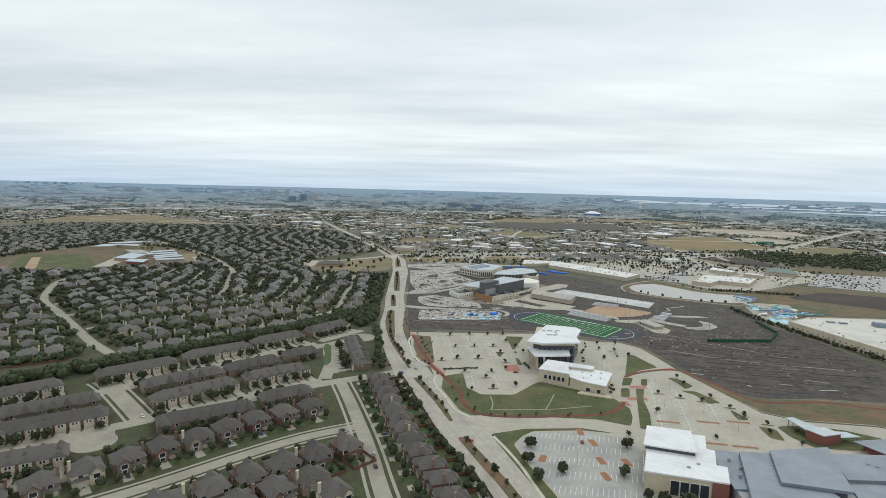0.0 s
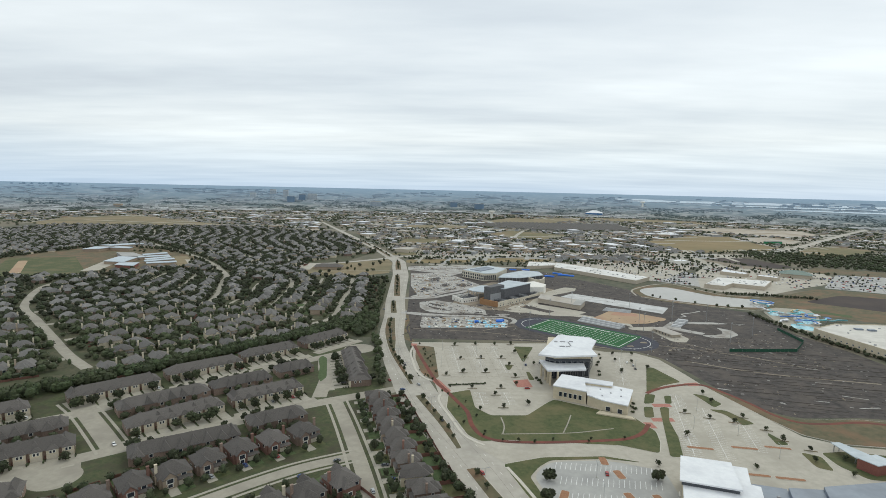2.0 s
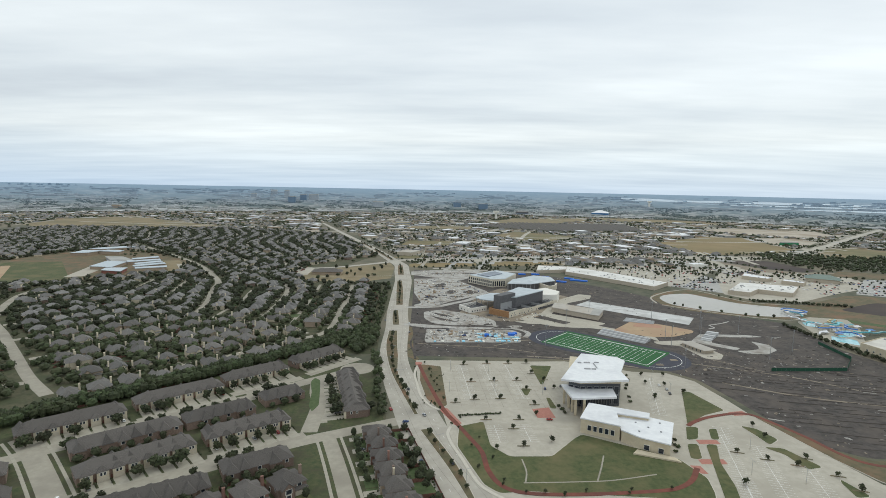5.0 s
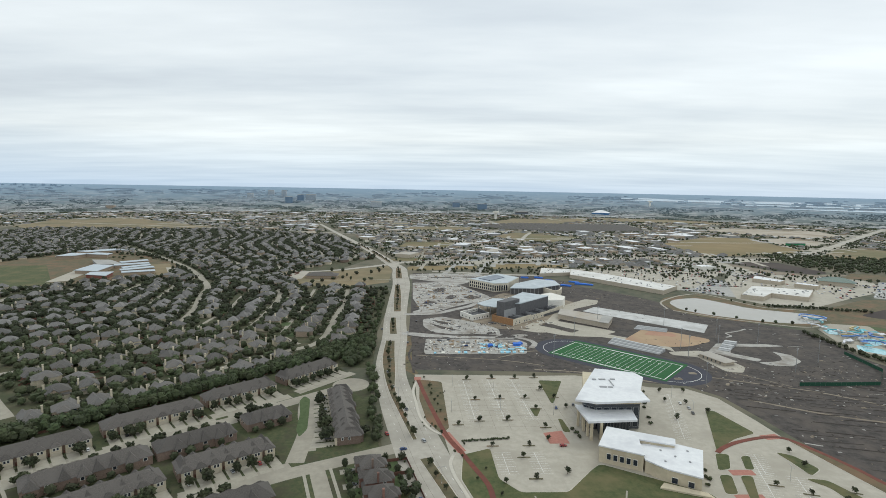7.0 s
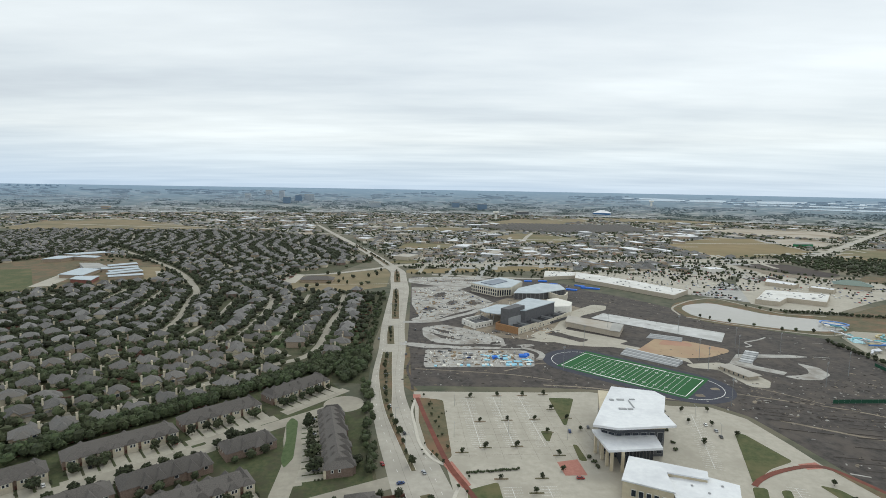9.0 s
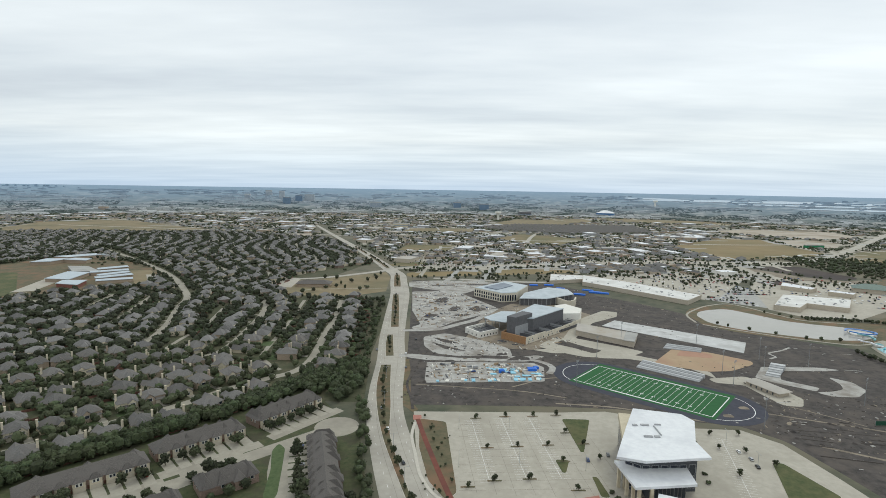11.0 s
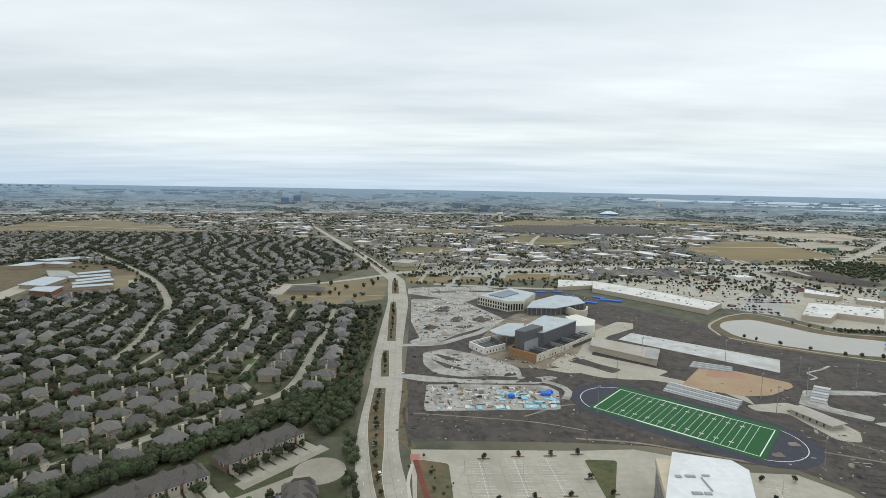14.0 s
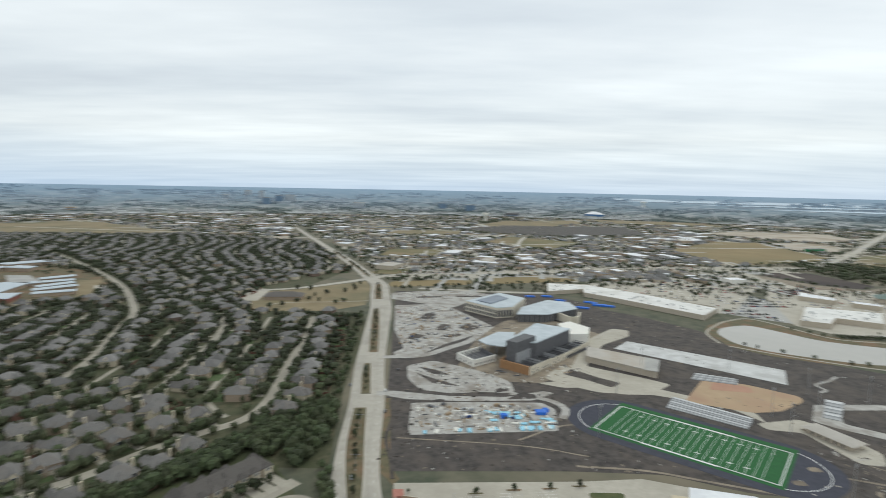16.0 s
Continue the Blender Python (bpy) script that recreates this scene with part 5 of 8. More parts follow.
TOWN = {"bay": Mb().box(-2.9, -0.7, 0, 2.9, 0.8, 5.4).mesh("bay", M_STUCCO), "bay_roof": Mb().hip(-3.2, -1.1, 3.2, 4.2, 5.4, 2.4).mesh("bay_roof", M_SHINGLE)}
ROWS = [((-368, -258), (-323, -214), 0), ((-324, -206), (-280, -165), 0), ((-281, -156), (-243, -119), 0), ((-238, -109), (-205, -64), 0), ((-425, -318), (-383, -275), 0), ((-474, -366), (-432, -324), 0),
        ((-322, -276), (-276, -234), 1), ((-272, -230), (-240, -202), 1), ((-238, -192), (-214, -172), 1), ((-298, -301), (-254, -258), 0), ((-251, -253), (-208, -219), 0),
        ((-276, -337), (-225, -303), 1), ((-226, -293), (-192, -270), 1), ((-366, -358), (-316, -323), 0), ((-384, -334), (-338, -299), 1), ((-420, -392), (-374, -362), 0), ((-432, -372), (-392, -338), 1),
        ((-345, -399), (-304, -375), 0), ((-200, -126), (-176, -204), 0)]
for p, q, rev in ROWS:
    townhouse(p, q, bool(rev))

# single houses along the near streets
rng = random.Random(11)
NEAR = [(x, y, 43.8) for x, y in ((-183, -300), (-198, -313), (-213, -325), (-227, -338), (-240, -352), (-253, -366), (-266, -380), (-280, -394), (-294, -409), (-309, -423))]
NEAR += [(x, y, 223.8) for x, y in ((-157, -344), (-172, -357), (-187, -369), (-202, -382), (-216, -396), (-231, -410))]
NEAR += [(x, y, -72) for x, y in ((-155, -236), (-150, -251), (-145, -266), (-140, -281), (-135, -296), (-130, -311), (-125, -326), (-119, -341), (-113, -356), (-106, -371), (-99, -386), (-93, -402))]
NEAR += [(x, y, 43.8) for x, y in ((-158, -392), (-172, -405), (-187, -418), (-143, -405))]
for i, (x, y, a) in enumerate(NEAR):
    house(x, y, a, (0, 1, 1, 0, 2, 1, 0, 4)[i % 8], 2, size=1.1 if a == -72 else 1.26)
    m = pose(x, y, 0, 0, 0, a)
    dv = tagged(part("driveway", Mb().box(-5.6, -11, 0.0, -0.4, -1.3, 0.075 + 0.001 * (i % 7)), M_WALKWAY), "pale concrete driveway in front of a garage", "driveway", kind="structure")
    dv.matrix_basis = m
    lawn = patch("grass", [(-7.4, -9), (7.4, -9), (7.4, 29), (-7.4, 29)], M_LAWN if i % 3 else M_GRASS, "small garden lawn", "grass", -0.03, 0.036 + 0.0016 * i)
    lawn.matrix_basis = m
    fe = thing("fence", "brown timber fence round a back garden", "fence", m, "garden fences")
    for x0, y0, x1, y1 in ((-7.6, 8, -7.5, 29), (7.5, 8, 7.6, 29), (-7.6, 28.9, 7.6, 29)):
        part("panel", Mb().box(x0, y0, 0, x1, y1, 1.9), M_FENCE, fe)
    for sx, sy in ((-7.55, 8), (7.55, 8), (-7.55, 18), (7.55, 18), (-7.55, 29), (7.55, 29), (0, 29)):
        part("post", Mb().box(sx - 0.08, sy - 0.08, 0, sx + 0.08, sy + 0.08, 2.05), M_FENCE, fe)

# ---- the large subdivision: nested streets that bend from the creek up to the north ----
# each street: its centre line; far ones bend from the cross streets up to the north
BENDS = []
BENDS += [[(-404, -176), (-367, -139), (-340, -106), (-310, -74), (-289, -42), (-268, -18), (-248, 4), (-243, 40), (-250, 110), (-258, 200), (-271, 300)]]
BENDS += [[(-486, -104), (-430, -52), (-376, 2), (-356, 24), (-338, 48), (-337, 85), (-341, 125), (-348, 180), (-362, 245), (-385, 290), (-410, 318), (-436, 350)]]
BENDS += [[(-548, -50), (-490, 6), (-440, 52), (-427, 78), (-433, 116), (-446, 160), (-460, 195), (-478, 245), (-492, 300)]]
BENDS += [[(-604, 4), (-560, 44), (-522, 84), (-508, 116), (-510, 160), (-526, 225), (-548, 300)]]
BENDS += [[(-660, 70), (-620, 108), (-594, 142), (-584, 180), (-592, 240), (-606, 310)]]
BENDS += [[(-690, 120), (-668, 170), (-664, 230), (-690, 262)]]
BENDS += [[(-470, -250), (-520, -300), (-580, -356)], [(-444, -160), (-492, -196), (-560, -256), (-640, -330)], [(-516, -112), (-572, -156), (-650, -226), (-720, -300)]]
BENDS += [[(-582, -50), (-640, -96), (-720, -166), (-800, -240)], [(-642, 12), (-702, -40), (-780, -110), (-860, -180)], [(-700, 86), (-770, 30), (-850, -40), (-930, -110)], [(-760, 160), (-830, 96), (-920, 20), (-1000, -50)]]
BENDS += [[(-500, 360), (-450, 400), (-436, 470), (-470, 540), (-520, 600)], [(-560, 392), (-530, 450), (-540, 530), (-590, 590)]]
for k in range(9):
    x0, y0 = -330 - 92 * k, 640 + 28 * k
    BENDS.append([(x0 + 20 * math.sin(j * 1.1 + k) - 0.34 * 84 * j, y0 + 84 * j) for j in range(7 if k < 6 else 5)])
for k in range(7):
    y0 = 700 + 92 * k
    BENDS.append([(-1000 - 84 * j + 12 * math.sin(j + k), y0 - 40 * j + 16 * math.sin(1.3 * j + k)) for j in range(7)])


KEEP_OUT = [[(-1010, 200), (-740, 240), (-700, 310), (-600, 372), (-640, 500), (-760, 610), (-960, 700), (-1010, 460)], [(-360, 322), (-410, 440), (-335, 480), (-240, 540), (-170, 470), (-175, 372), (-258, 326)]]
BELT = [(-640, -425), (-540, -338), (-428, -256), (-376, -206), (-345, -170), (-310, -133), (-272, -90), (-238, -43), (-216, -14)]
STR_W = [(-722, 215), (-708, 145), (-641, 34), (-572, -32), (-509, -92), (-451, -147), (-408, -182)]
STR_N = [(-1000, 850), (-899, 758), (-784, 649), (-668, 532), (-588, 438), (-508, 320), (-480, 262)]
ALLEYS = [[(-262, 6), (-272, 14), (-290, 38), (-296, 68), (-303, 140), (-312, 210), (-324, 294)], [(-392, 40), (-396, 90), (-397, 146), (-414, 233)]]
for i, pts in enumerate((STR_W, STR_N)):
    tagged(part("street", ribbon(Mb(), pts, 9.5, 0.0, 0.098 + 0.006 * i), M_STREET), "wide pale concrete suburban street", "street", kind="structure")
for pts in ALLEYS:
    tagged(part("street", ribbon(Mb(), pts, 4.5, 0.0, 0.052), M_STREET), "narrow concrete alley between back garden fences", "street", kind="structure")
SUB, yard_trees, fences, lawns, drives = [], [], Mb(), Mb(), Mb()
taken = []
for k in range(len(BENDS)):
    pts = BENDS[k]
    c = smooth(pts, 4.0)
    for off, width, z in ((0, 8.4, 0.06),):
        run, runs = [], []
        for i, p in enumerate(c):
            d = c[min(i + 1, len(c) - 1)] - c[max(i - 1, 0)]
            q = p[:2] + np.array((-d[1], d[0])) / np.linalg.norm(d) * off
            if any(inside(q, zone) for zone in KEEP_OUT) or near_line(q, BELT, 13):
                runs.append(run)
                run = []
            elif i % 3 == 0:
                run.append(tuple(q))
        for run in runs + [run]:
            if len(run) > 3:
                tagged(part("street", ribbon(Mb(), run, width, 0.0, z + 0.003 * k), M_STREET), "pale concrete residential street", "street", kind="structure")
    for i in range(2, len(c) - 2, 3):
        d = c[i + 1] - c[i - 1]
        nrm = np.array((-d[1], d[0])) / np.linalg.norm(d)
        for side in (-1, 1):
            p = c[i][:2] + nrm * side * rng.uniform(6.5, 9.5)
            if rng.random() < 0.42 and not any(inside(p, zone) for zone in KEEP_OUT) and not near_line(p, BELT, 16) and not near_line(p, BOULEVARD, 25):
                yard_trees.append((p[0], p[1]))
    walked, last = 0.0, -99.0
    for i in range(1, len(c) - 1):
        walked += np.linalg.norm(c[i] - c[i - 1])
        if walked - last < (17.8 if k < 6 else 19.0):
            continue
        last = walked
        d = c[i + 1] - c[i - 1]
        d = d / np.linalg.norm(d)
        for side in (-1, 1):
            nrm = np.array((-d[1], d[0])) * side
            off = rng.uniform(13.0, 16.5)
            fx, fy = c[i][0] + nrm[0] * off, c[i][1] + nrm[1] * off
            cx, cy = fx + nrm[0] * 6, fy + nrm[1] * 6
            if any(abs(u - cx) + abs(w - cy) < 30 and math.hypot(u - cx, w - cy) < 16.5 for u, w in taken) or any(inside((cx, cy), z) for z in KEEP_OUT):
                continue
            if any(near_line((cx, cy), BENDS[j], 14) for j in range(len(BENDS)) if j != k) or any(near_line((cx, cy), al, 11.5) for al in ALLEYS):
                continue
            if near_line((cx, cy), BELT, 17.5) or near_line((cx, cy), STR_W, 17) or near_line((cx, cy), STR_N, 19) or (cx > -215 and cy < 60) or near_line((cx, cy), BOULEVARD, 32):
                continue
            taken.append((cx, cy))
            a = math.degrees(math.atan2(-nrm[0], nrm[1])) + rng.uniform(-7, 7)
            if cy > 180 and rng.random() < 0.45:
                a += rng.choice((90, -90, 40, -40))
                fx, fy = fx + rng.uniform(-4, 4), fy + rng.uniform(-5, 5)
            SUB.append((fx, fy, a, rng.choice((0, 1, 2, 3, 3, 4, 4, 2, 5)), cx, cy))
            kind = rng.random()
            for bed, box in ((lawns if kind < 0.55 else None, (-8.5, -8.2, 2.0, -1.5, 0.055)), (drives, (2.8, -10.5, 7.6, -1.0, 0.075)), (lawns if kind > 0.35 else None, (-8.0, 15.5, 8.0, 26.5, 0.055))):
                if bed:
                    x0, y0, x1, y1, z1 = box
                    if any(near_line(tuple(np.array((fx, fy)) + d * u + nrm * w), s, 9) for s in (STR_W, STR_N) for u in (-8, 8) for w in (-9, 26)):
                        continue
                    pq = [np.array((fx, fy)) + d * u + nrm * w for u, w in ((x0, y0), (x1, y0), (x1, y1), (x0, y1))]
                    bed.add([(*p, z1 + 0.0004 * (len(SUB) % 9)) for p in pq], [(0, 1, 2, 3) if side > 0 else (3, 2, 1, 0)])
            for _ in range(10):
                u, w = rng.uniform(-10, 10), rng.choice((rng.uniform(-9, -3), rng.uniform(-9, -3), rng.uniform(18, 28), rng.uniform(18, 28)))
                if rng.random() < 0.3:
                    u, w = rng.choice((-10, 10)) + rng.uniform(-1, 1), rng.uniform(-4, 18)
                yard_trees.append((fx + d[0] * u + nrm[0] * w, fy + d[1] * u + nrm[1] * w))
            b0, b1 = np.array((fx, fy)) + nrm * 28 - d * 9.7, np.array((fx, fy)) + nrm * 28 + d * 9.7
            e0 = np.array((fx, fy)) + nrm * 9 + d * 9.7
            for g0, g1 in ((b0, b1), (e0, b1)):
                if any(True for s in (STR_W, STR_N, *ALLEYS, *BENDS) for g in (g0, g1, (g0 + g1) / 2) if near_line(tuple(g), s, 12 if s in (STR_W, STR_N) else 5)):
                    continue
                o = np.array((-(g1 - g0)[1], (g1 - g0)[0])) / np.linalg.norm(g1 - g0) * 0.08
                q = [g0 + o, g1 + o, g1 - o, g0 - o]
                fences.add([(*p, 0) for p in q] + [(*p, 1.9) for p in q], [(4, 5, 6, 7), (0, 1, 5, 4), (2, 3, 7, 6)])
tagged(part("garden_fences", fences, M_FENCE), "reddish-brown timber fences between back gardens", "fence", kind="stuff")
tagged(part("garden_lawns", lawns, M_LAWN), "small green lawns before and behind the houses", "grass", kind="stuff")
tagged(part("garden_drives", drives, M_WALKWAY), "short pale concrete drives of the suburb", "driveway", kind="stuff")
for _ in range(45):
    s = Vector((rng.uniform(-242, -206), rng.uniform(-20, 300)))
    if not near_line(s, BENDS[0], 7) and min(abs(h[4] - s.x) + abs(h[5] - s.y) for h in SUB) > 11:
        yard_trees.append((s.x, s.y))
# closes and cul-de-sacs between the longer streets
WIDE = [(-560, -330), (-262, -10), (-215, 60), (-240, 320), (-362, 330), (-430, 440), (-300, 660), (-380, 900), (-500, 1180), (-900, 1330), (-1500, 1230), (-1560, 500), (-1000, -60), (-760, -330)]
ways = [np.array([q[:2] for q in smooth(p, 5.0)]) for p in BENDS + [STR_W, STR_N, BELT, [p[:2] for p in BOULEVARD]] + ALLEYS]
ways = np.concatenate(ways)
done = np.array([(h[4], h[5]) for h in SUB])
tries = [(rng.uniform(-1560, -215), rng.uniform(-330, 1330), rng.random()) for _ in range(30000)]
for x, y, r in tries:
    if not inside((x, y), WIDE) or any(inside((x, y), z) for z in KEEP_OUT):
        continue
    house_gap, way_gap = np.min(np.abs(done - (x, y)).sum(1) ** 2) ** 0.5, np.min(((ways - (x, y)) ** 2).sum(1)) ** 0.5
    if house_gap > (25 if x > -420 else 29) and way_gap > 18 and r < 0.7:
        a = 45 * round(4 * noise.noise(Vector((x * 0.006, y * 0.006, 1)))) + rng.uniform(-10, 10)
        fx, fy = x + 6 * math.sin(radians(a)), y - 6 * math.cos(radians(a))
        SUB.append((fx, fy, a, rng.choice((0, 1, 2, 3, 4, 5)), x, y))
        done = np.vstack((done, (x, y)))
    elif house_gap > 10.5 and way_gap > 6.5 and r < (0.45 if x > -370 else 0.95):
        yard_trees.append((x, y))
SUB.sort(key=lambda h: h[5] + abs(h[4] + 280) * 0.5)
for i, (fx, fy, a, k, cx, cy) in enumerate(SUB[:170]):
    house(fx, fy, a, k, 1 if i < 90 else 0, size=1.08 + 0.18 * ((i * 7) % 10) / 10, kinds=SUBURB)
fw, fr = {m: Mb() for m in (0, 1, 2)}, Mb()
for fx, fy, a, k, cx, cy in SUB[170:]:
    m = pose(fx + rng.uniform(-3, 3), fy + rng.uniform(-3, 3), 0, 0, 0, a + rng.uniform(-9, 9))
    w, d = rng.uniform(13, 17), rng.uniform(12, 15)
    h = 5.2 if rng.random() < 0.65 else 3.0
    rise = rng.uniform(3.8, 5.2)
    fw[rng.choice((0, 1, 2, 2))].box(-w / 2, 0, 0, w / 2, d, h, m).box(0, -2, 0, w * 0.4, 0.2, h - 0.2, m)
    if rng.random() < 0.4:
        fw[2].box(w / 2 - 1.4, d * 0.4, h, w / 2, d * 0.4 + 1.2, h + rise * 0.85, m)
    if rng.random() < 0.5:
        fw[2].box(-w * 0.42, -1.2, 0, -0.3, 0.3, h - 0.3, m)
    fr.hip(-w / 2 - 0.5, -0.5, w / 2 + 0.5, d + 0.5, h, rise, m).hip(-0.5, -2.6, w * 0.4 + 0.5, d * 0.5, h - 0.2, rise * 0.75, m)
for k, mat in enumerate((M_BRICK, M_BRICK_TAN, M_STUCCO)):
    tagged(part("far_house_walls", fw[k], mat), "brick and stucco walls of the far suburb", "houses", kind="stuff")
M_FARROOF = island_vary(material("far_shingles", (0.138, 0.132, 0.126), (0.19, 0.182, 0.174), 1.0, 0.9), 0.65, 1.35)
tagged(part("far_house_roofs", fr, M_FARROOF), "grey-brown shingle roofs of the far suburb", "houses", kind="stuff")

pool_mat = material("garden_pool_water", (0.10, 0.42, 0.50), (0.14, 0.50, 0.58), 0.5, 0.15)
for i, (fx, fy, a, k, cx, cy) in enumerate(SUB[4:170:6]):
    t = thing("swimming_pool", "small turquoise garden pool with a pale stone rim", "pool", pose(fx, fy, 0, 0, 0, a) @ pose(5 - 10 * (i % 2), 23, 0), "garden pools")
    sh = rounded([(-3.2, -1.8), (3.2, -1.8), (3.4, 1.6), (-2.6, 2.2)], 1.2)
    part("rim", Mb().prism([(x * 1.25, y * 1.35) for x, y in sh], 0, 0.2), M_WALKWAY, t)
    part("pool_water", Mb().prism(sh, 0, 0.24), pool_mat, t)

# trees: creek belt, gardens, medians, car parks
belt = []
for p in smooth(BELT, 3.0):
    for _ in range(4):
        r = rng.uniform(2.2, 4.8)
        belt.append((p[0] + rng.uniform(-8, 8), p[1] + rng.uniform(-8, 8), r, rng.uniform(6, 9.5)))
for _ in range(150):
    x, y = rng.uniform(-242, -182), rng.uniform(-62, 24)
    if inside((x, y), [(-240, -8), (-222, -46), (-196, -62), (-184, -40), (-184, 24), (-212, 24)]):
        belt.append((x, y, rng.uniform(2.6, 4.8), rng.uniform(6, 10)))
for _ in range(38):
    t = rng.random()
    belt.append((-176 + 24 * t + rng.uniform(-4, 4), -60 - 140 * t, rng.uniform(1.8, 3.4), rng.uniform(4, 7)))
for _ in range(80):
    y = rng.uniform(20, 330)
    belt.append((-195 - 0.085 * (y - 60) + rng.uniform(-5, 4), y, rng.uniform(1.3, 2.7), rng.uniform(3, 5.5)))
wood("creek_woodland", belt, M_WOOD, "dense dark green trees along a creek", 34, 3)
ring = KEEP_OUT[0] + KEEP_OUT[0][:1]
for p, q in zip(ring, ring[1:]):
    for k in range(int(math.dist(p, q) / 9)):
        u = rng.random()
        yard_trees.append((p[0] + (q[0] - p[0]) * u + rng.uniform(-9, 9), p[1] + (q[1] - p[1]) * u + rng.uniform(-9, 9)))
for x, y in ((-344, 345), (-330, 352), (-318, 384), (-300, 392), (-282, 380), (-262, 372), (-250, 395), (-300, 420), (-286, 440), (-262, 455), (-250, 470), (-320, 470), (-340, 470), (-246, 520), (-258, 505)):
    yard_trees.append((x + rng.uniform(-3, 3), y + rng.uniform(-3, 3)))
yard_trees = [p for p in yard_trees if not near_line(p, STR_W, 7) and not near_line(p, STR_N, 7)]
yard_trees.sort(key=lambda p: p[1] + abs(p[0] + 280) * 0.5)
wood("garden_trees", [(x, y, rng.uniform(1.7, 4.5), rng.uniform(4, 8.5)) for x, y in yard_trees[:2500]], M_LEAF, "crowded dark garden trees between the houses", 22, 9)
wood("far_garden_trees", [(x, y, rng.uniform(2.2, 4.9), rng.uniform(4, 8.5)) for x, y in yard_trees[2500:]], M_LEAF, "countless dark garden trees between the far houses", 6, 8)
plots = []
for p, q, rev in ROWS:
    p, q = Vector(p), Vector(q)
    d = (q - p).normalized()
    left = Vector((-d.y, d.x))
    o = left * (DEEP + 6.5) if rev else -left * 6.5
    for k in range(int((q - p).length / 8.5)):
        c = p + d * (4 + k * 8.5 + rng.uniform(-1.5, 1.5)) + o
        if rng.random() < 0.72:
            tree(c.x, c.y, rng.choice((0, 0, 1, 2)), rng.uniform(0.8, 1.3), 0, "round dark green tree beside a townhouse drive", "townhouse trees")
    if rev:
        for k in range(int((q - p).length / 9)):
            c = p + d * (5 + k * 9) - left * rng.uniform(2.5, 5)
            plots.append((c.x, c.y, rng.uniform(2.0, 3.6), rng.uniform(4, 6.5)))
for i, (x, y, a) in enumerate(NEAR):
    m = pose(x, y, 0, 0, 0, a)
    for lx, ly, s in ((3.5, -7.5, 0.85), (-6.4, 26, 1.0), (5.5, 21, 0.95), (-6.8, -8, 0.8), (0, 25, 0.9), (7.4, 14, 0.7)):
        if rng.random() < 0.92:
            v = m @ Vector((lx + rng.uniform(-1, 1), ly + rng.uniform(-1, 1), 0))
            plots.append((v.x, v.y, 2.7 * s * rng.uniform(0.8, 1.25), rng.uniform(4, 7)))
wood("plot_trees", plots, M_LEAF, "leafy dark trees behind townhouses and in house gardens", 46, 19)
for k in range(14):
    t = k / 13
    tree(-142 + 64 * t + rng.uniform(-2, 2), -222 - 150 * t + rng.uniform(-2, 2), rng.choice((0, 1, 4)), rng.uniform(0.6, 0.9), 0, "dark green tree behind a boulevard fence", "boulevard trees")
for pts in MEDIANS:
    c = smooth([(x, y) for x, y, w in pts], 1.0)
    for k in range(8, len(c) - 4, 13):
        tree(c[k][0] + rng.uniform(-0.8, 0.8), c[k][1], rng.choice((1, 3, 3)), rng.uniform(0.7, 1.0), 0.28, "small dark street tree on the median", "median trees")
LOT_TREES = [(-92, -83), (-71, -79), (-51, -77), (-34, -74), (-86, -126), (-67, -123), (-47, -120), (-84, -164), (-64, -161), (-99, -171), (-32, -102), (-24, -117), (-41, -140), (-77, -200), (-54, -198), (-59, -213),
             (-55, -237), (-39, -171), (-40, -189), (-36, -230), (-18, -136), (-72, -242), (65, -98), (84, -98), (62, -118), (76, -122), (86, -138), (58, -150), (110, -196), (109, -213), (79, -236), (93, -244), (108, -250),
             (118, -241), (124, -261), (126, -276), (136, -289), (65, -273), (130, -303), (-37, -334), (-42, -354), (-38, -373), (-23, -364), (24, -331), (12, -366), (30, -315), (88, -314), (150, -300), (142, -318)]
for x, y in LOT_TREES:
    big = x in (-37, -42, -38, -23, 24, 12)
    tree(x, y, 0 if big else 3, rng.uniform(1.0, 1.15) if big else rng.uniform(0.8, 1.08), 0.12, "small round dark tree in a car park", "car park trees")
for k in range(26):
    t = k / 25
    c = smooth(TRAIL, 3)[int(t * 95) % len(smooth(TRAIL, 3))]
    tree(c[0] + rng.choice((-5, -4, 5)), c[1] + rng.uniform(-2, 6), 3, rng.uniform(0.45, 0.7), 0.28, "young sapling on a mown lawn", "saplings")
for x, y, s in ((24, -393, 1.2), (32, -397, 1.35), (41, -400, 1.2), (50, -402, 1.1), (18, -388, 0.9), (-160, -188, 0.9), (-167, -200, 0.9)):
    tree(x, y, rng.choice((0, 2)), s, 0.1, "large olive-green tree in front of a hall", "hall trees")

# ---- shops, warehouse and water park beyond the site ----
LOTS = [[(265, 366), (300, 335), (345, 300), (400, 385), (380, 485), (300, 385)], [(160, 530), (270, 415), (300, 380), (372, 480), (460, 590), (440, 705), (300, 690), (190, 640)], [(330, 300), (350, 262), (420, 250), (530, 330), (640, 400), (680, 500), (600, 560), (480, 600), (400, 480)],
        [(-190, 640), (-60, 640), (-20, 760), (-120, 900), (-280, 800)], [(0, 680), (160, 690), (240, 800), (120, 930), (20, 860)], [(250, 760), (440, 760), (500, 960), (330, 960)],
        [(560, 330), (700, 250), (860, 330), (820, 470), (690, 490)], [(-130, 940), (60, 960), (100, 1080), (-100, 1110)]]
for k, pts in enumerate(LOTS):
    patch("pavement_lot", pts, M_CONC if k % 3 else M_GREYLOT, "wide pale car park with rows of trees", "car park", -0.02, 0.05 + 0.004 * k)
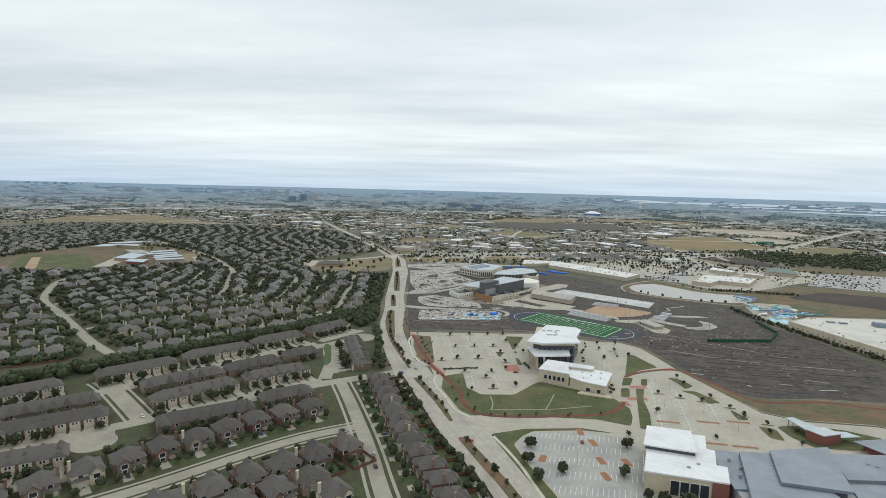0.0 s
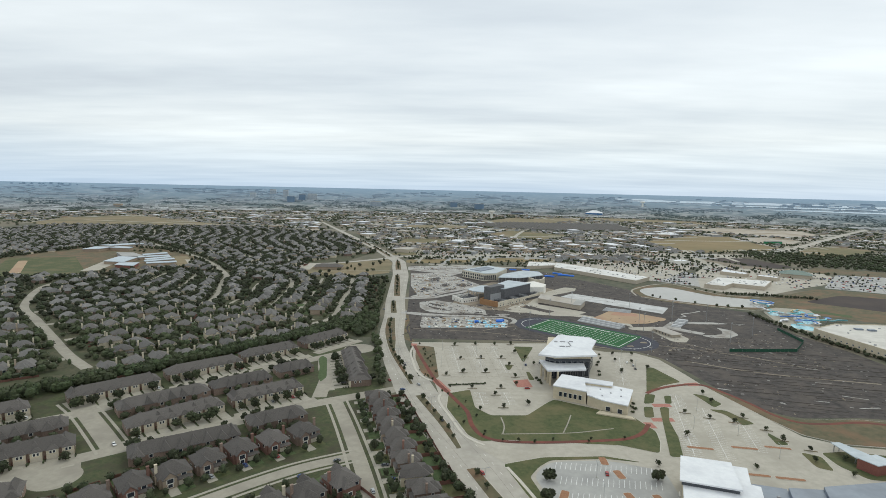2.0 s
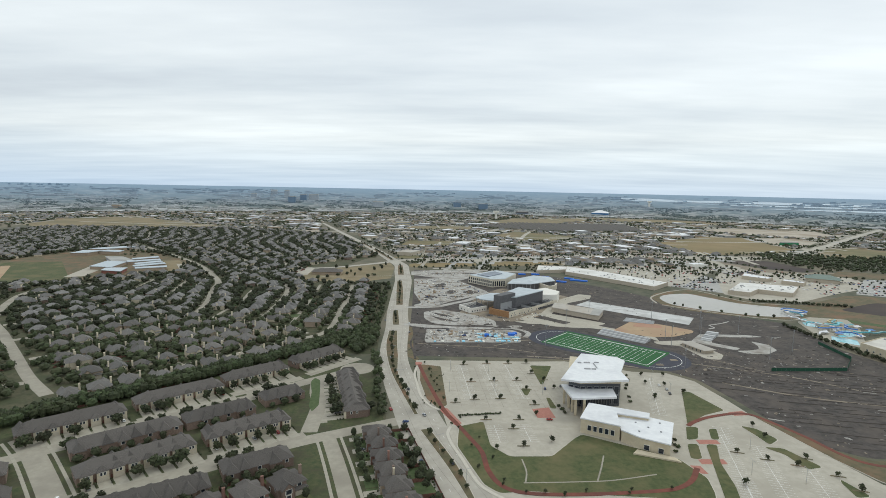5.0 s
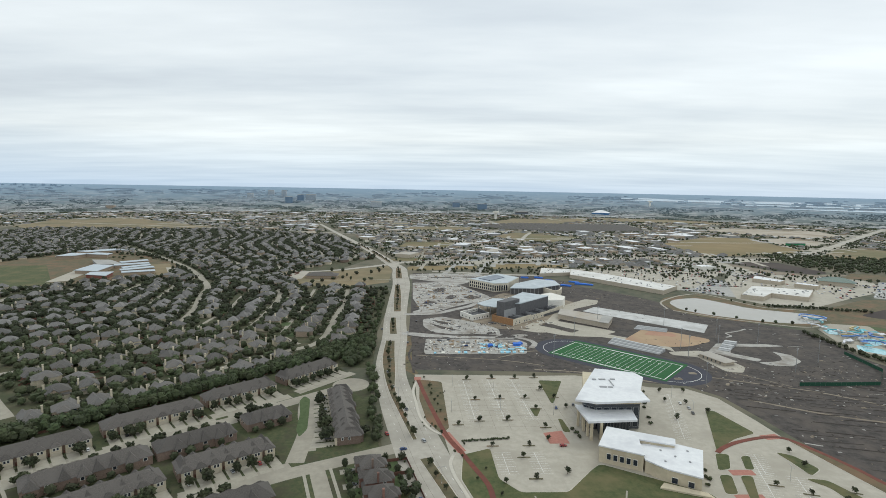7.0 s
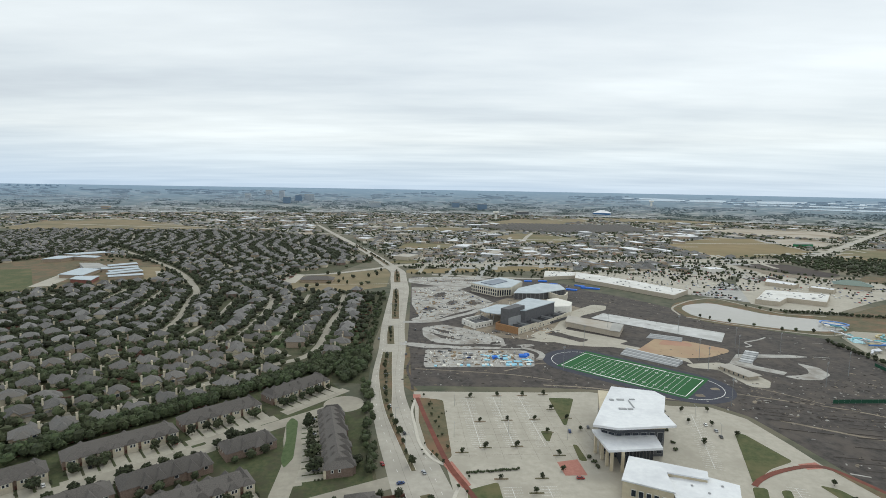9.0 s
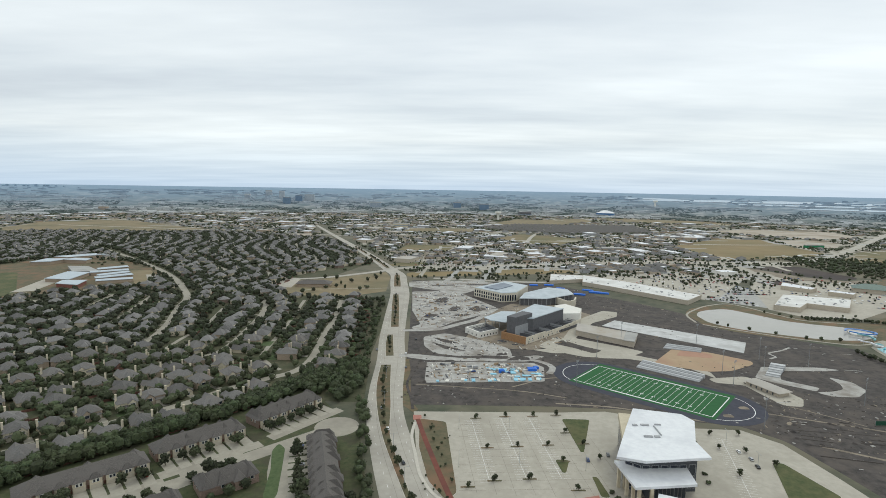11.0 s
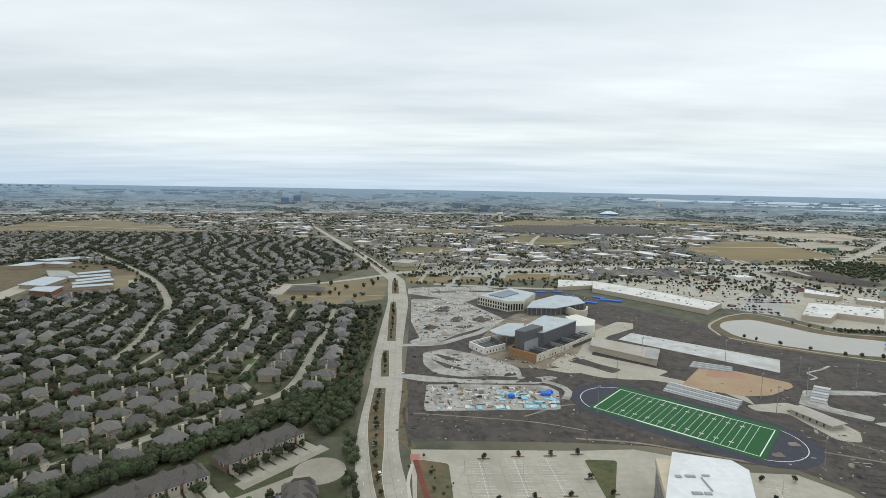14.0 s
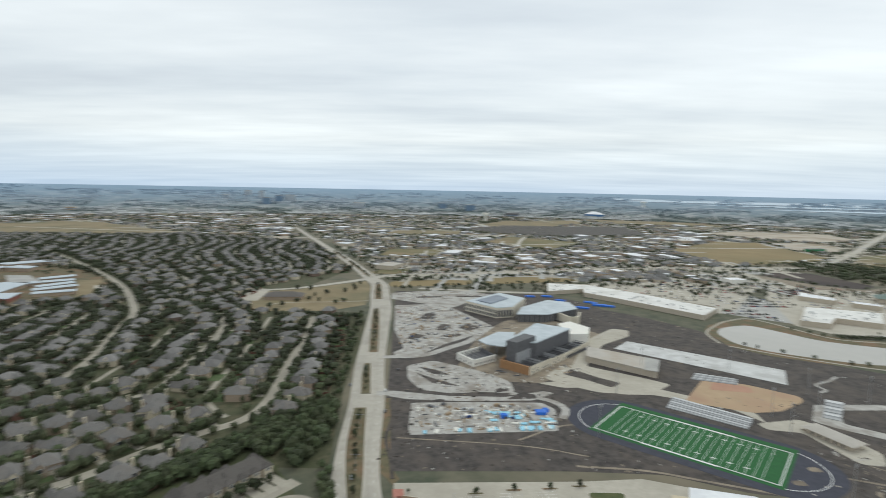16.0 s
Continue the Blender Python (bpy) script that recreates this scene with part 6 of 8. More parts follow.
CROSS = [(-560, 395, 9), (-470, 425, 10), (-407, 455, 11), (-339, 485, 12), (-262, 560, 15), (-200, 624, 22), (-55, 650, 22), (112, 706, 22), (243, 748, 22), (412, 772, 22), (520, 786, 22), (660, 812, 22), (790, 892, 22), (985, 1079, 22), (1468, 1593, 22), (2100, 2250, 22)]
tagged(part("road", ribbon(Mb(), CROSS, 24, 0.0, 0.095, 20), M_ROAD), "pale concrete arterial road across the town", "road", kind="structure")
for k, pts in enumerate(([(-150, 500), (20, 480), (100, 500), (150, 560), (300, 690), (340, 800)], [(-160, 610), (-60, 760), (60, 1000), (150, 1400), (300, 1900)], [(262, 362), (330, 470), (420, 620), (500, 760)], [(-1600, 1500), (-900, 1390), (-300, 1250), (300, 1230), (900, 1250), (1500, 1600)])):
    tagged(part("road", ribbon(Mb(), pts, 13, 0.0, 0.10 + 0.005 * k, 20), M_ROAD), "pale concrete town road", "road", kind="structure")
M_STORE = material("bright_store_roof", (0.64, 0.63, 0.60), (0.73, 0.72, 0.69), 0.1, 0.75, c3=(0.56, 0.545, 0.51), big=0.04)
block("superstore", "long white-roofed superstore with tan walls beside the pond", [(106, 458), (142, 420), (225, 318), (265, 364), (186, 470), (124, 532)], 6.2, M_TANWALL, M_STORE, 0.5, units=30, seed=2)
block("shop", "white-roofed tan shop block north of the school", [(52, 466), (118, 490), (150, 528), (66, 540)], 5.5, M_TANWALL, M_STORE, units=8, seed=3)
block("superstore", "white-roofed superstore with tan walls across the pond", [(336, 300), (363, 285), (392, 316), (432, 288), (480, 352), (398, 384)], 6.5, M_TANWALL, M_STORE, 0.5, units=26, seed=4)
block("shop", "low white-roofed shop beside the car park", [(441, 462), (472, 430), (492, 448), (466, 500)], 6, M_TANWALL, M_WHITEROOF, units=4, seed=5)
block("shop", "low white-roofed shop behind the superstore", [(488, 415), (512, 392), (528, 408), (504, 434)], 6, M_TANWALL, M_WHITEROOF, units=3, seed=6)
block("shop", "small white bank building in the car park", [(405, 590), (438, 596), (432, 622), (400, 616)], 8, M_WHITE, M_WHITEROOF, units=3, seed=7)
t = thing("green_roof_hall", "hall with a dark green hipped metal roof", "building", pose(585, 452, 0, 0, 0, -30))
part("wall", Mb().box(-26, -16, 0, 26, 16, 7), M_TANWALL, t)
part("roof", Mb().hip(-28, -18, 28, 18, 7, 7), material("green_metal_roof", (0.03, 0.085, 0.07), (0.045, 0.105, 0.09), 0.5, 0.5), t)
w = block("warehouse", "very long cream warehouse with a white flat roof", [(320, -8), (362, 18), (480, 20), (520, -170), (352, -150)], 10, M_CREAM, M_PALEROOF, 0.8, units=24, seed=8)
wall_windows(w, (321, -12), (351, -146), 4.5, 6.0, 20, 1.6)
for x, y in ((372, -6), (384, -10), (430, -40), (400, -70), (450, -90)):
    part("roof_unit", Mb().box(x - 4, y - 2.5, 9.9, x + 4, y + 2.5, 11.6), M_GREYROOF, w)
part("roof_vault", Mb().cyl(0, 0, -12, 12, 7, n=20, m=pose(425, -22, 8.5, 90, 0, 70)), M_GREYROOF, w, "curved grey vaulted skylight")


def build_waterpark():
    t = thing("water_park", "colourful water park with slides, pools and canopies", "water park")
    part("deck", Mb().prism(rounded([(318, 30), (340, 8), (396, 96), (412, 142), (372, 150), (336, 122), (322, 70)], 5), 0, 0.2), M_WALKWAY, t, "pale deck")
    pool = material("pool_water", (0.25, 0.55, 0.62), (0.34, 0.64, 0.70), 0.3, 0.15)
    for pts in ([(322, 36), (340, 18), (352, 40), (334, 56)], [(352, 52), (366, 60), (374, 84), (356, 80)], [(334, 100), (346, 96), (352, 116), (340, 120)]):
        part("pool", Mb().prism(rounded(pts, 4), 0.1, 0.32), pool, t, "pale turquoise pool")
    rng = random.Random(4)
    cols = [((0.62, 0.63, 0.66), "white"), ((0.05, 0.16, 0.45), "blue"), ((0.10, 0.30, 0.34), "teal"), ((0.10, 0.42, 0.50), "turquoise"), ((0.42, 0.34, 0.14), "yellow"), ((0.45, 0.47, 0.5), "grey")]
    for i in range(16):
        c, nm = cols[i % 6]
        mat = material("slide_" + nm, c, tuple(v * 1.15 for v in c), 1.0, 0.4)
        x, y = rng.uniform(336, 392), rng.uniform(60, 136)
        pts = [(x, y)]
        a = rng.uniform(0, 6)
        for k in range(5):
            a += rng.uniform(-1.1, 1.1)
            pts.append((pts[-1][0] + 6 * math.cos(a), pts[-1][1] + 6 * math.sin(a)))
        sl = part("slide", ribbon(Mb(), pts, 1.8, 2.0 + i % 4, 3.2 + i % 4, 1.5), mat, t, nm + " slide")
        weld(sl)
        for p in pts[::2]:
            part("post", Mb().cyl(p[0], p[1], 0, 2.1 + i % 4, 0.2, n=6), M_METAL, sl)
    for i in range(9):
        x, y = rng.uniform(330, 396), rng.uniform(40, 136)
        cn = part("canopy", Mb().hip(x - 4, y - 3, x + 4, y + 3, 3.0, 1.4), material("slide_" + cols[i % 4][1], cols[i % 4][0], cols[i % 4][0], 1.0, 0.4), t, cols[i % 4][1] + " fabric canopy")
        for sx, sy in ((-3.5, -2.5), (3.5, -2.5), (3.5, 2.5), (-3.5, 2.5)):
            part("post", Mb().cyl(x + sx, y + sy, 0, 3.05, 0.1, n=5), M_METAL, cn)
    lp = thing("slide_loop", "blue and white looping slide over the pond's edge", "slide")
    loop = [(352, 176), (360, 166), (372, 164), (378, 172), (370, 184), (358, 188), (350, 180)]
    flume = part("flume", ribbon(Mb(), loop, 2.2, 3.0, 4.0, 1.5), material("slide_blue", (0.05, 0.16, 0.45), (0.06, 0.18, 0.5), 1.0, 0.4), lp, "blue flume")
    weld(flume)
    part("deck", Mb().prism(rounded([(352, 170), (376, 164), (380, 178), (358, 190)], 3), 0.1, 1.2), M_WHITE, lp)
    for p in loop[:-1]:
        part("post", Mb().cyl(p[0], p[1], 0, 3.1, 0.25, n=6), M_METAL, lp)
    patch("grass", rounded([(378, 150), (414, 142), (450, 110), (440, 98), (404, 128), (376, 140)], 4), M_LAWN, "bright green lawn beside the water park", "grass", 0.0, 0.14)


build_waterpark()


# ---- far school on its playing fields ----
def build_far_school():
    patch("grass", rounded(KEEP_OUT[0], 20), M_VERGE, "mixed green and dry grounds round far schools", "grass", -0.02, 0.05)
    patch("grass", rounded([(-1000, 430), (-850, 205), (-745, 250), (-750, 300), (-890, 470)], 15), M_GRASS, "worn green playing field", "grass", -0.02, 0.06)
    patch("ground_infield", rounded([(-952, 398), (-938, 404), (-836, 262), (-850, 252)], 8), M_CLAY, "worn reddish running strip", "infield", 0.0, 0.075)
    patch("pavement_lot", [(-760, 300), (-735, 315), (-770, 440), (-800, 430)], M_CONC, "pale school car park", "car park", -0.02, 0.07)
    patch("grass", [(-712, 512), (-682, 526), (-585, 392), (-626, 384)], M_DRY, "dry school lawn", "grass", -0.02, 0.065)
    patch("pavement_lot", [(-660, 474), (-645, 477), (-592, 392), (-607, 389)], M_CONC, "pale ball court", "court", -0.02, 0.085)
    roof = material("pale_blue_metal_roof", (0.42, 0.48, 0.52), (0.49, 0.54, 0.58), 0.2, 0.5)
    t = thing("far_school", "low school with long pale blue metal roofs and red brick", "school")
    for (x0, y0), (x1, y1) in (((-746, 452), (-700, 489)), ((-712, 425), (-684, 468)), ((-700, 400), (-664, 444)), ((-684, 376), (-640, 404)), ((-756, 488), (-724, 527))):
        p, q = Vector((x0, y0)), Vector((x1, y1))
        d = (q - p).normalized()
        o = Vector((-d.y, d.x)) * 9
        pts = [tuple(p), tuple(q), tuple(q + o), tuple(p + o)]
        part("wall", Mb().prism(inset(pts, 1), 0, 4.5), M_BRICK_TAN, t)
        part("roof", Mb().prism(pts, 4.5, 5.2, slope=lambda x, y, p=p, o=o: 1.6 * (Vector((x, y)) - p).dot(o) / 81), roof, t)
    for pts, m in (([(-726, 345), (-686, 338), (-700, 380), (-735, 372)], M_REDBRICK), ([(-788, 456), (-774, 384), (-730, 380), (-745, 450)], M_BRICK_TAN), ([(-832, 514), (-795, 517), (-736, 464), (-780, 455)], M_LIGHTGREY)):
        part("wall", Mb().prism(inset(pts, 1), 0, 5.5), m, t)
        part("roof", Mb().prism(pts, 5.5, 6.2), roof if m != M_LIGHTGREY else M_GREYLOT, t)
    t = thing("far_school", "second low school with pale blue-grey roofs", "school")
    for pts in ([(-932, 547), (-901, 560), (-895, 605), (-938, 600)], [(-950, 632), (-899, 690), (-863, 681), (-915, 622)], [(-900, 590), (-847, 584), (-852, 610), (-893, 616)]):
        part("wall", Mb().prism(inset(pts, 1), 0, 6), M_BRICK_TAN, t)
        part("roof", Mb().prism(pts, 6, 6.8), roof, t)
    t = thing("church_hall", "low tan hall with a brown hipped roof by the park", "building", pose(-340, 405, 0, 0, 0, 5))
    part("wall", Mb().box(-26, -12, 0, 26, 12, 5), M_BRICK_TAN, t)
    part("roof", Mb().hip(-28, -14, 28, 14, 5, 5), M_SHINGLE, t)
    patch("pavement_lot", [(-440, 380), (-372, 385), (-380, 470), (-430, 480)], M_CONC, "pale car park of a hall", "car park", -0.02, 0.07)


build_far_school()

# ---- open fields between here and the horizon ----
M_BROWNF = material("ploughed_field", (0.034, 0.025, 0.023), (0.056, 0.042, 0.037), 0.02, 0.95, c3=(0.07, 0.052, 0.043), big=0.008)
M_PALE = material("graded_land", (0.36, 0.31, 0.245), (0.46, 0.41, 0.34), 0.012, 0.95, c3=(0.27, 0.215, 0.15), big=0.005)
M_OLIVE = material("olive_field", (0.125, 0.12, 0.055), (0.185, 0.155, 0.075), 0.012, 0.95, c3=(0.22, 0.165, 0.09), big=0.006)
M_STRAW = material("straw_field", (0.20, 0.15, 0.07), (0.26, 0.195, 0.095), 0.012, 0.95, c3=(0.165, 0.14, 0.065), big=0.006)
FIELDS = []
FIELDS += [
    (M_STRAW, [(-199, 506), (-62, 543), (-60, 596), (-204, 560)]),
    (M_STRAW, [(-38, 546), (138, 600), (96, 668), (-26, 624)]),
    (M_OLIVE, [(-264, 905), (-125, 905), (-81, 1050), (-249, 1050)]),
    (M_DRY, [(53, 1985), (354, 2040), (526, 2263), (207, 2392)]),
    (M_DRY, [(-1660, 1290), (-1764, 1620), (-1600, 1860), (-1054, 1460), (-898, 1375), (-1095, 1300), (-1275, 1200), (-1429, 1160)]),
    (M_STRAW, [(521, 1140), (700, 1330), (798, 1425), (945, 1420), (900, 1178), (892, 1021), (816, 952), (546, 841), (519, 983)]),
]
FIELDS += [
    (M_PALE, [(919, 1772), (1097, 1520), (1130, 1456), (1409, 1583), (1453, 1843), (1137, 1922)]),
    (M_PALE, [(905, 1180), (1000, 1150), (1130, 1300), (1120, 1430), (980, 1420)]),
    (M_BROWNF, [(520, 735), (649, 752), (672, 596), (622, 566), (573, 606)]),
    (M_BROWNF, [(436, 535), (512, 562), (500, 496), (440, 508)]),
    (M_TANSOIL, [(480, 640), (510, 735), (565, 600), (620, 560), (680, 585), (690, 560), (610, 535), (530, 560)]),
    (M_DRY, [(-2, 1865), (128, 2230), (579, 2526), (580, 2283), (369, 1994)]),
]
FIELDS += [
    (M_OLIVE, [(8, 1270), (117, 1469), (328, 1304), (202, 1135), (110, 1118)]),
    (M_PALE, [(-696, 1262), (-608, 1353), (-569, 1222), (-615, 1149)]),
    (M_BROWNF, [(-537, 1081), (-500, 1203), (-385, 985), (-419, 953)]),
    (M_VERGE, [(420, 235), (560, 120), (700, 120), (760, 260), (690, 250), (540, 320)]),
    (M_BROWNF, [(440, 200), (560, 110), (640, 130), (700, 200), (540, 262)]),
    (M_VERGE, [(640, 520), (720, 600), (860, 540), (980, 520), (1100, 560), (1060, 470), (900, 440)]),
]
FIELDS += [
    (M_OLIVE, [(800, 840), (1000, 1060), (1120, 1130), (1180, 1020), (960, 840)]),
    (M_DRY, [(-300, 1480), (-60, 1500), (-40, 1700), (-320, 1660)]),
    (M_OLIVE, [(-260, 640), (-190, 760), (-140, 740), (-190, 640)]),
    (M_DRY, [(-2400, 2300), (-2000, 2500), (-1700, 2350), (-2200, 2050)]),
    (M_OLIVE, [(-1900, 2600), (-1400, 2900), (-1200, 2600), (-1600, 2350)]),
    (M_DRY, [(600, 2650), (1200, 2500), (1300, 2200), (760, 2300)]),
]
for k, (m, pts) in enumerate(FIELDS):
    patch("ground_field", rounded(pts, 20), m, "open field of dry grass or bare soil", "field", -0.05, 0.06 + 0.004 * (k % 9))

# ---- distance: shops, roofs, woods and towers, too many to count ----
rng = random.Random(21)


def seen(x, y, k=0.95):
    return y > -300 and abs(x + 100) < k * (y + 700)


DENSE = [(-23, 1720), (159, 1940), (666, 1934), (640, 1600), (265, 1494), (75, 1580)]


def is_free(x, y):
    return not any(inside((x, y), pts) for _, pts in FIELDS) and not inside((x, y), DENSE)


def west(x, y):
    return x < np.interp(y, [p[1] for p in BOULEVARD], [p[0] for p in BOULEVARD])


low_w, low_r = {n: Mb() for n in range(3)}, {n: Mb() for n in range(3)}
shops = 0
for _ in range(9500):
    y = 560 + 3500 * rng.random() ** 1.6
    x = rng.uniform(-1.0, 1.0) * (y + 600) - 100
    r = math.hypot(x - CENTRE[0], y - CENTRE[1])
    if r > 3280 or not seen(x, y) or not is_free(x, y) or near_line((x, y), BOULEVARD, 40) or near_line((x, y), CROSS, 40) or (west(x, y) and y < 1350) or (x > 600 and y < 900) or (x < 420 and y < 600):
        continue
    if x > 900 and rng.random() < 0.55:
        continue
    if 370 < x < 720 and y < 800:
        continue
    w, d, h = rng.uniform(8, 22), rng.uniform(8, 18), rng.uniform(3.5, 6)
    if rng.random() < (0.035 if r < 1900 else 0.08):
        w, d, h = rng.uniform(30, 70), rng.uniform(20, 40), rng.uniform(5, 8)
    a = rng.choice((0, 90)) + rng.uniform(-8, 8) + (20 if x > 0 else -15)
    z = ground_z(x, y)
    m = pose(x, y, z, 0, 0, a)
    if r < 1450 and shops < 60 and w > 14:
        shops += 1
        c = [tuple((m @ Vector((sx * w / 2, sy * d / 2, 0)))[:2]) for sx, sy in ((-1, -1), (1, -1), (1, 1), (-1, 1))]
        block("shop", "low plain shop with a pale flat roof", c, h, rng.choice((M_TANWALL, M_LIGHTGREY, M_BRICK_TAN)), rng.choice((M_WHITEROOF, M_TANROOF, M_GREYLOT, M_SHINGLE, M_CHARCOAL)), group="shops of the town")
        continue
    low_w[rng.randrange(3)].box(-w / 2, -d / 2, -2, w / 2, d / 2, h, m)
    if w < 24 and rng.random() < 0.7:
        low_r[2].hip(-w / 2 - 0.5, -d / 2 - 0.5, w / 2 + 0.5, d / 2 + 0.5, h, 3.5, m)
    else:
        low_r[rng.choice((0, 0, 1))].box(-w / 2, -d / 2, h - 0.05, w / 2, d / 2, h + 0.6, m)
for k, mat in enumerate((M_TANWALL, M_LIGHTGREY, M_BRICK_TAN)):
    tagged(part("town_walls", low_w[k], mat), "walls of the distant town's low buildings", "buildings", kind="stuff")
for k, mat in enumerate((M_WHITEROOF, M_TANROOF, M_FARROOF)):
    tagged(part("town_roofs", low_r[k], mat), "pale and brown roofs of the distant town", "buildings", kind="stuff")
# pale streets and yards of the distant town
pads = {0: Mb(), 1: Mb(), 2: Mb()}
for _ in range(3900):
    y = 620 + 3400 * rng.random() ** 1.7
    x = rng.uniform(-1.0, 1.0) * (y + 600) - 100
    if math.hypot(x - CENTRE[0], y - CENTRE[1]) > 3250 or not is_free(x, y) or (west(x, y) and y < 1350) or near_line((x, y), BOULEVARD, 60) or (x > 600 and y < 900):
        continue
    m = pose(x, y, 0, 0, 0, rng.choice((0, 90)) + rng.uniform(-12, 12))
    w, d = (rng.uniform(20, 90), rng.uniform(15, 50)) if rng.random() < 0.6 else (rng.uniform(100, 320), rng.uniform(7, 12))
    pads[rng.randrange(3)].box(-w / 2, -d / 2, -0.1, w / 2, d / 2, rng.uniform(0.02, 0.3), m)
for k, mat in enumerate((M_CONC, M_WALKWAY, M_GREYLOT)):
    tagged(part("town_yards", pads[k], mat), "pale yards and streets of the distant town", "paving", kind="stuff")
spots, far = [], []
for _ in range(5600):
    y = 480 + 900 * rng.random()
    x = rng.uniform(-420, 1.0 * (y + 600) - 100)
    if not west(x, y) and is_free(x, y) and not near_line((x, y), CROSS, 15) and not near_line((x, y), BOULEVARD, 18) and not (150 < x < 290 and 300 < y < 540) and not (330 < x < 490 and 270 < y < 400):
        spots.append((x, y, rng.uniform(1.6, 3.6), rng.uniform(3.5, 6.5)))
for pts in LOTS:
    xs, ys = [p[0] for p in pts], [p[1] for p in pts]
    for _ in range(165):
        x, y = round(rng.uniform(min(xs), max(xs)) / 9) * 9 + rng.uniform(-1, 1), round(rng.uniform(min(ys), max(ys)) / 22) * 22 + rng.uniform(-1, 1)
        if inside((x, y), pts) and not (330 < x < 490 and 270 < y < 400):
            spots.append((x, y, rng.uniform(1.1, 2.1), rng.uniform(2.6, 4.5)))
for _ in range(60):
    x = rng.uniform(-190, 120)
    spots.append((x, 498 + 0.33 * (x + 190) + rng.choice((0, 66, 70)) + rng.uniform(-3, 3), rng.uniform(1.6, 3), rng.uniform(3.5, 6)))
for k in range(60):
    t = k / 59
    spots.append((345 + 130 * t, 250 - 30 * t + rng.uniform(-4, 4), rng.uniform(1.5, 2.6), rng.uniform(3, 5)))
for x, y in ((222, 196), (240, 182), (262, 166), (285, 148), (300, 146), (318, 142), (214, 206), (330, 250), (345, 240), (352, 238), (360, 240), (372, 244), (388, 240), (400, 238), (420, 236), (322, 262), (310, 276)):
    spots.append((x, y, rng.uniform(1.5, 2.6), rng.uniform(3, 5)))
for k in range(70):
    t = k / 69
    spots.append((304 + 46 * t + rng.uniform(-3, 3) - 8 * math.sin(t * 3), 100 - 240 * t + rng.uniform(-2, 2), rng.uniform(1.6, 3.2), rng.uniform(3, 5.5)))
wood("town_trees", spots, M_LEAF, "scattered dark trees among shops and car parks", 8, 31)
for _ in range(1300):
    x, y = rng.uniform(660, 1200), rng.uniform(480, 900)
    if inside((x, y), [(689, 872), (825, 892), (1000, 860), (1180, 720), (980, 540), (860, 560), (719, 610), (665, 700)]):
        far.append((x, y, rng.uniform(2.5, 6), rng.uniform(4, 9)))
estate = Mb()
for row in range(18):
    for col in range(40):
        x, y = -20 + col * 18 + rng.uniform(-2, 2), 1490 + row * 27 + rng.uniform(-3, 3)
        if inside((x, y), DENSE):
            estate.hip(-8, -7, 8, 7, 5, 4.2, pose(x, y, 0, 0, 0, rng.uniform(-6, 6)))
            if rng.random() < 0.6:
                far.append((x + rng.uniform(-9, 9), y + 13, rng.uniform(2.5, 4), rng.uniform(4, 6)))
tagged(part("estate_roofs", estate, M_SLATE), "close rows of dark grey roofs in a far housing estate", "houses", kind="stuff")
for _ in range(26000):
    y = 560 + 2700 * rng.random() ** 0.75
    x = rng.uniform(-1.0, 1.0) * (y + 600) - 100
    r = math.hypot(x - CENTRE[0], y - CENTRE[1])
    if 1000 < r < 3290 and seen(x, y) and is_free(x, y) and not near_line((x, y), CROSS, 20) and not near_line((x, y), BOULEVARD, 20):
        if west(x, y) and y < 1300 and rng.random() < 0.7:
            continue
        if r > 1500 and noise.noise(Vector((x * 0.0035, y * 0.007, 7))) < -0.16:
            continue
        s = 0.8 + r / 3800
        far.append((x, y, rng.uniform(2.6, 5.5) * s, rng.uniform(3.5, 6.5)))
wood("far_woods", far, M_WOOD, "dark tree cover spread over the distant plain", 3, 41)

# distance haze is mixed into the colour of these woods and roofs as well
M_HAZY = hazed_country(island_vary(material("hazy_woods", (0.080, 0.105, 0.098), (0.115, 0.145, 0.13), 0.02, 0.95), 0.75, 1.2))
M_HAZYROOF = hazed_country(island_vary(material("hazy_roofs", (0.40, 0.41, 0.41), (0.54, 0.55, 0.55), 0.02, 0.8), 0.55, 1.3))
hz, hb = [], Mb()
for _ in range(20000):
    a, r = radians(rng.uniform(40, 142)), 3300 + 680 * rng.random() ** 1.2
    x, y = CENTRE[0] + r * math.cos(a), CENTRE[1] + r * math.sin(a)
    if noise.noise(Vector((x * 0.005, y * 0.005, 3))) > -0.05:
        hz.append((x, y, rng.uniform(3, 9), rng.uniform(3, 5)))
for _ in range(4600):
    a, r = radians(rng.uniform(40, 142)), 3290 + 1180 * rng.random() ** 1.45
    x, y = CENTRE[0] + r * math.cos(a), CENTRE[1] + r * math.sin(a)
    if noise.noise(Vector((x * 0.004, y * 0.004, 9))) < (-0.08 if a > radians(70) else 0.1):
        continue
    w, d = (rng.uniform(5, 20), rng.uniform(4, 9)) if rng.random() < 0.75 else (rng.uniform(20, 60), rng.uniform(6, 12))
    hb.box(-w, -d, -6, w, d, rng.uniform(3, 6), pose(x, y, ground_z(x, y), 0, 0, math.degrees(a) - 90 + rng.uniform(-9, 9)))
hz = [s for s in hz if not (radians(43) < math.atan2(s[1] - CENTRE[1], s[0] - CENTRE[0]) < radians(75) and math.hypot(s[0] - CENTRE[0], s[1] - CENTRE[1]) > 4000)]
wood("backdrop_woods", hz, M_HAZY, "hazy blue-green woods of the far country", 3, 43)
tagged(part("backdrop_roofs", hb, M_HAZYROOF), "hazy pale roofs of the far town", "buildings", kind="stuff")


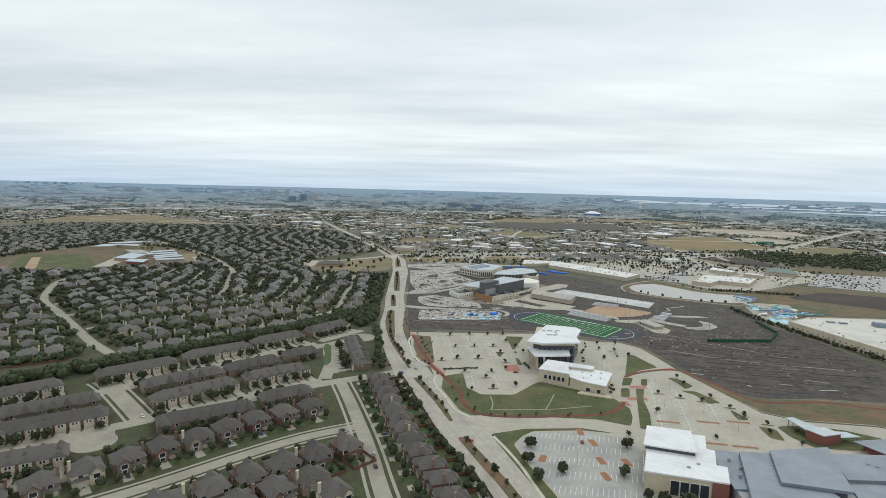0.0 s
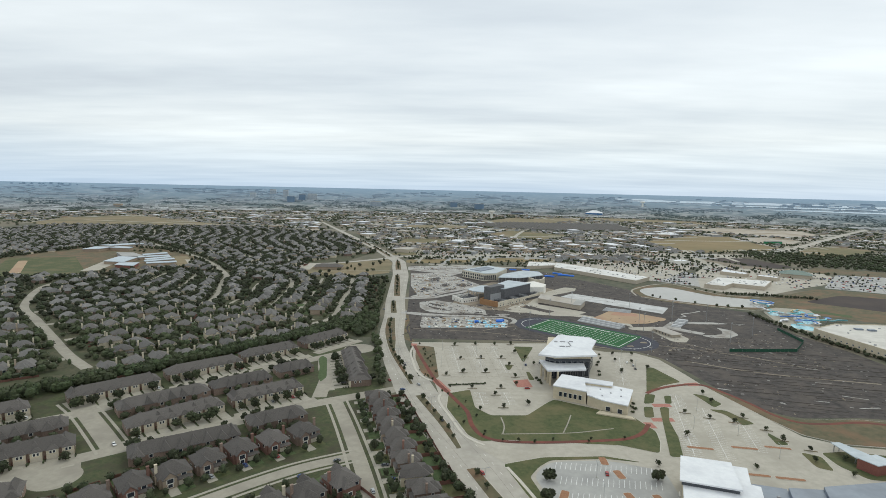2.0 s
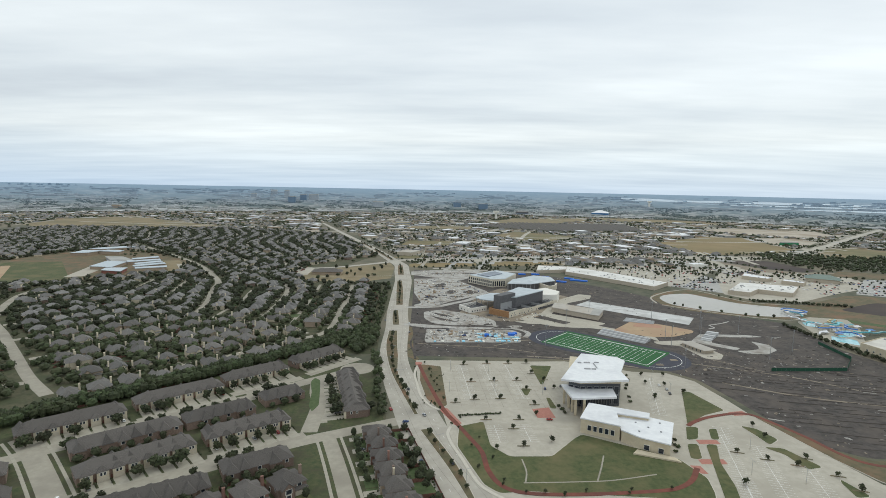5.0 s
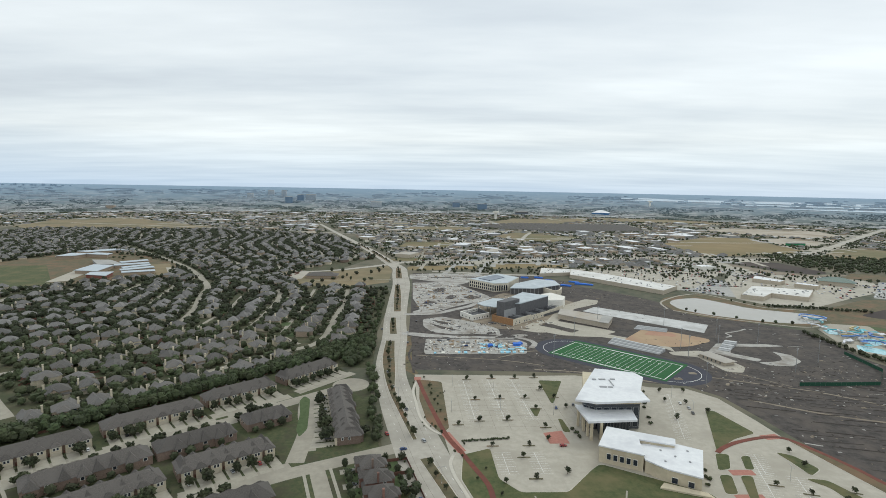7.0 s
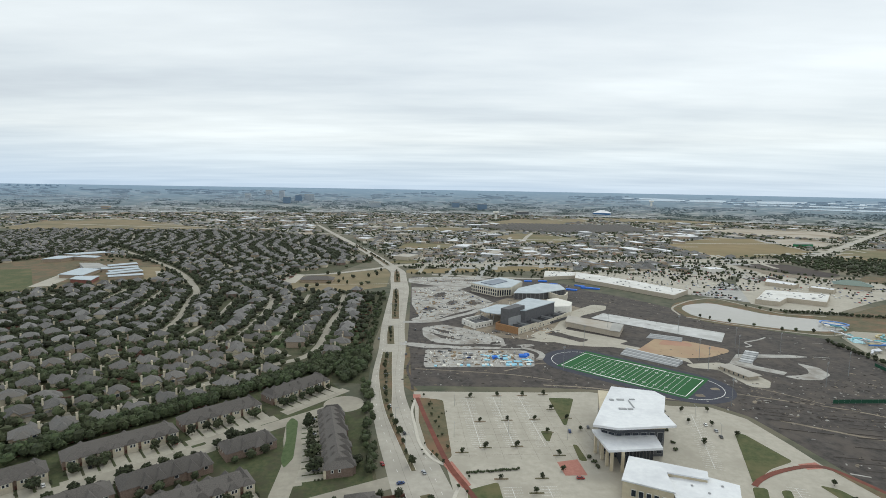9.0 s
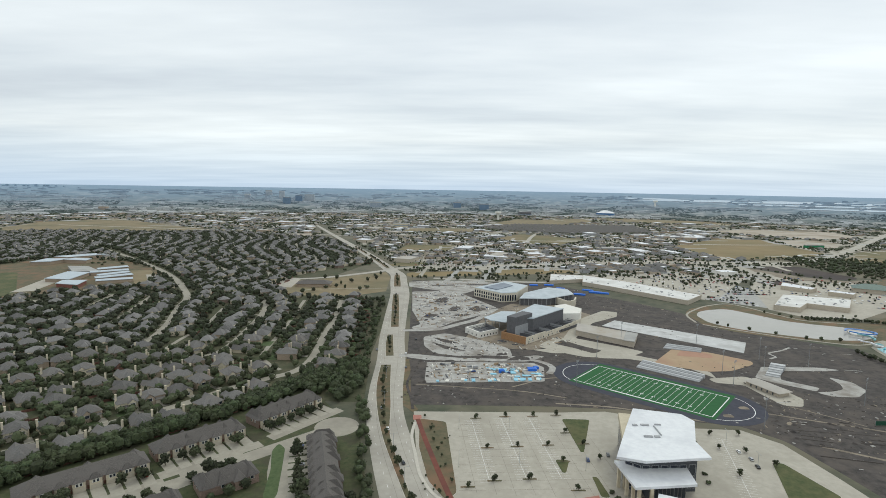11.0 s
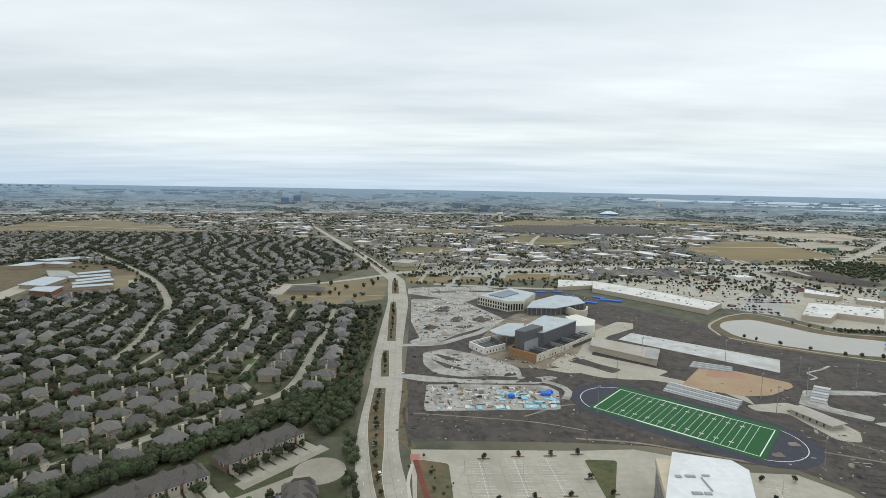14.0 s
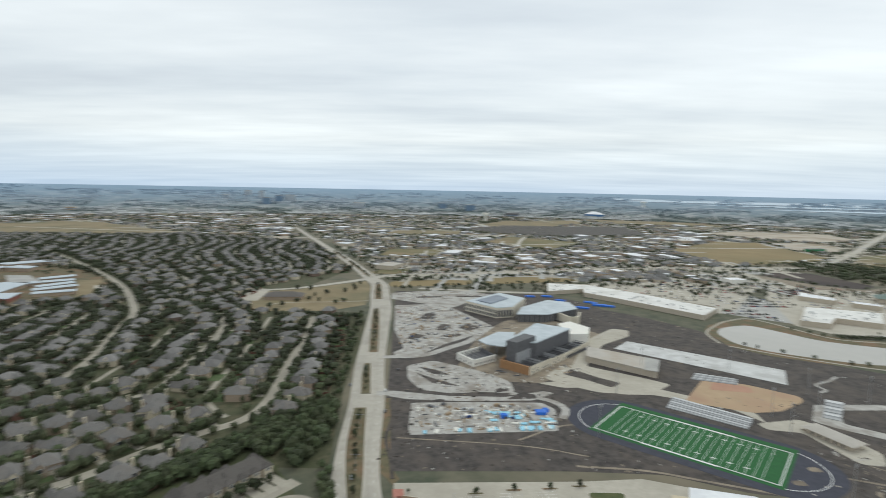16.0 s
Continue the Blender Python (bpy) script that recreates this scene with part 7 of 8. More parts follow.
M_BRIGHTGREEN = material("bright_green_sheathing", (0.02, 0.17, 0.07), (0.03, 0.21, 0.09), 0.3, 0.8)
# blue-grey haze is put into the base colours of skyline and far towers
M_SKYLINE = material("hazy_skyline", (0.24, 0.33, 0.43), (0.27, 0.36, 0.46), 0.05, 0.8)
M_BLUEGLASS = material("hazy_blue_glass", (0.13, 0.20, 0.29), (0.165, 0.24, 0.33), 0.05, 0.3)
M_PALETOWER = material("hazy_pale_panel", (0.40, 0.43, 0.46), (0.47, 0.50, 0.52), 0.05, 0.7)


def tower(x, y, w, d, h, mat, label):
    z = ground_z(x, y)
    t = thing("office_tower", label, "tower", pose(x, y, z - 1, 0, 0, 10), "distant towers")
    part("wall", Mb().box(-w / 2, -d / 2, 0, w / 2, d / 2, h), mat, t)
    if mat == M_SKYLINE:
        part("crown", Mb().box(-w / 3, -d / 3, h, w / 3, d / 3, h + 1.5), mat, t)
        return
    part("roof", Mb().box(-w / 2 + 1, -d / 2 + 1, h, w / 2 - 1, d / 2 - 1, h + 2.5), M_GREYLOT, t)
    for k in range(1, int(h / 7)):
        part("window_band", Mb().box(-w / 2 - 0.3, -d / 2 - 0.3, k * 7, w / 2 + 0.3, d / 2 + 0.3, k * 7 + 2), M_BLUEGLASS, t)


for x, y, w, d, h, m, l in ((-1278, 3170, 48, 40, 42, M_BLUEGLASS, "dark blue-grey glass office tower"), (-1232, 3290, 44, 40, 44, M_BLUEGLASS, "slate blue glass office tower"), (-1172, 3345, 68, 40, 42, M_PALETOWER, "wide pale grey office tower"), (-1392, 3410, 34, 30, 50, M_PALETOWER, "slim pale office tower"),
                            (-666, 3135, 76, 40, 36, M_PALETOWER, "wide pale apartment tower block"), (-746, 2051, 6, 6, 22, M_WHITE, "slim white sign tower"), (-2072, 2455, 40, 30, 16, M_BRICK_TAN, "low tan and white office block"), (294, 2822, 70, 40, 20, M_CHARCOAL, "low dark glazed office block"),
                            (-120, 3250, 50, 40, 34, M_BLUEGLASS, "blue glass office block"), (60, 3150, 60, 40, 36, M_BLUEGLASS, "dark blue glazed office block"), (-1600, 3300, 40, 30, 30, M_PALETOWER, "pale grey office block"), (-1520, 3500, 44, 30, 34, M_PALETOWER, "pale grey office tower block"), (960, 1178, 60, 12, 8, M_BRIGHTGREEN, "low block wrapped in bright green sheathing"),
                            (-340, 1700, 58, 40, 14, M_CREAM, "low cream office block"), (305, 990, 60, 24, 8, M_BRICK_TAN, "low tan brick retail block beside a car park")):
    tower(x, y, w, d, h, m, l)
for k in range(11):
    az = radians(126.6 + 0.45 * k + 0.1 * (k * 7 % 3))
    tower(CENTRE[0] + 4520 * math.cos(az), CENTRE[1] + 4520 * math.sin(az), 9 + (k * 5) % 11, 10, 5 + (k * 11) % 9, M_SKYLINE, "hazy tower of a far city skyline")
for x, y, h in ((95, 2297, 44), (1250, 3300, 40)):
    t = thing("water_tower", "pale water tower on a stout column", "water tower", pose(x, y, ground_z(x, y) - 1))
    part("column", Mb().cyl(0, 0, 0, h * 0.75, 7, 6, 16), M_WHITE, t)
    part("tank", Mb().cyl(0, 0, h * 0.72, h * 0.8, 7, 16, 20).cyl(0, 0, h * 0.8, h, 16, 15, 20), M_WHITE, t)
t = thing("arena", "long arena with a white vaulted roof and blue walls", "arena", pose(805, 2905, 0, 0, 0, -20))
part("wall", Mb().box(-52, -40, 0, 52, 40, 20), material("blue_panels", (0.05, 0.14, 0.30), (0.07, 0.18, 0.36), 0.2, 0.6), t)
part("roof", Mb().hip(-54, -42, 54, 42, 20, 16), M_WHITEROOF, t)
# the lake near the horizon
M_LAKE = material("lake_water", (0.27, 0.375, 0.48), (0.31, 0.42, 0.52), 0.002, 0.2)
for k, (a0, a1, r0, r1) in enumerate(((17, 46, 4270, 4380), (24, 47, 4180, 4235), (15, 22, 4330, 4400), (30, 47, 4060, 4120))):
    mb = Mb()
    n = 24
    for i in range(n):
        b0, b1 = (radians(90 - (a0 + (a1 - a0) * (i + j) / n)) for j in (0, 1))
        s0, s1 = (max(0.05, math.sin(math.pi * (i + j) / n) ** 0.5 * (0.92 + 0.08 * math.sin(3 * i + 3 * j))) for j in (0, 1))
        q = []
        for b, s in ((b0, s0), (b1, s1)):
            for rr in (r0, r0 + (r1 - r0) * s):
                x, y = CENTRE[0] + rr * math.cos(b), CENTRE[1] + rr * math.sin(b)
                q.append((x, y, ground_z(x, y) + 1.6))
        mb.add(q, [(0, 2, 3, 1)])
    tagged(part("water_lake", mb, M_LAKE), "pale blue lake far off below the horizon", "lake", kind="structure")

# ---- small things: lamps, markings, cars, building material ----
def lamp_post(x, y, a, h=9.0, arms=1, z=0.12, label="tall grey street lamp with a slim arm"):
    t = thing("street_lamp", label, "street lamp", pose(x, y, z, 0, 0, a), "street lamps")
    part("base", Mb().cyl(0, 0, -0.05, 0.7, 0.32, 0.3, 8), M_KERB, t)
    part("pole", Mb().cyl(0, 0, 0.6, h, 0.11, 0.07, 8), M_METAL, t)
    for k in range(arms):
        s = 1 if k == 0 else -1
        part("arm", Mb().box(min(0, 2.2 * s), -0.05, h - 0.1, max(0, 2.2 * s), 0.05, h + 0.02), M_METAL, t)
        part("lamp_head", Mb().box(2.2 * s - 0.35, -0.16, h - 0.16, 2.2 * s + 0.35, 0.16, h + 0.04), M_LIGHTGREY, t)


for x, y, a in ((-166, -8, 0), (-160, -62, 0), (-145, -130, 10), (-134, -170, 15), (-108, -245, 25), (-92, -285, 25), (-74, -342, 25), (-176, 90, 0), (-184, 200, 0), (-193, 300, 0)):
    lamp_post(x, y, a, 10, 2)
for x, y in ((-104, -100), (-104, -150), (-70, -100), (-68, -145), (-30, -150), (70, -110), (74, -140), (90, -230), (100, -270), (74, -262), (-10, -330), (-12, -352), (110, -300)):
    lamp_post(x, y, 90, 9, 2, 0.14, "tall grey car park lamp with two heads")
for x, y in ((-6, -14), (108, -86), (30, 62), (128, -4), (70, 118), (150, 118), (190, 70), (132, 24), (178, 40), (226, 52), (250, -10), (210, -40)):
    t = thing("floodlight_mast", "very tall slender steel floodlight mast", "floodlight", pose(x, y, 0.0, 0, 0, 40), "floodlights")
    part("pole", Mb().cyl(0, 0, 0, 22, 0.28, 0.14, 8), M_METAL, t)
    for k in range(2):
        part("crossbar", Mb().box(-1.8, -0.1, 20.6 + k, 1.8, 0.1, 20.8 + k), M_METAL, t)
        for j in range(4):
            part("floodlight", Mb().box(-1.7 + j * 1.0, -0.3, 20.7 + k, -1.2 + j * 1.0, 0.1, 21.2 + k), M_LIGHTGREY, t)

# painted bays and centre lines
lines = Mb()


def bays(x0, y0, a, n, length=5.4, gap=2.75, both=True):
    m = pose(x0, y0, 0, 0, 0, a)
    for i in range(n):
        lines.box(i * gap - 0.055, -length if both else 0, 0.10, i * gap + 0.055, length, 0.142, m)
    lines.box(0, -0.09, 0.10, (n - 1) * gap, 0.09, 0.1425, m)


for x, y in ((-95, -86), (-74, -82), (-54, -80)):
    bays(x, y, -84, 30)
for x, y in ((-72, -208),):
    bays(x, y, -84, 10), bays(x + 20, y + 2, -84, 10)
for x, y, n in ((70, -104, 30), (80, -212, 34), (96, -226, 30), (112, -252, 16), (86, -200, 10), (66, -270, 10)):
    bays(x, y, -104, n)
tagged(part("bay_lines", lines, M_LINE), "thin white painted parking bay lines", "markings", kind="stuff")
grey = patch("pavement_lot", rounded([(-46, -330), (-34, -314), (2, -310), (32, -320), (30, -352), (18, -392), (-28, -392), (-38, -360)], 8), M_GREYLOT, "grey car park with white angled bays", "car park", 0.05, 0.16)
lines = Mb()
for y in (-318, -334, -350, -366, -382):
    m = pose(-32, y, 0, 0, 0, -3)
    for i in range(20):
        lines.add([(i * 2.9, -4, 0.205), (i * 2.9 + 0.22, -4, 0.205), (i * 2.9 + 2.2, 4, 0.205), (i * 2.9 + 1.98, 4, 0.205)], [(0, 1, 2, 3)], m)
tagged(part("bay_lines", lines, M_LINE), "white angled parking bay lines", "markings", kind="stuff")
M_BED = material("bark_mulch", (0.26, 0.13, 0.07), (0.34, 0.18, 0.10), 0.6, 0.95)
for x, y, a in ((4, -326, 10), (-32, -349, -20), (3, -349, 10), (18, -350, 10), (1, -367, 10), (-1, -311, 0), (66, -290, -8), (95, -288, -8), (117, -286, -8), (84, -321, -8), (102, -324, -8)):
    ob = tagged(part("planting_bed", Mb().prism(rounded([(-2.2, -4.5), (2.2, -4.5), (2.2, 4.5), (-2.2, 4.5)] if x < 40 else [(-8, -1.3), (8, -1.3), (8, 1.3), (-8, 1.3)], 1.2), 0.0, 0.34), M_BED), "reddish mulch bed with a concrete kerb", "planting bed", kind="structure")
    ob.matrix_basis = pose(x, y, 0, 0, 0, a)
    part("kerb", Mb().prism(rounded([(-2.5, -4.8), (2.5, -4.8), (2.5, 4.8), (-2.5, 4.8)] if x < 40 else [(-8.3, -1.6), (8.3, -1.6), (8.3, 1.6), (-8.3, 1.6)], 1.4), 0.0, 0.28), M_KERB, ob)
for x, y in LOT_TREES[:18] + LOT_TREES[30:37]:
    ob = tagged(part("planting_bed", Mb().prism(rounded([(-4.5, -1.1), (4.5, -1.1), (4.5, 1.1), (-4.5, 1.1)], 1.0), 0.0, 0.26), M_KERB), "narrow kerbed tree bed in a car park", "planting bed", kind="structure")
    ob.matrix_basis = pose(x, y, 0, 0, 0, 5 if x < 40 else -12)
    part("mulch", Mb().prism(rounded([(-4.2, -0.8), (4.2, -0.8), (4.2, 0.8), (-4.2, 0.8)], 0.8), 0.0, 0.31), M_VERGE, ob)
dash = Mb()
for off in (-9.8, 9.8):
    c = smooth([(x + off * 0.97, y + off * 0.2) for x, y, w in BOULEVARD[:14]], 3.0)
    for i in range(0, len(c) - 1, 4):
        p, q = c[i], c[i + 1]
        d = (q - p) / np.linalg.norm(q - p)
        n = np.array((-d[1], d[0])) * 0.09
        dash.add([(*(p + n), 0.115), (*(p - n), 0.115), (*(q - n), 0.115), (*(q + n), 0.115)], [(0, 1, 2, 3)])
tagged(part("lane_dashes", dash, M_LINE), "white dashed lane lines on the boulevard", "markings", kind="stuff")
# joints between the concrete slabs of the boulevard and car parks
M_JOINT = material("slab_joint", (0.17, 0.155, 0.13), (0.21, 0.19, 0.16), 0.5, 0.9)
joint = Mb()
for k in range(9):
    m = pose(-104 + k * 10.5, -84, 0, 0, 0, -84)
    joint.box(0, -0.06, 0.1, 94, 0.06, 0.128, m)
for k in range(10):
    m = pose(-108, -94 - k * 9, 0, 0, 0, 5)
    joint.box(4, -0.06, 0.1, 80, 0.06, 0.129, m)
for off in (-6.3, 6.3):
    c = smooth([(x + off, y + off * 0.2) for x, y, w in BOULEVARD[:14]], 5.0)
    for p, q in zip(c, c[1:]):
        d = (q - p) / np.linalg.norm(q - p)
        n = np.array((-d[1], d[0])) * 0.07
        joint.add([(*(p + n), 0.108), (*(p - n), 0.108), (*(q - n), 0.108), (*(q + n), 0.108)], [(0, 1, 2, 3)])
tagged(part("slab_joints", joint, M_JOINT), "dark joints between concrete slabs", "joints", kind="stuff")
# low hedge and shrubs in front of the car park
rng = random.Random(61)
hedge = [(-96 + 30 * k / 24 + rng.uniform(-0.3, 0.3), -195 + 6 * k / 24 + rng.uniform(-0.5, 0.5), rng.uniform(0.7, 1.2), rng.uniform(1.2, 1.9)) for k in range(25)]
hedge += [(x + rng.uniform(-1, 1), y + rng.uniform(-1, 1), rng.uniform(0.6, 1.3), rng.uniform(1.2, 2.2)) for x, y in ((42, -226), (44, -232), (40, -238), (46, -222), (43, -229), (-20, -178), (-21, -172), (-19, -184), (52, -100), (49, -112), (44, -124), (41, -132), (38, -150), (36, -160)) for _ in range(4)]
for n in range(14):
    hedge.append((-116 + rng.uniform(-8, 6), -95 - 80 * rng.random(), rng.uniform(0.5, 1.0), rng.uniform(1, 2)))
for p, q, rev in ROWS:
    p, q = Vector(p), Vector(q)
    d = (q - p).normalized()
    left = Vector((-d.y, d.x))
    n = max(2, round((q - p).length / UNIT))
    for k in range(n + 1):
        for j in range(3):
            c = (q + left * DEEP - d * (k * UNIT - 0.3) + left * (1.5 + 2 * j)) if rev else (p + d * (k * UNIT + 0.3) - left * (1.5 + 2 * j))
            hedge.append((c.x, c.y, rng.uniform(0.5, 0.9), rng.uniform(0.8, 1.5)))
for x, y, a in NEAR:
    m = pose(x, y, 0, 0, 0, a)
    for _ in range(6):
        v = m @ Vector((rng.uniform(-6, 6), rng.choice((-3.4, 14.5, 27.5)) + rng.uniform(-0.5, 0.5), 0))
        hedge.append((v.x, v.y, rng.uniform(0.5, 1.0), rng.uniform(0.8, 1.6)))
wood("shrubs", hedge, M_LEAF, "low dark shrubs and clipped hedges", 16, 62)
# cars
paints = list(CAR_PAINT)
for i, (x, y, a) in enumerate(((-152, -104, 105), (-161, -70, 98), (-137, -148, 110), (-146, -188, 115), (-133, -208, 25), (-152, 20, 95), (-156, 60, 95), (-121, -196, 115), (-100, -262, 112), (-75, -330, 115), (-118, -262, -65), (-186, 70, -85), (-194, 240, -85), (-134, -352, 110), (-131, -366, 110),
                                 (-32, -197, 5), (-26, -138, 85), (-12, -131, 80), (72, -122, 80), (75, -131, 80), (74, -140, 80), (-3, -326, 80), (-176, -340, 42), (-160, -322, 42), (-300, -312, -45), (-126, -300, 15), (-150, 110, 95), (-168, 330, 95))):
    car(x, y, a, paints[i % 6], 0.14, "cars on roads and car parks")
for j, (p, q, rev) in enumerate(ROWS):
    p, q = Vector(p), Vector(q)
    d = (q - p).normalized()
    left = Vector((-d.y, d.x))
    a = math.degrees(math.atan2(d.y, d.x)) + 90
    n = max(2, round((q - p).length / UNIT))
    for k in range(n):
        if rng.random() < 0.22:
            c = (q + left * (DEEP + 4.6) - d * (k * UNIT + UNIT / 2 + 0.6)) if rev else (p + d * (k * UNIT + UNIT / 2 + 0.6) - left * 4.6)
            car(c.x, c.y, a, rng.choice(paints), 0.085, "cars on townhouse drives")
for i, (x, y, a) in enumerate(NEAR):
    if rng.random() < 0.55:
        v = pose(x, y, 0, 0, 0, a) @ Vector((-3 + rng.uniform(-0.8, 0.8), -5.5, 0))
        car(v.x, v.y, a + 90, rng.choice(paints), 0.085, "cars on house drives")
# far parked cars: too small to count
cb = {p: Mb() for p in ("white", "silver", "black", "red", "blue")}
for pts in LOTS + [[(-182, 640), (-100, 640), (-90, 700), (-170, 720)]]:
    xs, ys = [p[0] for p in pts], [p[1] for p in pts]
    for _ in range(420):
        x, y = round(rng.uniform(min(xs), max(xs)) / 3) * 3, round(rng.uniform(min(ys), max(ys)) / 17) * 17
        if inside((x, y), pts) and not (330 < x < 490 and 270 < y < 400):
            m = pose(x, y, 0.05, 0, 0, 92)
            k = rng.choice(("white", "white", "silver", "black", "black", "red", "blue"))
            cb[k].box(-2.2, -0.9, 0.3, 2.2, 0.9, 0.95, m).hip(-1.6, -0.8, 1.2, 0.8, 0.95, 0.6, m)
for k, mb in cb.items():
    tagged(part("parked_cars", mb, CAR_PAINT[k]), k + " cars in the far car parks", "cars", kind="stuff")


# ---- building material on the site ----
def bundle(x, y, a, n, mat, label, r=0.35, length=6.0):
    ob = thing("pipe_bundle", label, "pipes", pose(x, y, 0.12, 0, 0, a), "stacked pipes")
    me = Mb().cyl(0, 0, -length / 2, length / 2, r, n=8, m=Matrix.Rotation(math.pi / 2, 4, "X")).mesh("pipe", mat)
    for k in range(n):
        put(ob, "pipe", me, (k % 4) * 2 * r, 0, r + (k // 4) * 1.8 * r)


for k in range(46):
    u = rng.random()
    x, y = (-128 + 94 * u, -13 + 9.4 * u + 4 * rng.random()) if k < 20 else (-78 + 46 * rng.random(), 2 + 22 * rng.random())
    bundle(x, y, rng.uniform(-12, 12) + (0 if k < 20 else 90), rng.choice((3, 4)), M_PIPE if rng.random() < 0.75 else M_WHITE, "stack of pale blue plastic pipes", 0.4, rng.uniform(3.5, 6))
M_CRATE = material("crate_timber", (0.28, 0.21, 0.13), (0.36, 0.27, 0.18), 1.0, 0.9)
mats = [(M_CRATE, "timber"), (M_LIGHTGREY, "grey"), (M_WHITE, "white"), (M_METAL, "steel"), (M_CHARCOAL, "dark"), (M_CRATE, "timber"), (M_LIGHTGREY, "grey"), (M_WHITE, "white"), (CAR_PAINT["blue"], "blue")]
for k in range(122):
    if k < 85:
        t, s = rng.random(), rng.random()
        x, y = -158 + 92 * s, 176 + 180 * t
        if not inside((x, y), [(-172, 365), (-111, 380), (-56, 272), (-75, 238), (-112, 192), (-131, 160), (-152, 165), (-162, 245)]):
            continue
    elif k < 125:
        x, y = rng.uniform(-120, -36), rng.uniform(10, 36)
    else:
        x, y = rng.uniform(-170, -40), rng.uniform(405, 465)
    m, nm = rng.choice(mats)
    w, d, h = rng.uniform(0.5, 1.4), rng.uniform(0.6, 2.6), rng.uniform(0.5, 1.8)
    st = thing("material_stack", f"stack of {nm} building material on a pallet", "building material", pose(x, y, 0.11, 0, 0, rng.uniform(0, 180)), "building material")
    part("pallet", Mb().box(-w - 0.1, -d - 0.1, 0, w + 0.1, d + 0.1, 0.15), M_CRATE, st)
    part("load", Mb().box(-w, -d, 0.15, w, d, 0.15 + h * 0.6).box(-w * 0.8, -d * 0.9, 0.15 + h * 0.6, w * 0.7, d * 0.8, 0.15 + h), m, st)
for x, y, w, d, h, a in ((-66, 14, 2.5, 2.0, 3.5, 5), (-38, 22, 4, 3, 3, 0), (-34, 26, 2, 2, 3, 20), (83, 375, 9, 3.5, 2.6, -20), (112, 393, 10, 4, 3, -20), (104, 411, 9, 3, 2.5, -30), (124, 388, 8, 3, 2.6, -20), (48, 450, 8, 3, 2.5, -10), (62, 421, 7, 3, 2.6, -20), (22, 447, 7, 3, 2.4, 0)):
    z = 0.1
    tp = thing("tarpaulin", "bright blue tarpaulin draped over building material", "tarpaulin", pose(x, y, z, 0, 0, a), "tarpaulins")
    part("cover", Mb().hip(-w, -d, w, d, h * 0.7, h * 0.3).box(-w * 0.97, -d * 0.97, 0, w * 0.97, d * 0.97, h * 0.72), M_TARP, tp)
# spoil heaps, scraps and wheel ruts on the bare soil
scrap = Mb()
for _ in range(130):
    x, y = rng.uniform(90, 310), rng.uniform(-235, 120)
    if inside((x, y), DIRT) and not inside((x, y), [(60, -20), (250, -30), (250, 140), (60, 140)]):
        m = pose(x, y, 0.04, 0, 0, rng.uniform(-30, 10))
        w = rng.uniform(0.4, 1.4) if rng.random() < 0.85 else rng.uniform(2, 9)
        scrap.box(-w, -rng.uniform(0.2, 0.7), 0, w, rng.uniform(0.2, 0.7), 0.12, m)
tagged(part("scraps", scrap, M_NEWCONC), "pale concrete scraps strewn on bare soil", "debris", kind="stuff")
for pts in ([(60, 20), (20, -10), (-20, 4), (-60, -20)], [(-30, -52), (10, -56), (40, -66), (80, -80)], [(124, -60), (150, -70), (200, -90), (240, -120)], [(150, -46), (170, -64), (184, -78)], [(-140, -20), (-60, -28), (-20, -40)], [(130, -110), (190, -140), (280, -160)]):
    tagged(part("track_rut", ribbon(Mb(), pts, rng.uniform(1.2, 2.6), 0.0, 0.064, 4), M_TANSOIL), "pale wheel track over bare soil", "track", kind="structure")
heap = Mb()
for _ in range(60):
    x, y = rng.choice(((rng.uniform(120, 180), rng.uniform(-110, -70)), (rng.uniform(90, 200), rng.uniform(140, 240)), (rng.uniform(-150, -130), rng.uniform(-50, 40))))
    if inside((x, y), DIRT):
        r = rng.uniform(0.8, 2.4)
        heap.cyl(x, y, 0, r * 0.45, r, r * 0.3, 7, None)
TRACK_EDGE = stadium_shape(2.0)
rub = {0: Mb(), 1: Mb(), 2: Mb()}
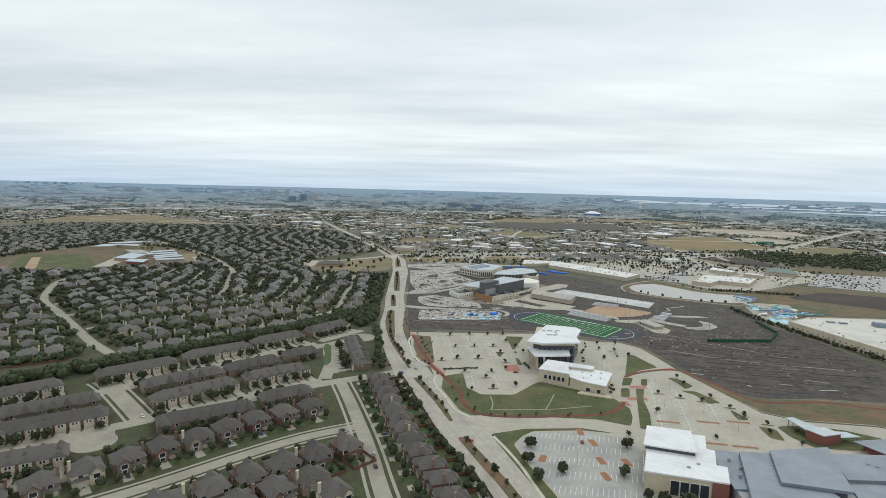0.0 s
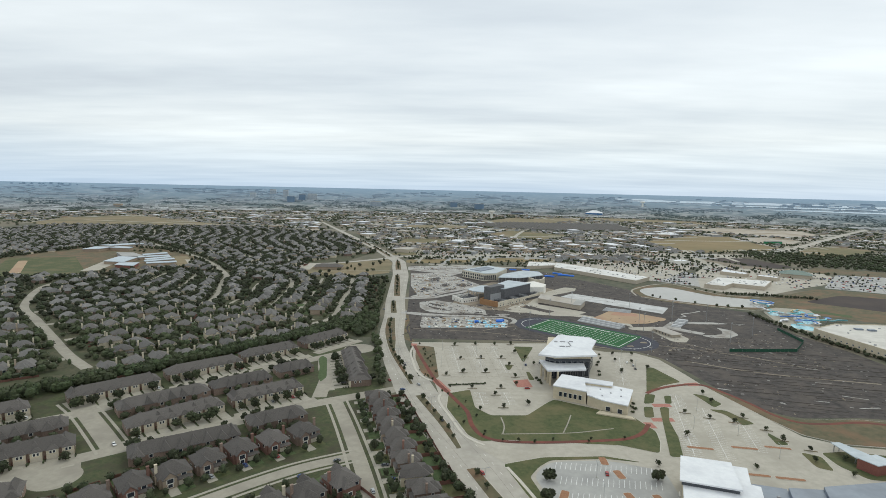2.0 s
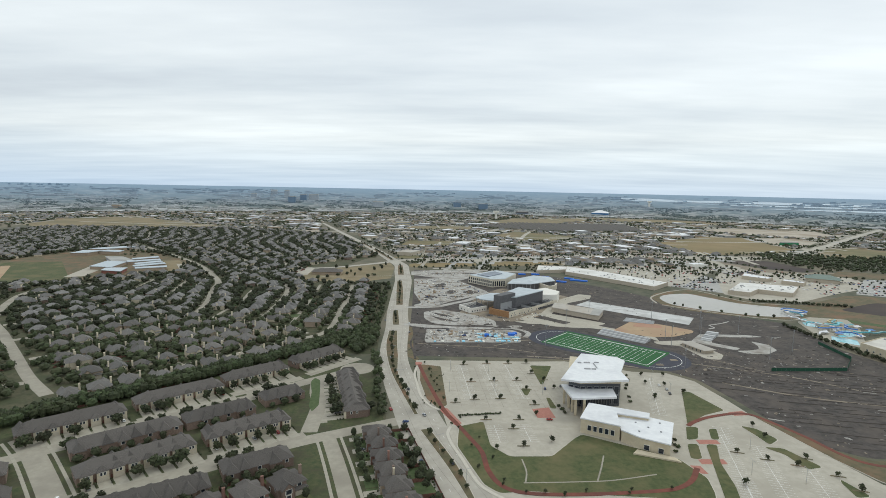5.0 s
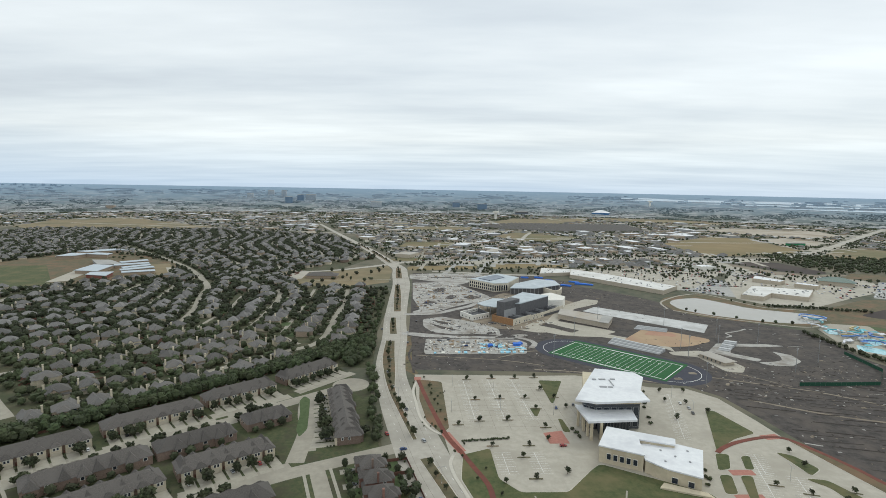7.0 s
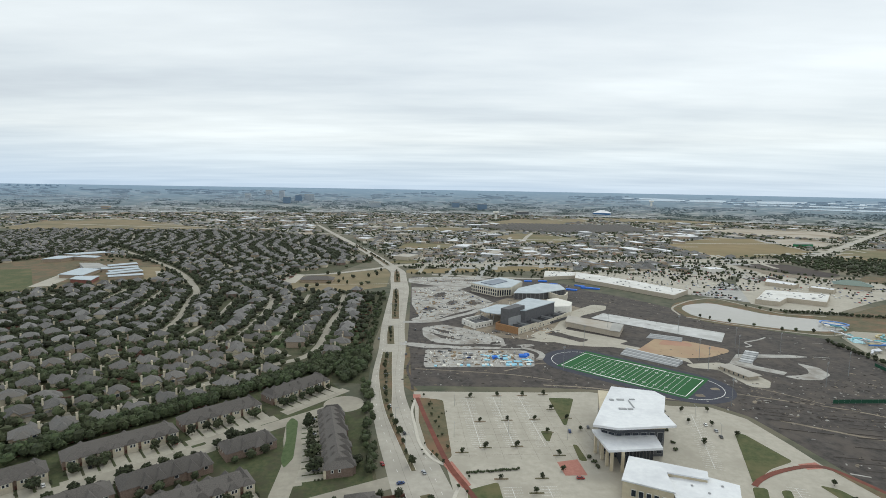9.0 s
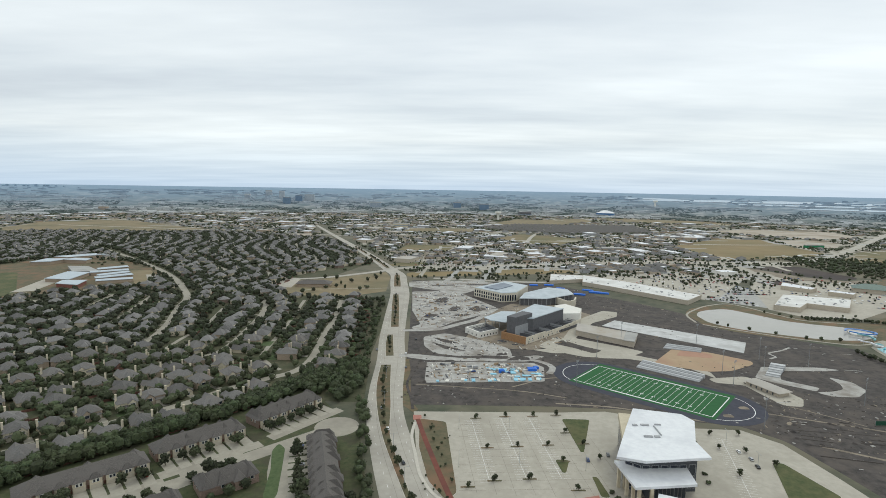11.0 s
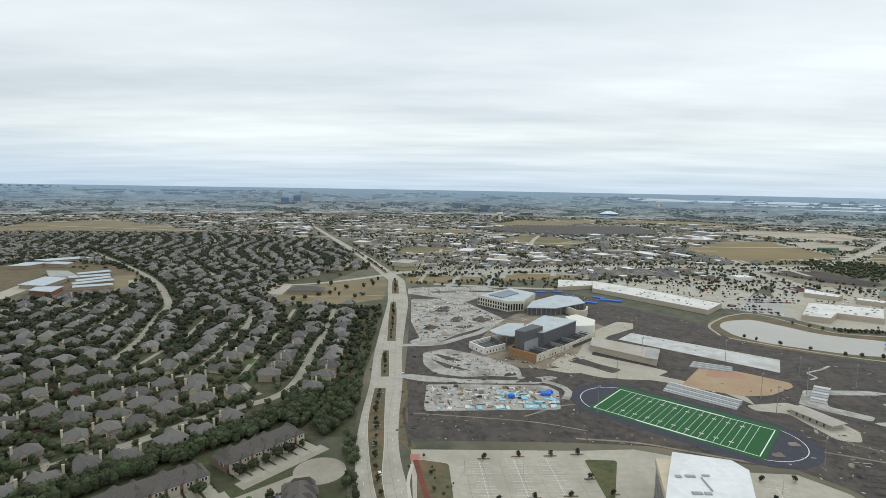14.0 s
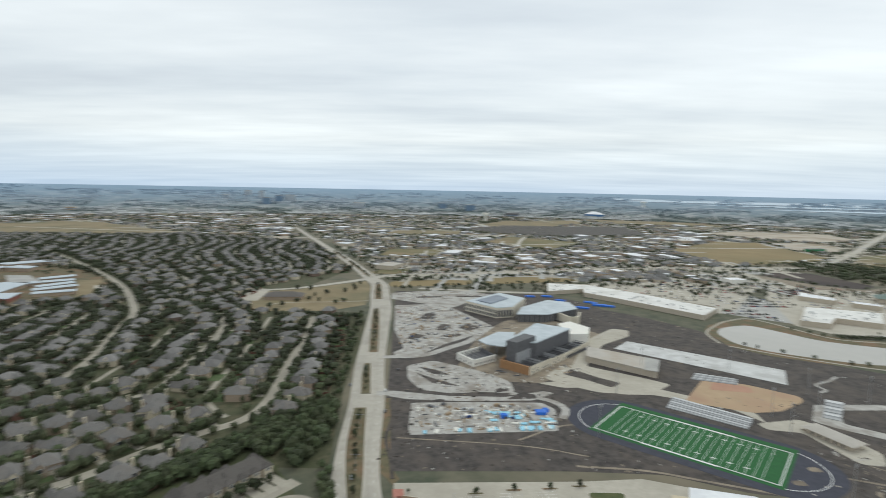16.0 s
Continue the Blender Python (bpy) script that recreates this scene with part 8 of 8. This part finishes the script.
for _ in range(1800):
    x, y = rng.choice(((rng.uniform(60, 320), rng.uniform(-235, 60)), (rng.uniform(100, 270), rng.uniform(-120, -20)), (rng.uniform(-150, 30), rng.uniform(-60, 120)), (rng.uniform(60, 230), rng.uniform(130, 420))))
    if inside((x, y), DIRT) and not inside((x, y), TRACK_EDGE):
        r = rng.uniform(0.25, 0.9) if rng.random() < 0.9 else rng.uniform(1.0, 1.9)
        m = pose(x, y, 0.03, 0, 0, rng.uniform(0, 360)) @ Matrix.Diagonal((rng.uniform(0.6, 2.2), rng.uniform(0.5, 1.1), 1, 1))
        rub[rng.choice((0, 0, 1, 1, 1, 2))].cyl(0, 0, 0, min(0.5, r * 0.4), r, r * 0.45, 6, m)
for k, mat in enumerate((M_TANSOIL, M_FURROW, M_NEWCONC)):
    tagged(part("clods", rub[k], mat), "clods, rubble and spoil strewn over bare soil", "rubble", kind="stuff")
tagged(part("spoil_heaps", heap, M_SOIL), "small heaps of dark spoil", "soil", kind="stuff")
# small litter of the building site: offcuts, forms and bagged goods, too small to count
lit = {0: Mb(), 1: Mb(), 2: Mb()}
ZONES = [([(-172, 365), (-111, 380), (-56, 272), (-75, 238), (-112, 192), (-131, 160), (-152, 165), (-162, 245)], 420), ([(-130, 36), (-128, -10), (-33, -2), (-30, 34)], 200), ([(-98, 118), (-60, 90), (-28, 84), (20, 118), (0, 140), (-60, 116), (-90, 124)], 150),
         ([(-80, 170), (-40, 220), (30, 280), (-20, 286), (-70, 260)], 160), ([(-178, 402), (-60, 422), (-24, 450), (-60, 476), (-182, 466)], 160), ([(-140, 126), (-122, 130), (-66, 90), (-52, 68), (-105, 56)], 110)]
for pts, n in ZONES:
    xs, ys = [p[0] for p in pts], [p[1] for p in pts]
    for _ in range(n):
        x, y = rng.uniform(min(xs), max(xs)), rng.uniform(min(ys), max(ys))
        if inside((x, y), pts):
            m = pose(x, y, 0.08, 0, 0, rng.choice((0, 12, 90, 100)) + rng.uniform(-8, 8))
            w, d = (rng.uniform(0.2, 0.9), rng.uniform(0.2, 0.9)) if rng.random() < 0.7 else (rng.uniform(1.5, 4), rng.uniform(0.15, 0.5))
            lit[rng.randrange(3)].box(-w, -d, 0, w, d, rng.uniform(0.15, 1.0), m)
for k, mat in enumerate((M_CRATE, M_CHARCOAL, M_WHITE)):
    tagged(part("site_litter", lit[k], mat), "scattered offcuts and goods on the building site", "building material", kind="stuff")
